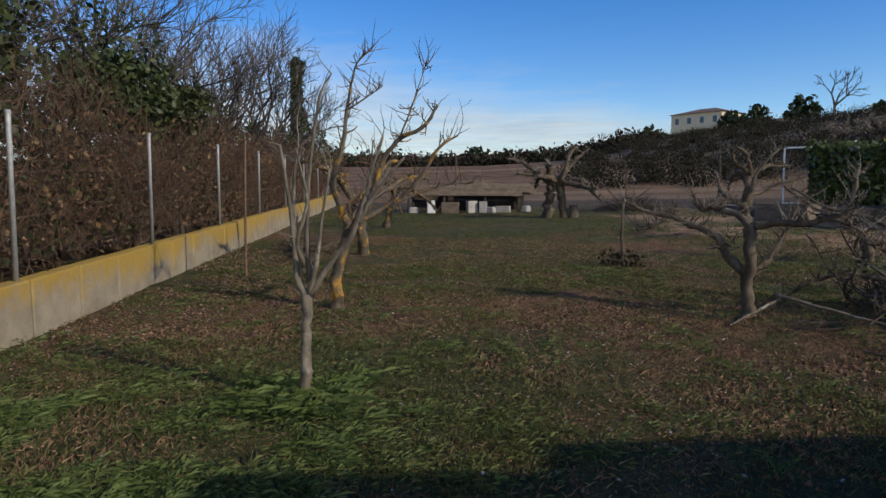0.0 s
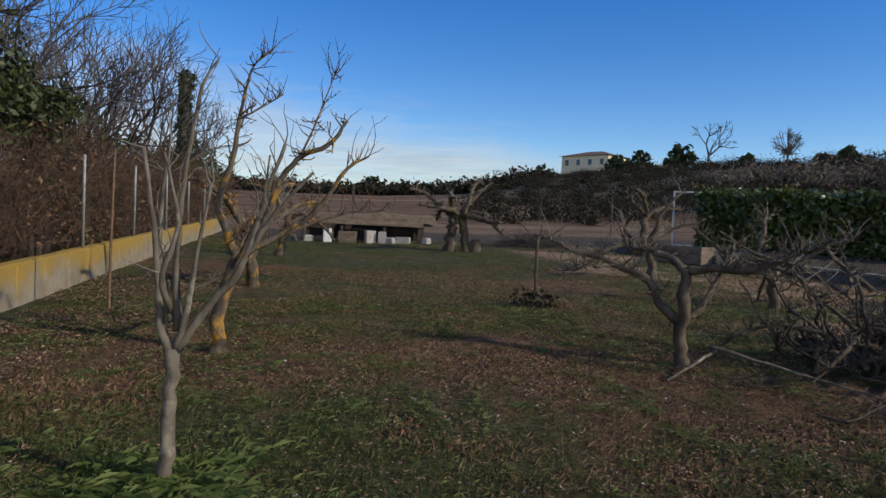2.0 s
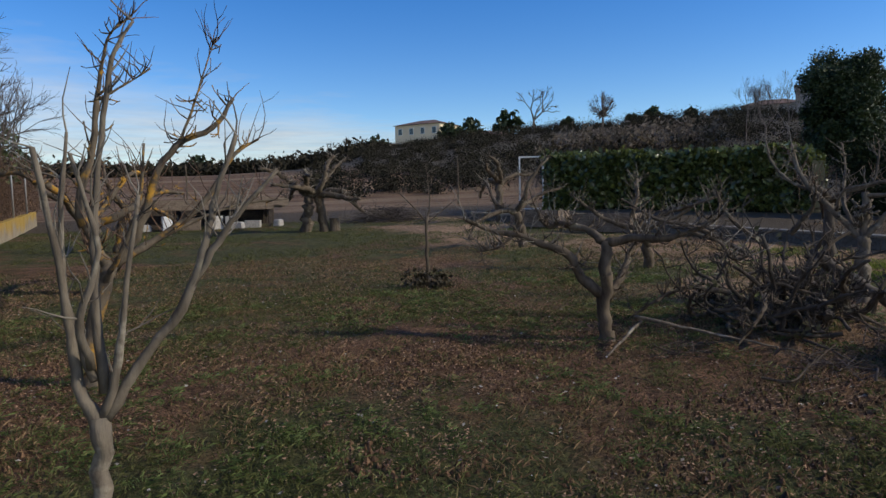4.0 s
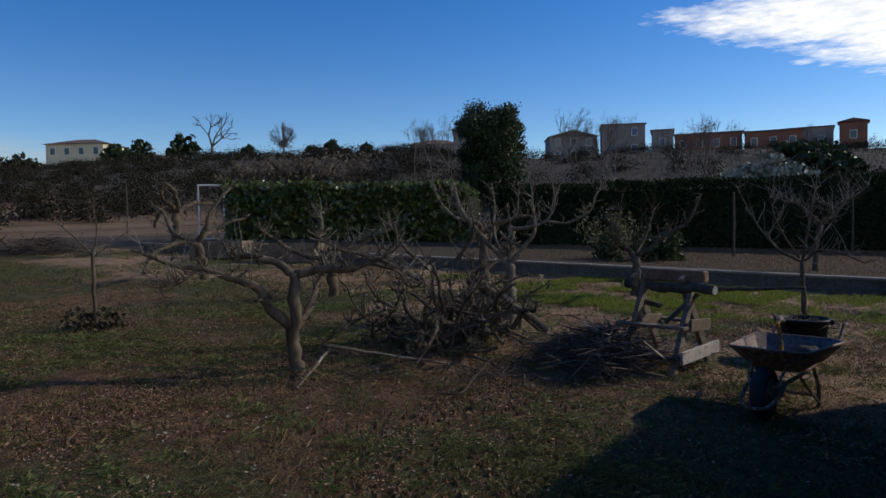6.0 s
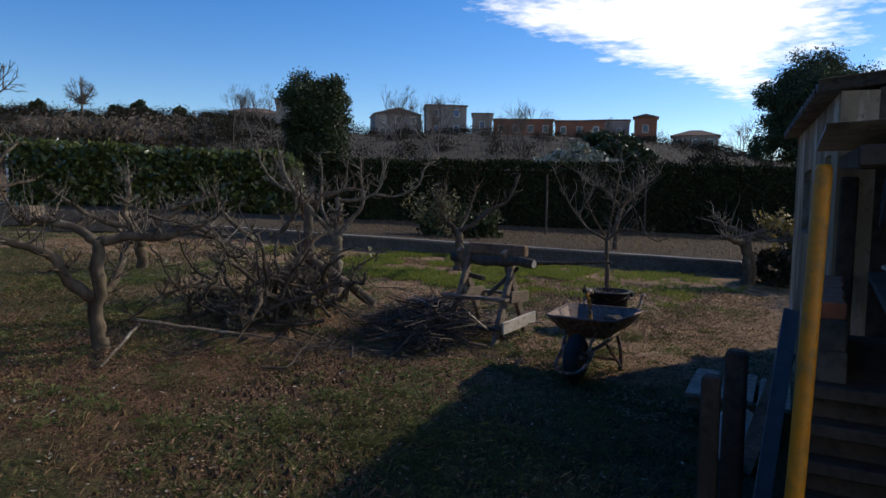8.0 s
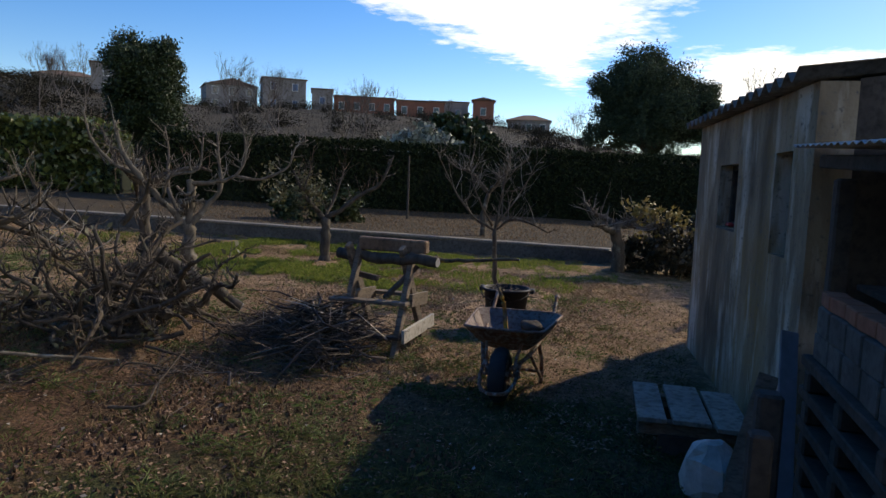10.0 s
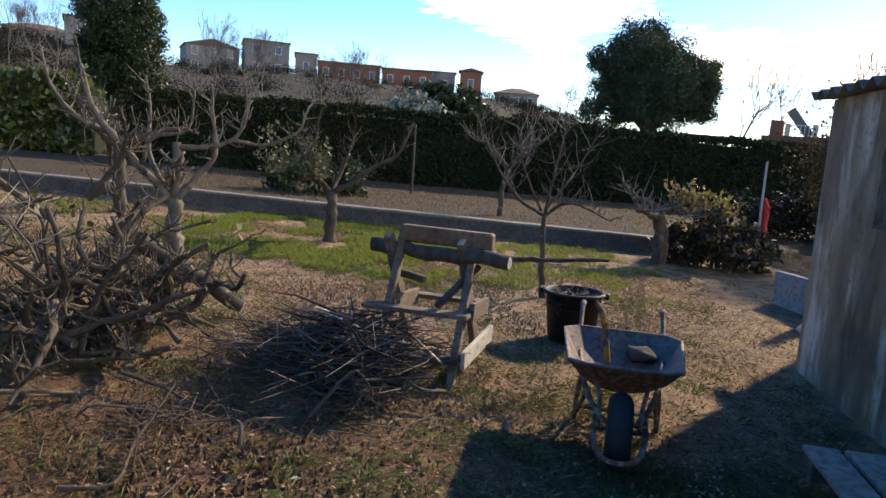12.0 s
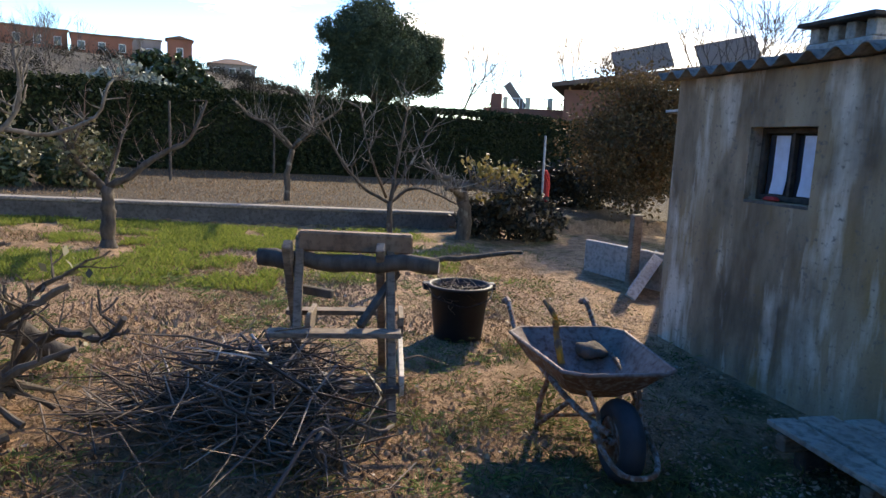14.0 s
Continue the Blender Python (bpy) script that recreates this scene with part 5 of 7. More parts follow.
# ---- the clearing: sawhorse, barrow, bucket, brush ----
def sawhorse(x, y, turn):
    ob = thing("sawhorse", "weathered wooden sawhorse with crossed legs and plank braces", "sawhorse", (x, y, h(x, y)), turn)
    for fy in (0.24, -0.30):
        part("leg", Bits().beam((-0.42, fy - 0.02, -0.03), (0.09, fy + 0.02, 0.93), 0.085, 0.05, 90), WOOD_GREY, ob)
        part("leg", Bits().beam((0.42, fy + 0.04, -0.03), (-0.08, fy + 0.075, 0.91), 0.085, 0.05, 90), WOOD_GREY, ob)
        part("end_brace", Bits().beam((-0.16, fy - 0.06, 0.45), (0.22, fy - 0.06, 0.43), 0.115, 0.03, 90), WOOD_GREY, ob)
    # Paler wood than the other braces: sunlight put into its colour.
    part("end_brace", Bits().beam((-0.34, -0.37, 0.155), (0.38, -0.37, 0.19), 0.12, 0.03, 90), WOOD_PALE, ob, "sawn plank brace, coloured pale for the sun on it")
    part("side_rail", Bits().beam((-0.235, 0.40, 0.42), (-0.225, -0.36, 0.43), 0.03, 0.115, 90), WOOD_GREY, ob)
    part("side_rail", Bits().beam((0.245, 0.36, 0.43), (0.245, -0.34, 0.44), 0.03, 0.10, 90), WOOD_GREY, ob)
    part("side_rail", Bits().beam((-0.365, 0.36, 0.14), (-0.355, -0.36, 0.15), 0.03, 0.10, 90), WOOD_DARK, ob)
    part("tie", Bits().beam((0.1, 0.34, 0.62), (0.0, 0.05, 0.60), 0.05, 0.05), BARK_DARK, ob)
    part("strut", Bits().beam((-0.20, -0.12, 0.46), (0.04, -0.33, 0.74), 0.05, 0.035), BARK_DARK, ob)
    return ob


sawhorse(5.37, 4.65, -4)


def log(x, y, z, a, b, r0, r1, mat, label, seed):
    rng = random.Random(seed)
    ob = thing("log", label, "log", (x, y, z))
    b1 = Bits()
    a, b = Vector(a), Vector(b)
    limb(b1, [a, a.lerp(b, 0.33), a.lerp(b, 0.66), b], r0, r1, rng, 0.1, 10, 4)
    part("bark", b1, mat, ob, round_faces=True)
    d = (b - a).normalized()
    part("cut_end", Bits().tube([b, b + d * 0.006], r1 * 0.86, 10), WOOD_PALE, ob, "pale sawn end")


log(5.37, 4.65, h(5.37, 4.65), (0.12, 0.50, 0.80), (-0.12, -0.56, 0.80), 0.056, 0.048, BARK_DARK, "dark barked log lying across the sawhorse", 1)
ob = thing("timber_offcut", "squared brown timber lying on the sawhorse", "timber", (5.40, 4.65, h(5.37, 4.65)))
part("timber", Bits().beam((0.05, 0.26, 0.915), (0.0, -0.42, 0.91), 0.10, 0.12), WOOD_BROWN, ob)
log(5.4, 4.3, h(5.4, 4.3), (0.1, -0.05, 0.79), (0.35, -0.85, 0.83), 0.022, 0.012, BARK_OCHRE, "mossy branch resting on the sawhorse", 2)


def wheelbarrow(x, y, turn):
    """Built with its wheel at the origin and its handles along +x."""
    ob = thing("wheelbarrow", "rusty steel wheelbarrow with a worn grey tray", "wheelbarrow", (x, y, h(x, y)), turn)
    m = Matrix.Rotation(radians(90), 4, "X")
    prof = [(0.12, -0.055), (0.155, -0.062), (0.185, -0.045), (0.2, -0.018), (0.203, 0.0), (0.2, 0.018), (0.185, 0.045), (0.155, 0.062), (0.12, 0.055)]
    wheel = part("wheel", Bits().lathe((0.02, 0, 0.195), [(0.022, -0.07), (0.03, -0.06), (0.03, -0.03), (0.118, -0.05), (0.122, 0.0), (0.118, 0.05), (0.03, 0.03), (0.03, 0.06), (0.022, 0.07)], 28, m), RUST, ob, round_faces=True)
    part("tyre", Bits().lathe((0.02, 0, 0.195), prof, 32, m), RUBBER, wheel, "black pneumatic tyre", True)
    part("axle", Bits().tube([(0.02, -0.15, 0.195), (0.02, 0.15, 0.195)], 0.011, 8), RUST, wheel)
    # tray: a flared tub with rolled rim
    rings = [(0.24, 0.62, 0.18, 0.31), (0.12, 0.78, 0.275, 0.395), (0.02, 0.90, 0.345, 0.49), (0.0, 0.915, 0.355, 0.505)]
    t = Bits()
    rows = []
    for x0, x1, hw, z in rings:
        cut = 0.09
        f = hw * 0.82
        rows.append([(x0, -f + cut, z + 0.02), (x0, f - cut, z + 0.02), (x0 + cut, f, z + 0.01), (x1 - cut, hw, z), (x1, hw - cut, z), (x1, -hw + cut, z), (x1 - cut, -hw, z), (x0 + cut, -f, z + 0.01)])
    inner = [[(0.47 + (px - 0.47) * 0.985, py * 0.985, pz + 0.012) for px, py, pz in r] for r in rows]
    outer = [p for r in rows for p in r]
    t.add(outer, [(i * 8 + j, i * 8 + (j + 1) % 8, i * 8 + 8 + (j + 1) % 8, i * 8 + 8 + j) for i in range(3) for j in range(8)] + [tuple(range(7, -1, -1))])
    tray = part("tray", t, RUST, ob)
    t2 = Bits()
    t2.add([p for r in inner for p in r], [(i * 8 + (j + 1) % 8, i * 8 + j, i * 8 + 8 + j, i * 8 + 8 + (j + 1) % 8) for i in range(3) for j in range(8)] + [tuple(range(8))])
    part("lining", t2, ZINC, tray, "worn grey inner face of the tray")
    rim = [Vector(p) + Vector((0, 0, 0.006)) for p in rows[-1]]
    part("rim", Bits().tube(rim + [rim[0]], 0.011, 8), ZINC, tray, "rolled steel rim", True)
    for s in (-1, 1):
        line = catmull([(-0.02, s * 0.08, 0.25), (0.2, s * 0.17, 0.30), (0.6, s * 0.235, 0.38), (0.98, s * 0.26, 0.45), (1.13, s * 0.265, 0.53), (1.24, s * 0.265, 0.60), (1.31, s * 0.265, 0.585)], 4)
        hd = part("handle", Bits().tube(line, 0.016, 8), RUST, ob, round_faces=True)
        part("grip", Bits().tube([line[-6], line[-4], line[-2], line[-1] + (line[-1] - line[-2]).normalized() * 0.02], 0.021, 8), ZINC, hd, "worn grey hand grip")
        leg = catmull([(0.50, s * 0.21, 0.36), (0.56, s * 0.235, 0.18), (0.57, s * 0.24, 0.0)], 3)
        part("leg", Bits().tube(leg, 0.016, 8), RUST, ob)
        part("leg_brace", Bits().tube([(0.25, s * 0.18, 0.31), (0.55, s * 0.235, 0.06)], 0.013, 7), RUST, ob)
        part("wheel_stay", Bits().tube([(0.16, s * 0.14, 0.43), (0.05, s * 0.11, 0.32), (0.02, s * 0.10, 0.195)], 0.012, 7), RUST, ob)
    part("front_guard", Bits().tube(catmull([(0.12, -0.13, 0.28), (-0.10, -0.125, 0.18), (-0.215, -0.07, 0.13), (-0.215, 0.07, 0.13), (-0.10, 0.125, 0.18), (0.12, 0.13, 0.28)], 4), 0.014, 8), RUST, ob)
    part("cross_bar", Bits().tube([(0.57, -0.24, 0.10), (0.57, 0.24, 0.10)], 0.012, 7), RUST, ob)
    return ob


wheelbarrow(4.27, 3.30, 1)
ob = thing("branch_stub", "stiff brown branch stub lying in the barrow", "branch", (4.95, 3.39, h(4.9, 3.4) + 0.40))
part("stub", Bits().tube(catmull([(0, 0, -0.05), (0.05, 0.03, 0.12), (0.03, 0.05, 0.22), (0.10, 0.1, 0.30)], 3), [0.022, 0.02, 0.024, 0.02, 0.018, 0.022, 0.018, 0.016, 0.014, 0.012], 7), BARK_OCHRE, ob)
ob = thing("clod", "dark brown clod of earth lying in the barrow", "clod", (5.02, 3.19, h(4.9, 3.4) + 0.42))
part("clod", Bits().lathe((0, 0, 0), [(0.001, -0.05), (0.07, -0.045), (0.10, -0.02), (0.085, 0.01), (0.05, 0.025), (0.001, 0.04)], 11).crumple(0.022, 14), BARK_DARK, ob, round_faces=True)


def bucket(x, y):
    ob = thing("bucket", "large black plastic tub filled with cut twigs", "bucket", (x, y, h(x, y)))
    part("body", Bits().lathe((0, 0, 0), [(0.001, 0.0), (0.185, 0.0), (0.192, 0.012), (0.235, 0.41), (0.262, 0.415), (0.264, 0.435), (0.242, 0.44), (0.228, 0.43), (0.186, 0.03), (0.001, 0.03)], 36), BLACK_PLASTIC, ob, round_faces=True)
    for s in (-1, 1):
        part("lug", Bits().box((0.03, s * 0.27, 0.415), (0.10, 0.045, 0.05)), BLACK_PLASTIC, ob)
    part("wire_handle", Bits().tube(catmull([(0.0, -0.27, 0.41), (-0.2, -0.2, 0.36), (-0.27, 0, 0.31), (-0.2, 0.2, 0.36), (0, 0.27, 0.41)], 4), 0.004, 6), BLACK_PLASTIC, ob)
    return ob


bucket(6.58, 3.71)
gen = np.random.default_rng(45)
n = 150
a, r = gen.uniform(0, 6.283, n), 0.2 * np.sqrt(gen.uniform(0, 1, n))
p = np.stack([6.58 + r * np.cos(a), 3.71 + r * np.sin(a), h(6.58, 3.71) + gen.uniform(0.3, 0.43, n)], 1)
ob = thing("cut_twigs", "bundle of cut twigs heaped in the tub", "twigs", (6.58, 3.71, h(6.58, 3.71) + 0.03))
me = twig_cloud("twigs", p - (6.58, 3.71, h(6.58, 3.71) + 0.03), gen.normal(size=(n, 3)) * (1, 1, 0.35) + (0, 0.2, 0.1), gen.uniform(0.1, 0.22, n), 0.006, STICKS, gen)
part("twigs", me, STICKS, ob)


def brush_pile(name, label, x, y, rad, tall, n_twigs, n_limbs, seed, thick, twig_r, flat=0.35, squash=1.0, length=0.75):
    """A heap of prunings: thick crooked limbs with loose twigs all through."""
    rng, gen = random.Random(seed), np.random.default_rng(seed)
    z0 = h(x, y)
    ob = thing(name, label, "brush pile", (x, y, z0))
    a, r = gen.uniform(0, 6.283, n_twigs), rad * np.abs(gen.normal(0, 0.55, n_twigs))
    top = tall * np.exp(-(r / rad) ** 2 * 1.3)
    p = np.stack([r * np.cos(a), r * np.sin(a) * squash, 0.015 + top * gen.uniform(0, 1, n_twigs) ** 0.7], 1)
    p[:, 2] += 0.014 * p[:, 0] + 0.032 * p[:, 1]
    ways = gen.normal(size=(n_twigs, 3)) * (1, 1, flat)
    ln = gen.uniform(0.3, 1.0, n_twigs) * length
    q = p - ways / np.linalg.norm(ways, axis=1)[:, None] * ln[:, None] * 0.5
    q[:, 2] = np.maximum(q[:, 2], 0.012)
    part("brushwood", twig_cloud("brushwood", q, ways, ln, twig_r, STICKS, gen, 0.6), STICKS, ob)
    for i in range(n_limbs):
        aa, rr = rng.uniform(0, 6.283), rad * rng.uniform(0.05, 0.75)
        c = Vector((rr * math.cos(aa), rr * math.sin(aa) * squash, 0.05 + tall * rng.uniform(0.05, 0.85) * (1 - rr / rad * 0.7)))
        d = Vector((rng.gauss(0, 1), rng.gauss(0, 1), rng.gauss(0.1, flat))).normalized()
        ll = rng.uniform(0.35, 0.9) * rad
        pts = [c + d * ll * f + Vector([rng.gauss(0, 0.11 if rad > 1 else 0.07) for _ in range(3)]) for f in (-0.5, -0.2, 0.15, 0.5)]
        for v in pts:
            v.z = max(v.z, 0.03)
        b = Bits()
        line = limb(b, pts, thick * rng.uniform(0.5, 1.1), thick * rng.uniform(0.2, 0.5), rng, 0.2, 7, 3)
        shoots(b, line, rng, 4 if rad > 1 else 2, 0.4, thick * 0.22, 0.5, 0.2, 0.7)
        part("branch", b, (BARK_DARK, BARK_GREY, TWIG_DARK)[i % 3], ob)
    return ob


def branch_heap(x, y):
    """A loose heap of knotted orchard prunings: crooked boughs thrown over one another, bristling with spurs."""
    rng, gen = random.Random(46), np.random.default_rng(46)
    ob = thing("brush_pile", "big heap of knotted pruned branches on the lawn", "brush pile", (x, y, h(x, y)))
    tips = []
    for i in range(66):
        a = rng.uniform(0, 6.283)
        foot = Vector((math.cos(a), math.sin(a), 0)) * rng.uniform(0.1, 0.92)
        lean = Vector((rng.gauss(0, 0.75), rng.gauss(0, 0.75), abs(rng.gauss(0.75, 0.4)))) - foot * 0.85
        lean.normalize()
        room = max(0.3, 1.35 - 0.8 * foot.length)
        ln = min(rng.uniform(0.5, 1.25), room / max(0.2, lean.z))
        p = foot + Vector((0, 0, rng.uniform(0.02, 0.32) * (1.2 - foot.length * 0.8)))
        pts = [p.copy()]
        d = lean.copy()
        for _ in range(5):
            d = (d + Vector((rng.gauss(0, 0.34), rng.gauss(0, 0.34), rng.gauss(-0.06, 0.26)))).normalized()
            p = p + d * ln / 5
            p.z = max(p.z, 0.035)
            pts.append(p.copy())
        b = Bits()
        r = rng.choice((0.013, 0.017, 0.022, 0.028, 0.038))
        line = limb(b, pts, r, r * rng.uniform(0.3, 0.6), rng, 0.2, 7, 3)
        spurs(b, line, rng, rng.randint(5, 11), 0.0075)
        shoots(b, line, rng, rng.randint(3, 5), 0.24, 0.0055, 0.3, 0.15, 0.8)
        part("branch", b, (BARK_DARK, BARK_DARK, BARK_GREY, BARK_DARK)[i % 4], ob)
        tips += line[len(line) // 2:]
    for arm in ([(-0.2, 0.3, 0.75), (-0.5, 0.65, 1.0), (-0.85, 0.95, 1.12), (-1.15, 1.2, 1.35)], [(0.0, 0.2, 0.8), (-0.3, 0.45, 1.15), (-0.35, 0.6, 1.45)], [(-0.5, 0.2, 0.35), (-0.95, 0.3, 0.42), (-1.3, 0.35, 0.3), (-1.5, 0.5, 0.12)],
                [(0.3, -0.4, 0.25), (0.2, -0.65, 0.22), (0.35, -0.85, 0.1)], [(-0.6, -0.4, 0.4), (-0.95, -0.7, 0.3), (-1.25, -0.75, 0.06)], [(0.1, 0.0, 0.95), (0.15, -0.2, 1.2), (0.05, -0.35, 1.38)]):
        b = Bits()
        line = limb(b, arm, 0.03, 0.012, rng, 0.2, 8, 4)
        spurs(b, line, rng, 14, 0.0075)
        shoots(b, line, rng, 6, 0.3, 0.006, 0.4, 0.2, 0.7)
        part("branch", b, BARK_GREY, ob)
    spot = np.array([tuple(rng.choice(tips)) for _ in range(46)])
    dead = (spot[:, None] + gen.normal(size=(46, 9, 3)) * 0.05).reshape(-1, 3)
    dead[:, 2] = np.maximum(dead[:, 2], 0.03)
    part("dead_leaves", leaf_cloud("dead_leaves", dead, 0.035, OLIVE_GREEN, gen), OLIVE_GREEN, ob, "withered leaves still on the cut branches")


branch_heap(4.60, 6.96)


def twig_heap(x, y):
    """A flat heap of thin cut rods, thrown down in a few directions."""
    gen = np.random.default_rng(47)
    ob = thing("twig_pile", "spreading pile of thin dark cut twigs under the sawhorse", "brush pile", (x, y, h(x, y)))

    def lay(name, n, rad, tall, radius, material, long, bend, label=""):
        c = np.array(((0.05, 0.0), (0.1, -0.22), (-0.15, 0.32), (-0.4, -0.12), (0.05, 0.5)))[gen.choice(5, n, p=(0.34, 0.24, 0.2, 0.14, 0.08))]
        px, py = c[:, 0] + gen.normal(0, 0.19 * rad, n), c[:, 1] + gen.normal(0, 0.22 * rad, n)
        r = np.hypot(px, py)
        top = tall * np.exp(-(r / rad) ** 2 * 1.5)
        pz = 0.014 * px + 0.032 * py + 0.02 + top * gen.uniform(0, 1, n) ** 0.6
        way = np.radians(gen.choice((15, 60, 95, 115, 160), n) + gen.normal(0, 26, n))
        d = np.stack([np.cos(way), np.sin(way), gen.normal(0.06, 0.30, n)], 1)
        flip = np.where(px * d[:, 0] + py * d[:, 1] < 0, -1, 1)[:, None]
        d = d * flip
        ln = long * gen.uniform(0.45, 1.25, n)
        q = np.stack([px, py, pz], 1) - d * ln[:, None] * 0.45
        q[:, 2] = np.maximum(q[:, 2], 0.014 * q[:, 0] + 0.032 * q[:, 1] + 0.014)
        d[:, 2] = np.maximum(d[:, 2], -0.02)
        part(name, twig_cloud(name, q, d, ln, radius, material, gen, bend), material, ob, label)

    lay("brushwood", 560, 0.85, 0.25, 0.0068, STICKS, 0.55, 0.34)
    lay("brushwood", 150, 1.45, 0.10, 0.006, STICKS, 0.42, 0.45)
    lay("brushwood", 60, 0.95, 0.29, 0.011, STICKS, 0.8, 0.3)
    lay("brushwood", 60, 0.80, 0.26, 0.009, PALE_STICKS, 0.5, 0.45, "pale stripped twigs")


twig_heap(4.95, 5.12)
brush_pile("loose_prunings", "scatter of pale prunings on the bare ground", 4.35, 4.78, 0.5, 0.12, 70, 6, 48, 0.013, 0.005, 0.15, 0.8, 0.5)
brush_pile("loose_prunings", "scatter of small twigs before the big heap", 3.7, 5.6, 0.9, 0.05, 150, 4, 49, 0.012, 0.004, 0.1, 0.8, 0.42)
brush_pile("loose_prunings", "few thin twigs lying by the heap", 2.9, 6.4, 0.6, 0.05, 55, 2, 52, 0.01, 0.004, 0.1, 0.8, 0.45)
log(5.2, 6.55, h(5.2, 6.55), (-0.15, 0.5, 0.74), (0.42, -0.25, 0.09), 0.075, 0.055, BARK_DARK, "thick grey log sloping down from the branch heap", 4)
log(2.75, 6.75, h(2.75, 6.75), (0.0, 0.15, 0.27), (1.0, -0.58, 0.03), 0.02, 0.010, BARK_YOUNG, "long pale cut branch lying at a tree's foot", 5)
log(2.7, 6.9, h(2.7, 6.9), (0.12, 0.0, 0.22), (-0.5, -0.38, 0.02), 0.016, 0.010, BARK_YOUNG, "short pale stick leaning at a tree's foot", 6)


# ---- the shed ----
SX0, SX1, SY0, SY1 = 3.70, 6.86, -1.3, 1.86
SHED = Matrix.Translation((SX1, SY1, 0)) @ Matrix.Rotation(radians(6.5), 4, "Z") @ Matrix.Translation((-SX1, -SY1, 0))
shed = thing("shed", "old rendered shed with a stained wall and corrugated roof", "shed")
shed.matrix_world = SHED @ Matrix.Translation((5.3, 0.3, 0.0))
inv = Matrix.Translation((-5.3, -0.3, 0.0))


def shed_part(name, bits, mat, parent=None, label="", round_faces=False):
    bits.v = [tuple(inv @ Vector(p)) for p in bits.v]
    return part(name, bits, mat, parent or shed, label, round_faces)


def holed_wall(x0, x1, z0, z1, y0, y1, holes):
    """One wall slab with openings (x0, x1, z0, z1) cut right through it."""
    xs = sorted({x0, x1, *(v for q in holes for v in q[:2])})
    zs = sorted({z0, z1, *(v for q in holes for v in q[2:])})
    solid = lambda i, k: 0 <= i < len(xs) - 1 and 0 <= k < len(zs) - 1 and not any(q[0] <= xs[i] < q[1] and q[2] <= zs[k] < q[3] for q in holes)
    index, verts, faces = {}, [], []

    def at(i, side, k):
        if (i, side, k) not in index:
            index[i, side, k] = len(verts)
            verts.append((xs[i], (y0, y1)[side], zs[k]))
        return index[i, side, k]

    for i in range(len(xs) - 1):
        for k in range(len(zs) - 1):
            if solid(i, k):
                faces += [(at(i, 0, k), at(i + 1, 0, k), at(i + 1, 0, k + 1), at(i, 0, k + 1)), (at(i + 1, 1, k), at(i, 1, k), at(i, 1, k + 1), at(i + 1, 1, k + 1))]
                for di, dk, a, b in ((-1, 0, (i, k), (i, k + 1)), (1, 0, (i + 1, k + 1), (i + 1, k)), (0, -1, (i + 1, k), (i, k)), (0, 1, (i, k + 1), (i + 1, k + 1))):
                    if not solid(i + di, k + dk):
                        faces.append((at(a[0], 0, a[1]), at(b[0], 0, b[1]), at(b[0], 1, b[1]), at(a[0], 1, a[1])))
    return Bits().add(verts, faces)


def gable_end(x0, x1):
    """An end wall whose top follows the roof."""
    ring = [(SY0, -0.1), (SY1 - 0.2, -0.1), (SY1 - 0.2, 2.375), (SY0, 2.765)]
    v = [(x, y, z) for x in (x0, x1) for y, z in ring]
    return Bits().add(v, [(3, 2, 1, 0), (4, 5, 6, 7)] + [(a, (a + 1) % 4, (a + 1) % 4 + 4, a + 4) for a in range(4)])


WX0, WX1, WZ0, WZ1, WT = 5.31, 5.93, 1.45, 1.965, 2.36
VX0, VX1, VZ0, VZ1 = 4.05, 4.38, 1.35, 2.0
shed_part("front_wall", holed_wall(SX0, SX1, -0.1, WT, SY1 - 0.2, SY1, [(WX0, WX1, WZ0, WZ1), (VX0, VX1, VZ0, VZ1)]), RENDER)
shed_part("end_wall", gable_end(SX1 - 0.2, SX1), RENDER)
# This end is much darker than the render on the other walls.
shed_part("end_wall", gable_end(SX0, SX0 + 0.2), WOOD_DARK, None, "dark end wall above the lean-to")
shed_part("back_wall", Bits().box(((SX0 + SX1) / 2, SY0 - 0.1, 1.3), (SX1 - SX0, 0.2, 2.8), None, 1, 0.01), RENDER)
win = shed_part("window", Bits().box(((WX0 + WX1) / 2, SY1 - 0.083, WZ0 - 0.012), (WX1 - WX0 - 0.004, 0.17, 0.022)), GREY_DARK, None, "small deep-set window with a concrete sill")
for x0, x1, z0, z1 in ((WX0, WX0 + 0.04, WZ0, WZ1), (WX1 - 0.04, WX1, WZ0, WZ1), (WX0 + 0.04, WX1 - 0.04, WZ1 - 0.04, WZ1), (WX0 + 0.04, WX1 - 0.04, WZ0 + 0.003, WZ0 + 0.04), (5.605, 5.635, WZ0 + 0.04, WZ1 - 0.04)):
    shed_part("frame", Bits().box(((x0 + x1) / 2, SY1 - 0.12, (z0 + z1) / 2), (x1 - x0, 0.04, z1 - z0)), WOOD_DARK, win)
shed_part("pane", Bits().box((5.62, SY1 - 0.15, 1.705), (0.54, 0.008, 0.43)), PANE, win)
win2 = shed_part("window", Bits().box(((VX0 + VX1) / 2, SY1 - 0.12, (VZ0 + VZ1) / 2), (0.03, 0.04, VZ1 - VZ0)), WOOD_DARK, None, "narrow dark window beside the lean-to")
shed_part("pane", Bits().box(((VX0 + VX1) / 2, SY1 - 0.155, (VZ0 + VZ1) / 2), (VX1 - VX0, 0.008, VZ1 - VZ0)), PANE, win2)
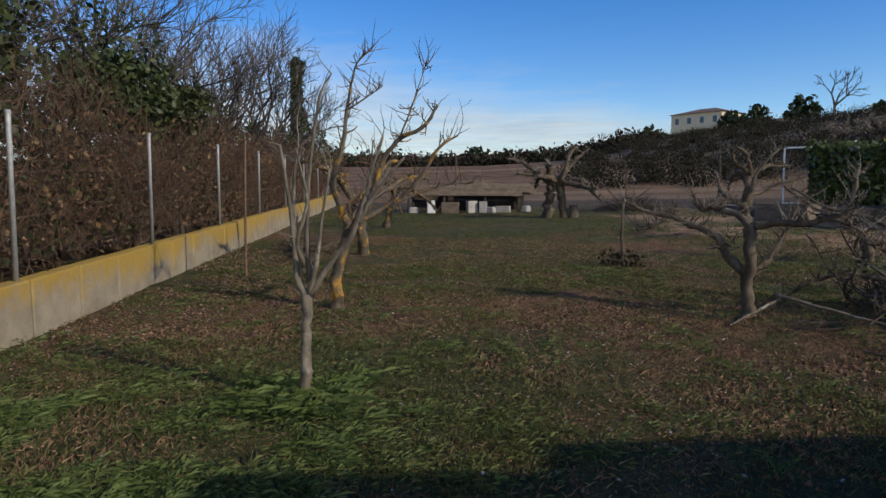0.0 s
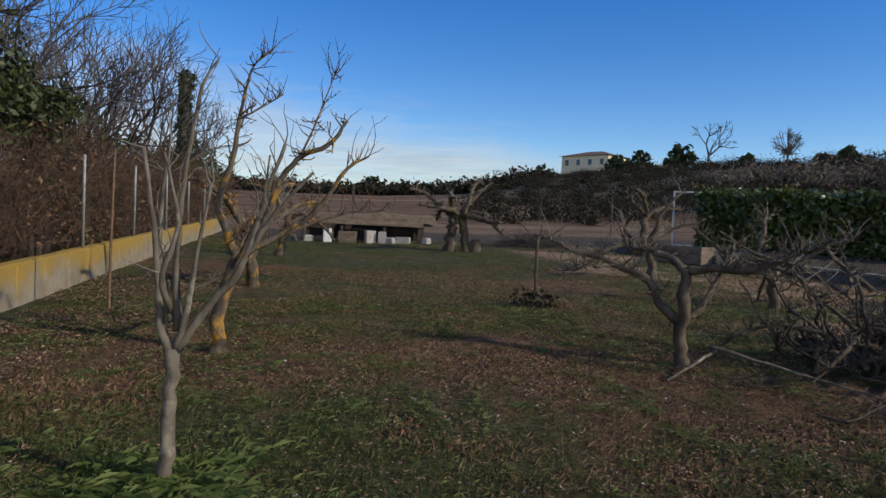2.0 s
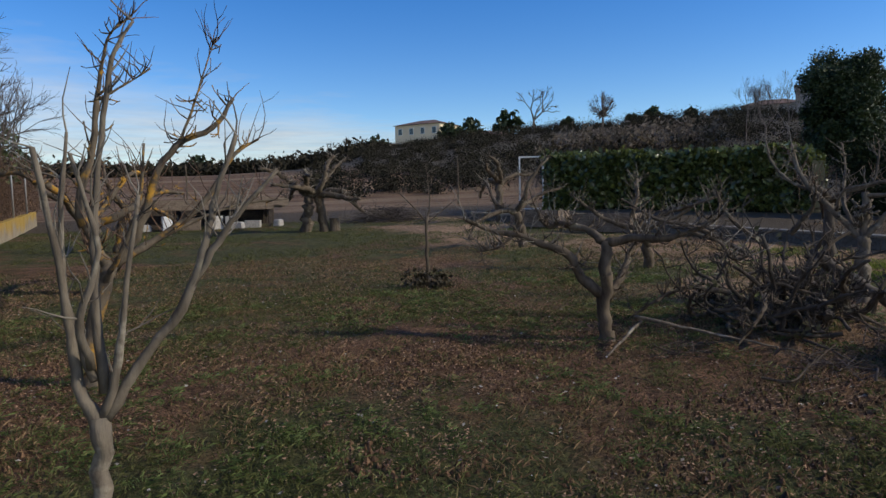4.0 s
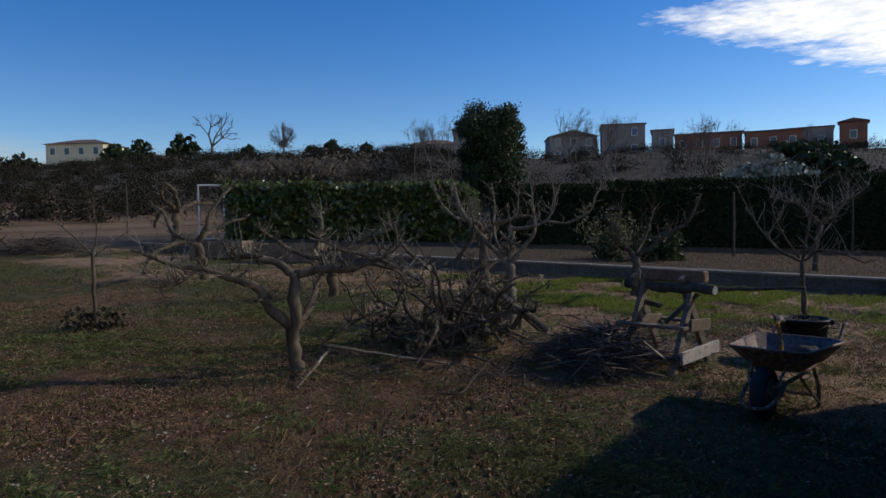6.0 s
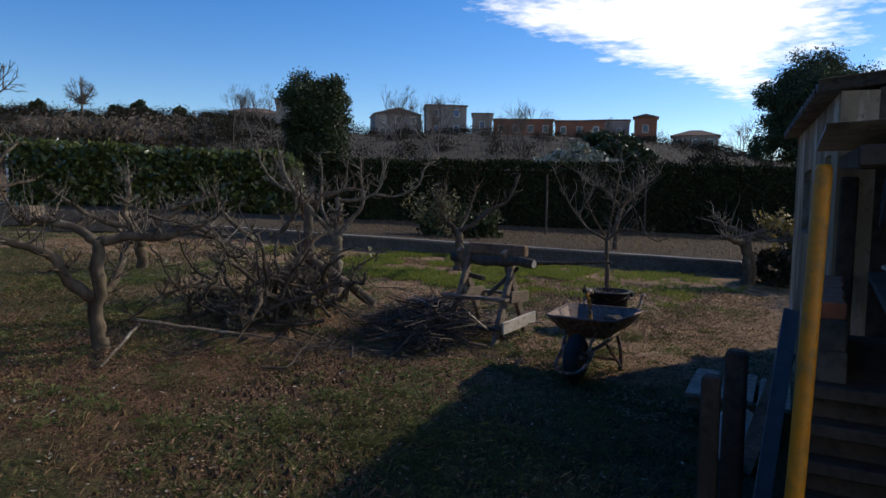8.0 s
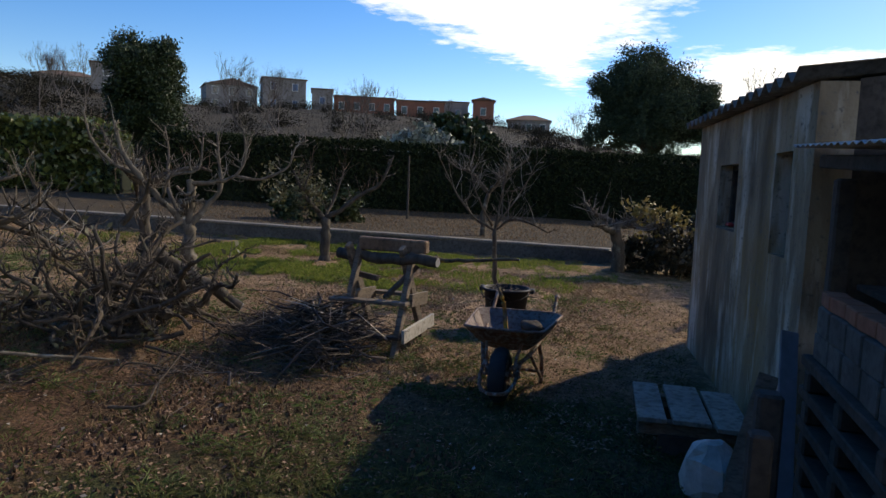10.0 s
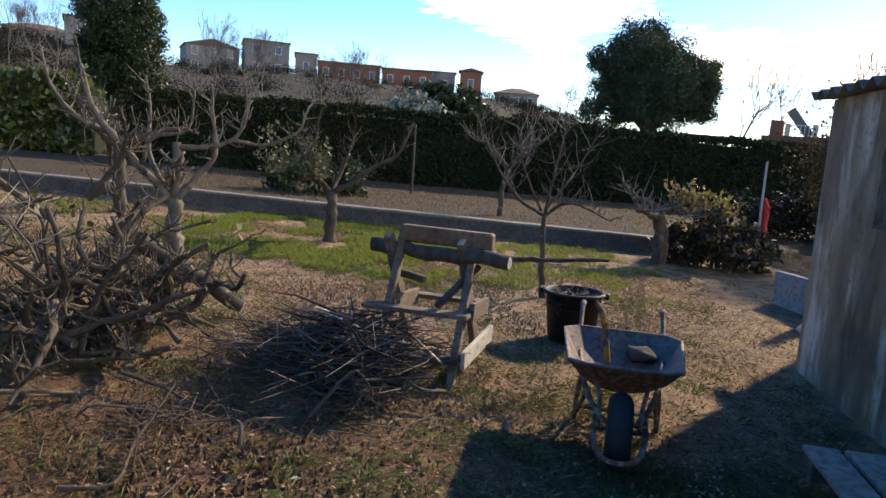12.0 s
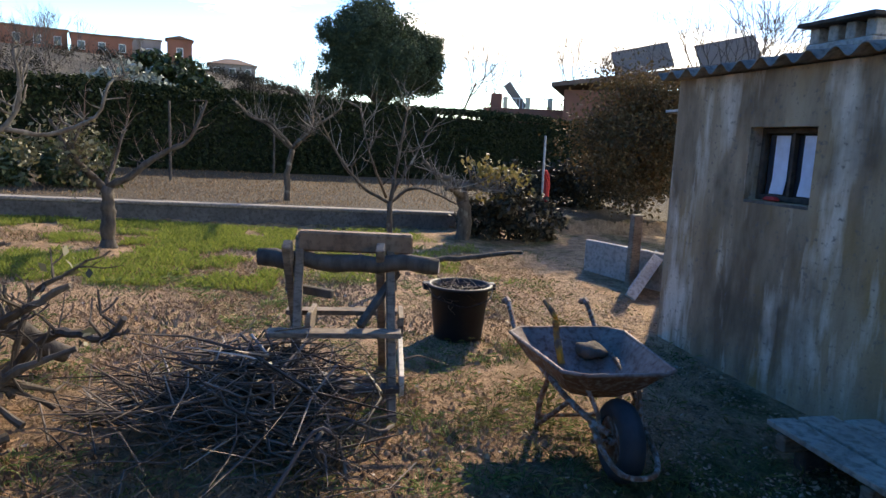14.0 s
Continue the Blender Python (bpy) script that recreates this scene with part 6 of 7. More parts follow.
for cx, w in ((5.48, 0.12), (5.74, 0.13)):
    c = Bits()
    pts = [(cx - w / 2 + w * i / 10, SY1 - 0.128 + 0.006 * math.sin(i * 2.1), 0) for i in range(11)]
    c.add([(px + (0.02 if z < 1.6 else 0), py, z) for z in (1.50, 1.6, 1.91) for px, py, _ in pts], [(k * 11 + i, k * 11 + i + 1, k * 11 + 12 + i, k * 11 + 11 + i) for k in range(2) for i in range(10)])
    shed_part("curtain", c, CURTAIN, win, "pale strip of curtain")


def sheet_roof(name, x0, x1, y0, y1, z0, z1, mat, waves, amp, holder, label, fn, dy=0.0, dz=0.0):
    """A corrugated sheet: waves across x, falling from y1 to y0; dy, dz: how far its front edge shifts from x0 to x1."""
    b = Bits()
    n = waves * 8
    rows = []
    for y, z in ((y0, z0), ((y0 + y1) / 2, (z0 + z1) / 2), (y1, z1)):
        f = (y - y1) / (y0 - y1)
        rows.append([(x0 + (x1 - x0) * i / n, y + dy * f * i / n, z + dz * f * i / n + amp * math.cos(6.28319 * i / 8)) for i in range(n + 1)])
    top = [p for r in rows for p in r]
    low = [(x, y, z - 0.007) for x, y, z in top]
    m, k = n + 1, len(top)
    f = []
    for r in range(2):
        for i in range(n):
            q = (r * m + i, r * m + i + 1, (r + 1) * m + i + 1, (r + 1) * m + i)
            f += [q, tuple(v + k for v in q[::-1])]
    for i in range(n):
        f += [(i + 1, i, i + k, i + 1 + k), (2 * m + i, 2 * m + i + 1, 2 * m + i + 1 + k, 2 * m + i + k)]
    b.add(top + low, f)
    return fn(name, b, mat, holder, label, True)


sheet_roof("roof_sheet", SX0 - 0.05, SX1 + 0.16, SY1 + 0.13, SY0 - 0.3, 2.395, 2.80, FIBRE_ROOF, 16, 0.034, None, "grey-brown corrugated roof sheet", shed_part)
# Grey instead of white: the backlit darkness is in the chimney's colour.
chim = shed_part("chimney", Bits().box((6.02, 0.95, 2.55), (0.62, 0.36, 0.18)), GREY_CONCRETE, None, "block chimney coloured grey for its backlit side, with a dark slab cap")
for cx in (5.76, 5.94, 6.10, 6.28):
    shed_part("pillar", Bits().box((cx, 0.95, 2.705), (0.09, 0.30, 0.13)), GREY_CONCRETE, chim)
shed_part("cap", Bits().box((6.02, 0.95, 2.787), (0.72, 0.46, 0.032)), WOOD_DARK, chim)
ob = thing("red_cloth", "red rag on the window sill", "cloth", tuple(SHED @ Vector((5.72, SY1 - 0.06, WZ0 + 0.003))), 6.5)
part("rag", Bits().box((0, 0, 0.016), (0.13, 0.05, 0.03), None, 0.8, 0.008), RED, ob)

# ---- the open lean-to beside it ----
leanto = thing("lean_to", "dark open lean-to with a bent corrugated roof edge", "shelter", (0, 0, 0))


def lean_part(name, bits, mat, parent=None, label="", round_faces=False):
    return part(name, bits, mat, parent or leanto, label, round_faces)


sheet_roof("roof_sheet", 1.08, 3.66, 1.54, -0.9, 1.885, 2.0, ZINC_ROOF, 26, 0.006, None, "bent corrugated metal sheet", lean_part, 0.08, 0.12)
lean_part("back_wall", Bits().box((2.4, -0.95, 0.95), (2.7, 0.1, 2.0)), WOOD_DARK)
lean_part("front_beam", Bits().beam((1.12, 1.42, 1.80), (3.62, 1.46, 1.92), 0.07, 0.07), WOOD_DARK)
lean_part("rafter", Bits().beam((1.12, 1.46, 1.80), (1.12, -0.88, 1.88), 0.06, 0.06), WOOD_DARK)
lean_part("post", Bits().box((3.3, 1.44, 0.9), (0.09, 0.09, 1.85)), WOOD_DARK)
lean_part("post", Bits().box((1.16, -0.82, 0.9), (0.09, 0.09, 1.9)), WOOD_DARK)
ob = thing("yellow_pole", "yellow painted wooden pole leaning at the lean-to", "pole", (1.0, 1.56, h(1, 1.56)))
part("pole", Bits().tube([(-0.09, 0.03, -0.03), (0.0, 0.0, 0.85), (0.15, -0.02, 1.70), (0.152, -0.02, 1.715)], [0.025, 0.025, 0.024, 0.02], 12), YELLOW_PAINT, ob, round_faces=True)
ob = thing("hose_coil", "dark rubber hose coil hung under the roof edge", "hose", (1.28, 1.36, 1.69))
part("hose", Bits().tube([(0.085 * math.cos(t * 0.3) * (1 + 0.05 * math.sin(t)), 0.02 * math.sin(t * 0.11), 0.085 * math.sin(t * 0.3)) for t in range(64)], 0.011, 6), RUBBER, ob)
part("hook", Bits().tube([(0, 0, 0.075), (0, 0, 0.13)], 0.006, 6), RUST, ob)


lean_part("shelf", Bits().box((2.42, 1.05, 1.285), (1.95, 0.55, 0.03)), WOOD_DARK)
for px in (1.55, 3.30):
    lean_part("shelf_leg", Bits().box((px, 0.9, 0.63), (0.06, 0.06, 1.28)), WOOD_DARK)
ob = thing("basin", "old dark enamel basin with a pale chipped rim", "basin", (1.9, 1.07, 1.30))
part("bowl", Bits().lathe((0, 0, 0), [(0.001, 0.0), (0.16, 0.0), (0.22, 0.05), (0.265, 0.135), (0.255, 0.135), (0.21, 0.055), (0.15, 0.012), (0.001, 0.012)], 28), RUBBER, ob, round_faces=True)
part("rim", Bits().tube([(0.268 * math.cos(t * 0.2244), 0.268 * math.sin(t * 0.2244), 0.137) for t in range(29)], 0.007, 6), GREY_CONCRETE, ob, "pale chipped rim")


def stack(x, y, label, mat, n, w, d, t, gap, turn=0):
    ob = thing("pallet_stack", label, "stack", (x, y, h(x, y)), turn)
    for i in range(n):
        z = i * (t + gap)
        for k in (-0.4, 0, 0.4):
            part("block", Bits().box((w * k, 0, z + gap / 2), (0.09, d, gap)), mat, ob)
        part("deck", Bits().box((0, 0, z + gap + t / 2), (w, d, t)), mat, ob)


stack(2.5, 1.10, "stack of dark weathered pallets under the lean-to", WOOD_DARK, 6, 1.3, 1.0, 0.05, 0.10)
for i in range(6):
    ob = thing("brick", "loose red brick lying on concrete blocks", "brick", (2.02 + 0.2 * i, 1.50, h(2.5, 1.1) + 1.151), 4 * (-1) ** i, group="bricks on the stack")
    part("brick", Bits().box((0, 0, 0.034), (0.19, 0.1, 0.066), None, 1, 0.005), BRICK, ob)
# Pale blocks in dark concrete: the lean-to's shade is in their colour.
for i in range(10):
    ob = thing("concrete_block", "concrete block stacked on pallets, coloured dark for shade under the roof", "block", (2.03 + 0.235 * (i % 5), 1.50, h(2.5, 1.1) + 0.901 + 0.125 * (i // 5)), 2 * (-1) ** i, group="blocks on the pallets")
    part("block", Bits().box((0, 0, 0.0625), (0.215, 0.13, 0.125), None, 1, 0.006), GREY_DARK, ob)
ob = thing("leaning_sheet", "narrow pale blue sheet leaning at the lean-to", "sheet", (2.60, 1.70, h(2.6, 1.70)))
part("sheet", Bits().beam((-0.12, 0.05, 0.0), (0.45, -0.02, 1.0), 0.08, 0.015, 20), BLUE_SHEET, ob)
ob = thing("leaning_sheet", "pale grey torn board leaning at the lean-to", "sheet", (3.15, 1.86, h(3.1, 1.86)))
part("sheet", Bits().beam((0.0, 0.03, 0.0), (0.18, -0.16, 0.7), 0.10, 0.02, 30), WOOD_GREY, ob)
ob = thing("fence_stub", "dark wooden post stub in front of the lean-to", "post", (2.36, 1.87, h(2.36, 1.87)))
part("post", Bits().box((0, 0, 0.42), (0.10, 0.10, 0.92), None, 0.95), WOOD_DARK, ob)
ob = thing("fence_stub", "dark wooden post stub with a metal cap", "post", (2.08, 1.94, h(2.08, 1.94)))
part("post", Bits().box((0, 0, 0.38), (0.09, 0.08, 0.86), None, 0.95), WOOD_DARK, ob)
ob = thing("plastic_sack", "crumpled white plastic sack by the bench", "sack", (3.33, 1.95, h(3.33, 1.95)))
part("sack", Bits().lathe((0, 0, 0), [(0.001, 0.0), (0.13, 0.0), (0.16, 0.08), (0.14, 0.2), (0.10, 0.27), (0.05, 0.30), (0.001, 0.31)], 9).crumple(0.035, 9), SACK, ob)


def bench(x, y, turn):
    ob = thing("plank_bench", "low bench of pale grey weathered planks", "bench", (x, y, h(x, y)), turn)
    for i, (w, off) in enumerate(((0.20, -0.03), (0.22, 0.02), (0.17, 0.0))):
        part("plank", Bits().box((off, -0.22 + 0.235 * i, 0.215 + 0.006 * i), (0.78, w, 0.03)), BENCH_WOOD, ob)
    for sx in (-0.28, 0.28):
        part("bearer", Bits().box((sx, 0.0, 0.155), (0.07, 0.66, 0.09)), WOOD_GREY, ob)
        part("trestle", Bits().box((sx, 0.0, 0.055), (0.09, 0.40, 0.14)), WOOD_DARK, ob)


bench(4.14, 2.02, 3)

# ---- beyond the shed ----
ob = thing("concrete_slab", "pale concrete slab on edge beside the shed", "slab", (9.15, 1.12, h(9.15, 1.12)), 25)
part("slab", Bits().box((-0.2, 0, 0.2), (1.9, 0.09, 0.46)), GREY_CONCRETE, ob)
for i in range(3):
    ob = thing("loose_board", "pale grey board leaning on the slab", "board", (8.36 + 0.15 * i, 1.24 - 0.08 * i, h(8.4, 1.4)), 0, group="boards by the slab")
    part("board", Bits().beam((-0.15, 0.28, 0.02), (0.28, -0.22, 0.40), 0.12, 0.03, 35), WOOD_PALE, ob)
ob = thing("old_post", "old grey wooden post with a wire loop", "post", (8.83, 1.24, h(8.83, 1.24)))
part("post", Bits().box((0, 0, 0.42), (0.13, 0.12, 0.9), None, 0.9), WOOD_GREY, ob)
part("wire", Bits().tube([(0, 0, 0.85), (0.16, -0.1, 0.7), (0.25, -0.2, 0.42)], 0.012, 5), IRON_POST, ob)
# Invented box that stands in for an unidentified pale wall strip by the shed.
ob = thing("pale_board_box", "narrow pale board box with a tin roof, added for an unidentified wall strip", "cupboard", (8.825, 0.25, h(8.825, 0.25)))
for i in range(3):
    part("board", Bits().box((-0.15 + 0.15 * i, 0.48, 1.0), (0.145, 0.025, 2.1)), WOOD_PALE, ob)
for i in range(6):
    part("board", Bits().box((-0.215, -0.40 + 0.157 * i, 1.0), (0.022, 0.152, 2.1)), WOOD_PALE, ob)
part("back_panel", Bits().box((0.215, 0.0, 1.0), (0.022, 0.93, 2.1)), WOOD_DARK, ob)
part("roof", Bits().box((0.0, 0.0, 2.075), (0.66, 1.2, 0.03), pose(0, 0, 0, 4, 0, 0)), ZINC_ROOF, ob, "thin tin roof")
ob = thing("metal_pole", "thin metal pole with a red cloth tied to it", "pole", (12.95, 1.15, h(12.95, 1.15)))
part("pole", Bits().tube([(0, 0, -0.05), (0.03, 0, 0.9), (0.05, 0, 1.75)], 0.02, 8), IRON_POST, ob)
part("cloth", Bits().tube(catmull([(0.06, -0.05, 1.15), (0.08, -0.09, 0.95), (0.05, -0.08, 0.7), (0.06, -0.1, 0.55)], 3), [0.03, 0.05, 0.06, 0.055, 0.06, 0.05, 0.055, 0.045, 0.04, 0.02], 7), RED, ob, "hanging red cloth")
for px, py in ((15.9, 8.1), (19.6, 6.4)):
    ob = thing("metal_pole", "thin dark pole before the hedge", "pole", (px, py, h(px, py)))
    part("pole", Bits().tube([(0, 0, -0.05), (0.02, 0, 0.8), (0, 0, 1.6)], [0.03, 0.028, 0.024], 8), BARK_DARK, ob)


def neighbour():
    """An outbuilding and a house roof seen past the shed."""
    x, y, z = at_bearing(115.0, 37, 1.3, 4.6)
    ob = thing("outbuilding", "brown-roofed neighbouring outbuilding with solar panels", "house", (x, y, h(x, y)), -113.5)
    part("wall", Bits().box((1.0, 2.4, 1.5), (8.0, 4.4, 3.1)), RED_WALL, ob)
    rf = Bits()
    rf.add([(-3.4, -0.2, 3.1), (5.4, -0.2, 4.2), (5.4, 5.0, 4.2), (-3.4, 5.0, 3.1), (-3.4, -0.2, 3.25), (5.4, -0.2, 4.35), (5.4, 5.0, 4.35), (-3.4, 5.0, 3.25)],
           [(3, 2, 1, 0), (4, 5, 6, 7), (0, 1, 5, 4), (1, 2, 6, 5), (2, 3, 7, 6), (3, 0, 4, 7)])
    part("roof", rf, ROOF_TILE, ob)
    for sx, sz in ((-0.5, 4.25), (2.3, 4.5)):
        q = part("solar_panel", Bits().box((0, 0, 0), (2.0, 0.06, 1.1)), PANEL_BLUE, ob, "tilted panel with a pale frame")
        q.matrix_local = pose(sx, 1.6, sz, -35, -12, 8)
    ob.scale = (1.54, 1.54, 1.56)
    return ob


neighbour()


def terrace_rail():
    x, y, z = at_bearing(105.5, 44, 1.0, 4.0)
    ob = thing("terrace", "pinkish roof terrace with a pale balustrade", "terrace", (x, y, h(x, y)), -106)
    part("wall", Bits().box((0, 2, 1.9), (7.5, 4, 3.8)), RED_WALL, ob)
    for i in range(5):
        part("pillar", Bits().box((-2.4 + 1.4 * i, 0.05, 4.15), (0.28, 0.28, 0.7)), CREAM_WALL, ob)
    for i in range(26):
        part("baluster", Bits().box((-2.4 + 0.22 * i, 0.05, 4.1), (0.05, 0.05, 0.6)), WHITE_PAINT, ob)
    part("rail", Bits().box((0.4, 0.05, 4.42), (5.9, 0.08, 0.06)), WHITE_PAINT, ob)
    q = part("solar_heater", Bits().box((0, 0, 0), (0.5, 0.12, 1.9)), PANEL_BLUE, ob, "leaning dark solar water heater")
    q.matrix_local = pose(-1.8, 0.2, 4.55, 0, -38, 0)
    part("chimney", Bits().box((-3.0, 0.6, 4.25), (0.7, 0.6, 0.9)), RED_WALL, ob)


terrace_rail()
x, y, z = at_bearing(120, 36, 1.3, 4.6)
bare_tree("weeping_tree", "bare willow-like tree with fine arching twigs", x, y, 9.5, 151, TWIG_FAR, 7, 0.5, 0.06, 2, 0.10, (2, 3), "", None, 0.76)
x, y, z = at_bearing(110.5, 46, 1.3, 4.6)
bare_tree("poplar_tree", "bare upright tree with pale fine twigs", x, y, 9.0, 152, TWIG_FAR, 7, 0.38, 0.2, 1, 0.1, (2, 3), "", None, 0.76)

# ---- clouds, and an unseen fill sheet ----
def cloud_sheet(name, label, x0, x1, y0, y1, z, bright, banks, soft, scale, lo, hi, thin):
    """A far sheet of cloud: banks of it, each bounded by lines (a to b, cloud on the right), frayed by noise."""
    k = Mat(name, 1.0)
    nt = k.t
    px, py, pz = k.xyz()

    def inside(a, b):
        ex, ey = b[0] - a[0], b[1] - a[1]
        ln = math.hypot(ex, ey)
        across = k.math("ADD", k.math("MULTIPLY", px, ey / ln), k.math("MULTIPLY", py, -ex / ln))
        return k.math("DIVIDE", k.math("SUBTRACT", across, (a[0] * ey - a[1] * ex) / ln), soft)

    cover = None
    for bank in banks:
        held = None
        for a, b in bank:
            held = inside(a, b) if held is None else k.math("MINIMUM", held, inside(a, b))
        cover = held if cover is None else k.math("MAXIMUM", cover, held)
    cover = k.math("MAXIMUM", k.math("MINIMUM", cover, 1.0), -1.5)
    puffs = k.math("ADD", k.math("MULTIPLY", k.noise(scale, 8, 0.62), 0.6), k.math("MULTIPLY", k.noise(scale * 4.5, 6, 0.6), 0.4))
    dens = k.math("ADD", puffs, k.math("MULTIPLY", cover, 0.36))
    alpha = k.math("MULTIPLY", k.ramp(dens, lo, hi), thin)
    em, tr, mx = nt.nodes.new("ShaderNodeEmission"), nt.nodes.new("ShaderNodeBsdfTransparent"), nt.nodes.new("ShaderNodeMixShader")
    k.link(k.mix(k.ramp(k.noise(scale * 3.5, 7), 0.38, 0.62), (0.74, 0.79, 0.87), (1, 1, 1)), em.inputs["Color"])
    em.inputs["Strength"].default_value = bright
    k.link(alpha, mx.inputs[0])
    k.link(tr.outputs[0], mx.inputs[1])
    k.link(em.outputs[0], mx.inputs[2])
    k.link(mx.outputs[0], nt.nodes["Material Output"].inputs["Surface"])
    b = Bits().add([(x0, y0, z), (x1, y0, z), (x1, y1, z), (x0, y1, z)], [(0, 1, 2, 3)])
    ob = part(name, b, k.m)
    return tagged(ob, label, "cloud", kind="structure")


MAIN_BANK = (((1540, 905), (3750, 420)), ((1500, 400), (1600, 930)), ((3760, 400), (1860, -140)))
LOW_BANK = (((2600, -600), (2600, -100)), ((2600, -130), (4300, -60)), ((4300, 0), (4000, -3000)))
cloud_sheet("backdrop_cloud", "broad bright white cloud over the ridge", 1150, 4400, -3600, 1500, 500, 1.6, (MAIN_BANK, LOW_BANK), 330, 0.0034, 0.50, 0.72, 1.0)
cloud_sheet("backdrop_veil", "thin pale veil of cloud low in the north", -4000, 2900, 300, 5200, 215, 0.75, ((((1946, 3068), (129, 1318)),),), 560, 0.0013, 0.50, 0.95, 0.72)
# Unseen glowing sheet, added in the south to lighten and neutralise shadows.
cloud_sheet("backdrop_fill", "unseen glowing sheet in the south, added to fill the shadows", -3600, 1100, -4200, -780, 560, 2.6, ((((3000, -850), (-3000, -850))[::-1],),), 700, 0.0012, 0.3, 0.9, 0.75)


# ---- grass and fallen leaves ----
def scatter(gen, n, x0, x1, y0, y1, scale=0.0, cut=0.0, seed=0.0):
    """Places on the lawn, thinned out to patches by noise."""
    p = np.stack([gen.uniform(x0, x1, n), gen.uniform(y0, y1, n)], 1)
    inside = (p[:, 0] > west_x(p[:, 1]) + 0.03) & (p[:, 0] < wall_x(p[:, 1])) & ~((p[:, 0] > 0.9) & (p[:, 0] < 6.9) & (p[:, 1] < 1.9))
    p = p[inside]
    if scale:
        p = p[np.array([noise.noise((a * scale, b * scale, seed)) + 0.5 * noise.noise((a * scale * 3.3, b * scale * 3.3, seed + 5)) for a, b in p]) > cut]
    return p


gen = np.random.default_rng(200)
turf = thing("lawn_grass", "short winter grass in worn green patches", "grass", (0, 0, 0), kind="stuff")


def tufts(name, centres, per, tall, wide, spread, material, gen):
    """Matted tufts: blades that lean out from a middle."""
    n = len(centres) * per
    c = np.repeat(centres, per, 0)
    a = gen.uniform(0, 6.283, n)
    r = spread * np.sqrt(gen.uniform(0, 1, n)) * np.repeat(gen.uniform(0.5, 1.6, len(centres)), per)
    hh = tall * gen.uniform(0.5, 1.3, n) * np.repeat(gen.uniform(0.5, 1.4, len(centres)), per)
    a2 = a + gen.normal(0, 0.7, n)
    bx, by = c[:, 0] + r * np.cos(a), c[:, 1] + r * np.sin(a)
    ln = hh * gen.uniform(0.4, 1.5, n)
    dx, dy = np.cos(a2), np.sin(a2)
    z = height(bx, by) - 0.005
    p = lambda f, k, u: np.stack([bx + dx * ln * f - dy * wide * k, by + dy * ln * f + dx * wide * k, z + hh * u], 1)
    lower = np.stack([p(0, -0.5, 0), p(0, 0.5, 0), p(0.35, 0.4, 0.6), p(0.35, -0.4, 0.6)], 1)
    upper = np.stack([p(0.35, -0.4, 0.6), p(0.35, 0.4, 0.6), p(0.8, 0.2, 0.8), p(1.15, 0, 0.7)], 1)
    return quick_mesh(name, np.stack([lower, upper], 1), 4, material)


def sods(name, xy, size, material, gen):
    """Small uneven lumps of earth and matted turf, each a low five-sided cone."""
    n = len(xy)
    s = size * gen.uniform(0.4, 1.5, n)
    z = height(xy[:, 0], xy[:, 1])
    a0 = gen.uniform(0, 6.283, n)
    top = np.stack([xy[:, 0] + gen.normal(0, 0.2, n) * s, xy[:, 1] + gen.normal(0, 0.2, n) * s, z + 0.012 + s * gen.uniform(0.2, 0.55, n)], 1)
    rim = []
    for k in range(5):
        r = s * gen.uniform(0.6, 1.15, n)
        rim.append(np.stack([xy[:, 0] + r * np.cos(a0 + 1.2566 * k), xy[:, 1] + r * np.sin(a0 + 1.2566 * k), z - 0.012], 1))
    faces = [np.stack([rim[k], rim[(k + 1) % 5], top], 1) for k in range(5)]
    return quick_mesh(name, np.stack(faces, 1), 3, material)


def zone(p, gen):
    """Keeps more places where the lawn is green: by the shed, and on the far side."""
    y = p[:, 1]
    k = np.where(y < np.where(p[:, 0] > -0.3, 4.6, 6.0), np.where(p[:, 0] > 0.3, 0.5, 0.9), np.where(y < 7.8, 0.3, 0.8)) * np.where(p[:, 0] > 4.5, 0.4, 1.0)
    return p[gen.uniform(size=len(p)) < k]


def thin_front(p, gen):
    """Leaves lie thinner on the greener strip by the shed."""
    return p[gen.uniform(size=len(p)) < np.clip((p[:, 1] - np.where(p[:, 0] < -0.5, 3.6, 2.2)) / 3.4, 0.15, 1.0) * np.clip(1.2 - (p[:, 0] - 2.8) / 2.0, 0.12, 1.0)]


def gather(gen, n, x, y, sx, sy, scale, cut, seed):
    """Places that thin out from a middle, broken into patches."""
    p = gen.normal(size=(n, 2)) * (sx, sy) + (x, y)
    p = p[(p[:, 0] > west_x(p[:, 1]) + 0.05) & (p[:, 0] < 0.8)]
    return p[np.array([noise.noise((a * scale, b * scale, seed)) for a, b in p]) > cut]


part("short_grass", blades("short_grass", zone(scatter(gen, 170000, -4.9, 11, 1.6, 12, 0.6, -0.12, 1), gen), 0.04, 0.005, GRASS, gen, 1.0), GRASS, turf)
part("far_grass", blades("far_grass", scatter(gen, 80000, -7, 11, 11, 28, 0.45, -0.08, 2), 0.045, 0.011, GRASS, gen, 0.9), GRASS, turf)
part("green_tufts", tufts("green_tufts", gather(gen, 1700, -2.6, 2.8, 1.4, 1.1, 1.3, -0.05, 3), 36, 0.062, 0.0042, 0.12, TUFT, gen), TUFT, turf, "long matted green tufts")
part("trunk_tuft", tufts("trunk_tuft", scatter(gen, 60, -1.9, -1.15, 3.95, 4.65), 60, 0.10, 0.005, 0.1, TUFT, gen), TUFT, turf)
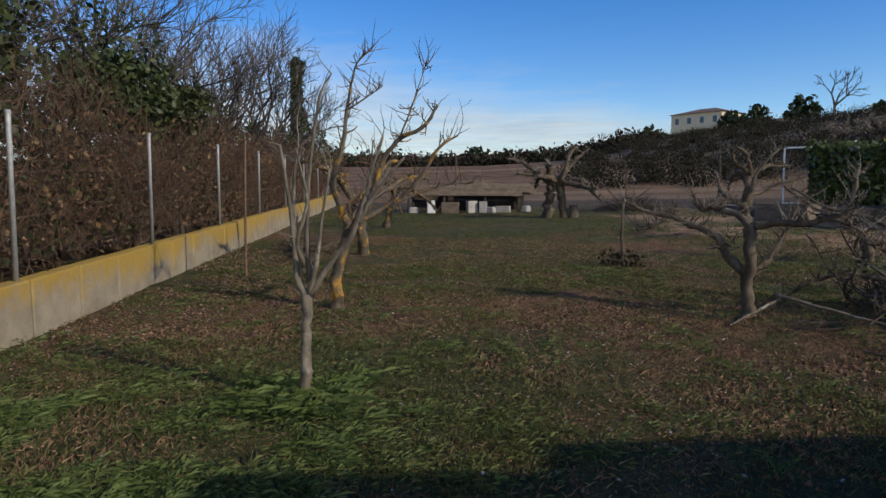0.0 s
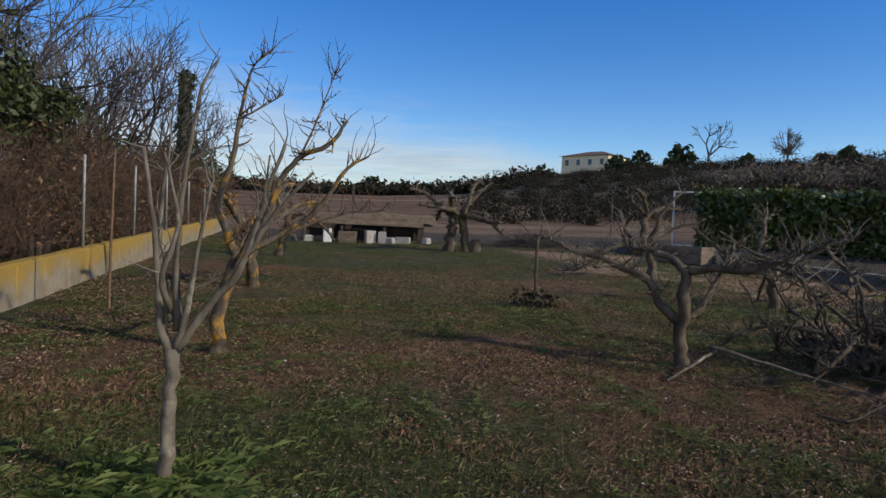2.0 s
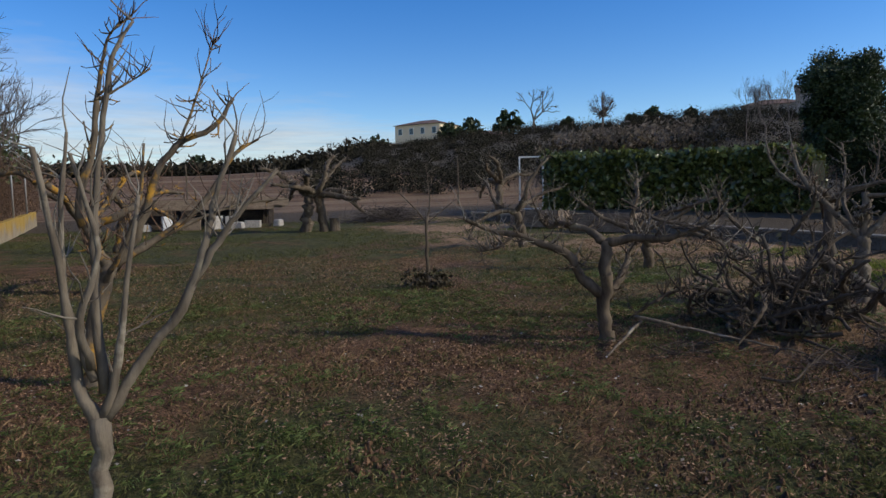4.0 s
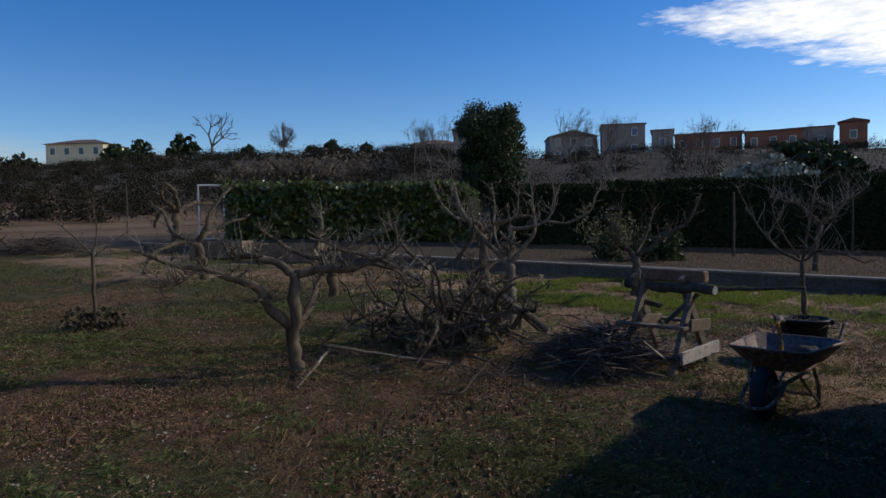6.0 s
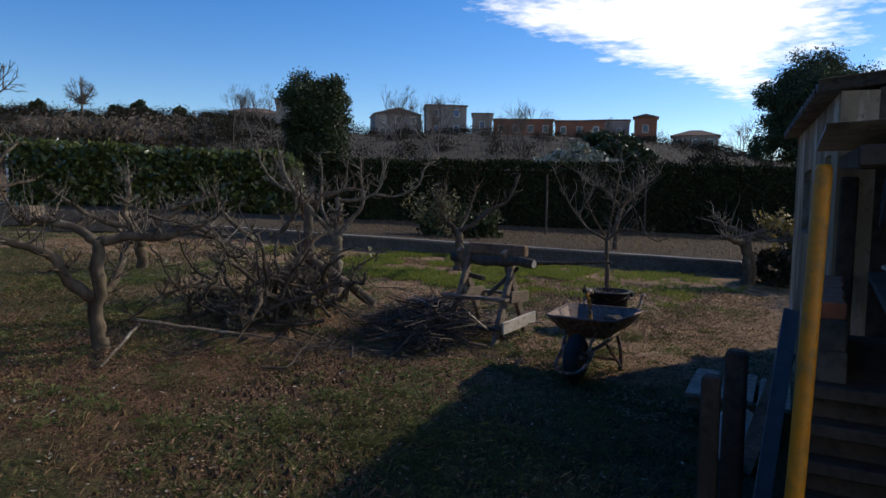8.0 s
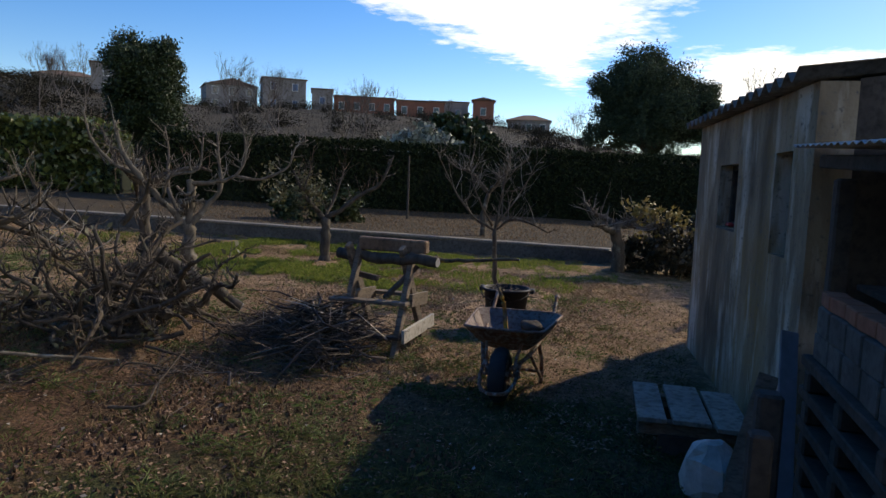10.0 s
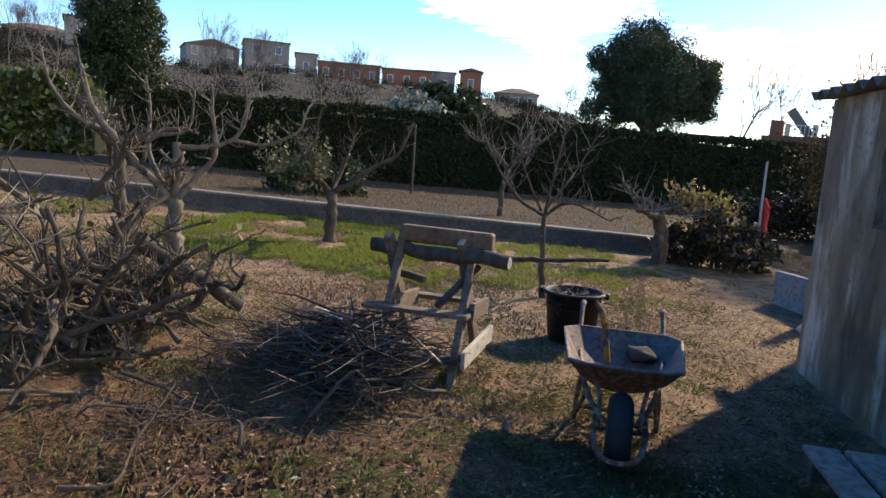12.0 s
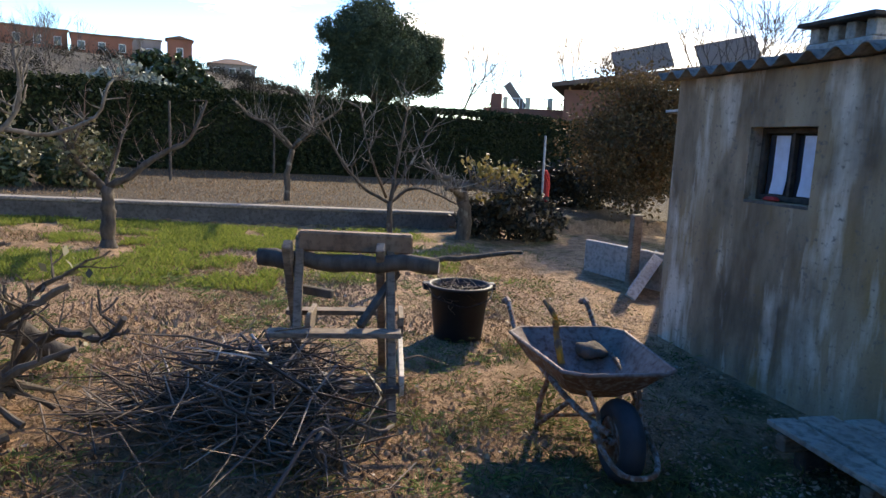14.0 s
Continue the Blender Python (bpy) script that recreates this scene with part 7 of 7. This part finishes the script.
part("sparse_tufts", tufts("sparse_tufts", np.concatenate([zone(scatter(gen, 5200, -4.8, 9, 1.9, 11, 0.7, -0.1, 13), gen), scatter(gen, 1500, -1.0, 5.5, 1.9, 4.8, 1.0, 0.1, 17)]), 20, 0.05, 0.005, 0.09, GRASS, gen), GRASS, turf)
part("clearing_tufts", tufts("clearing_tufts", scatter(gen, 900, 4.0, 9.0, 2.0, 6.6, 1.1, 0.2, 31), 18, 0.035, 0.005, 0.10, TUFT, gen), TUFT, turf)
part("dry_grass", blades("dry_grass", scatter(gen, 130000, -4, 10.5, 2.2, 16, 0.6, -0.08, 9), 0.034, 0.0035, STRAW, gen, 1.8), STRAW, turf, "dry straw-coloured grass")
lush = np.concatenate([scatter(gen, 52000, 7.8, 11.8, 5.3, 9.6, 1.0, -0.12, 4), scatter(gen, 16000, 8.4, 12.4, 2.7, 6.0, 1.2, 0.02, 6), scatter(gen, 5000, 9, 11.4, 9, 13, 0.9, 0.1, 15)])
part("lush_grass", blades("lush_grass", lush, 0.065, 0.006, LUSH, gen, 0.7), LUSH, turf, "bright fresh grass along the wall")
bed = np.stack([gen.uniform(12, 20, 14000), gen.uniform(0, 14, 14000)], 1)
bed = bed[bed[:, 0] > wall_x(bed[:, 1]) + 0.6]
part("terrace_weeds", blades("terrace_weeds", bed, 0.05, 0.009, STRAW, gen, 1.0), STRAW, turf)
clods = thing("earth_clods", "small brown clods and worm casts on the worn lawn", "soil", (0, 0, 0), kind="stuff")
part("earth", sods("earth", scatter(gen, 24000, -4.6, 4.6, 2.2, 11, 0.5, -0.2, 41), 0.020, EARTH, gen), EARTH, clods)
part("sandy_earth", sods("sandy_earth", scatter(gen, 16000, 4.5, 10.5, 3.0, 9, 0.5, -0.3, 43), 0.022, SANDY, gen), SANDY, clods)
part("dark_tufts", tufts("dark_tufts", scatter(gen, 3200, -4.6, 8.5, 3.2, 11, 0.8, 0.02, 45), 26, 0.045, 0.005, 0.07, TUFT, gen), TUFT, turf)
fallen = thing("fallen_leaves", "small brown fallen leaves strewn over the lawn", "leaves", (0, 0, 0), kind="stuff")
part("brown_leaves", flat_leaves("brown_leaves", thin_front(scatter(gen, 130000, -4.9, 9, 1.8, 15, 0.6, -0.1, 7), gen), 0.0135, LITTER, gen, 0.016), LITTER, fallen)
part("pale_leaves", flat_leaves("pale_leaves", scatter(gen, 1300, -4.9, 8, 2, 13), 0.018, PALE_LITTER, gen), PALE_LITTER, fallen)
part("leaf_drift", flat_leaves("leaf_drift", scatter(gen, 11000, -5.8, -3.3, 5.5, 15, 0.5, -0.1, 8), 0.021, LITTER, gen, 0.02), LITTER, fallen, "drift of leaves along the wall")
part("shed_drift", flat_leaves("shed_drift", scatter(gen, 8000, 3.6, 8.8, 1.7, 3.0, 1.2, -0.1, 21), 0.015, LITTER, gen, 0.02), LITTER, fallen)
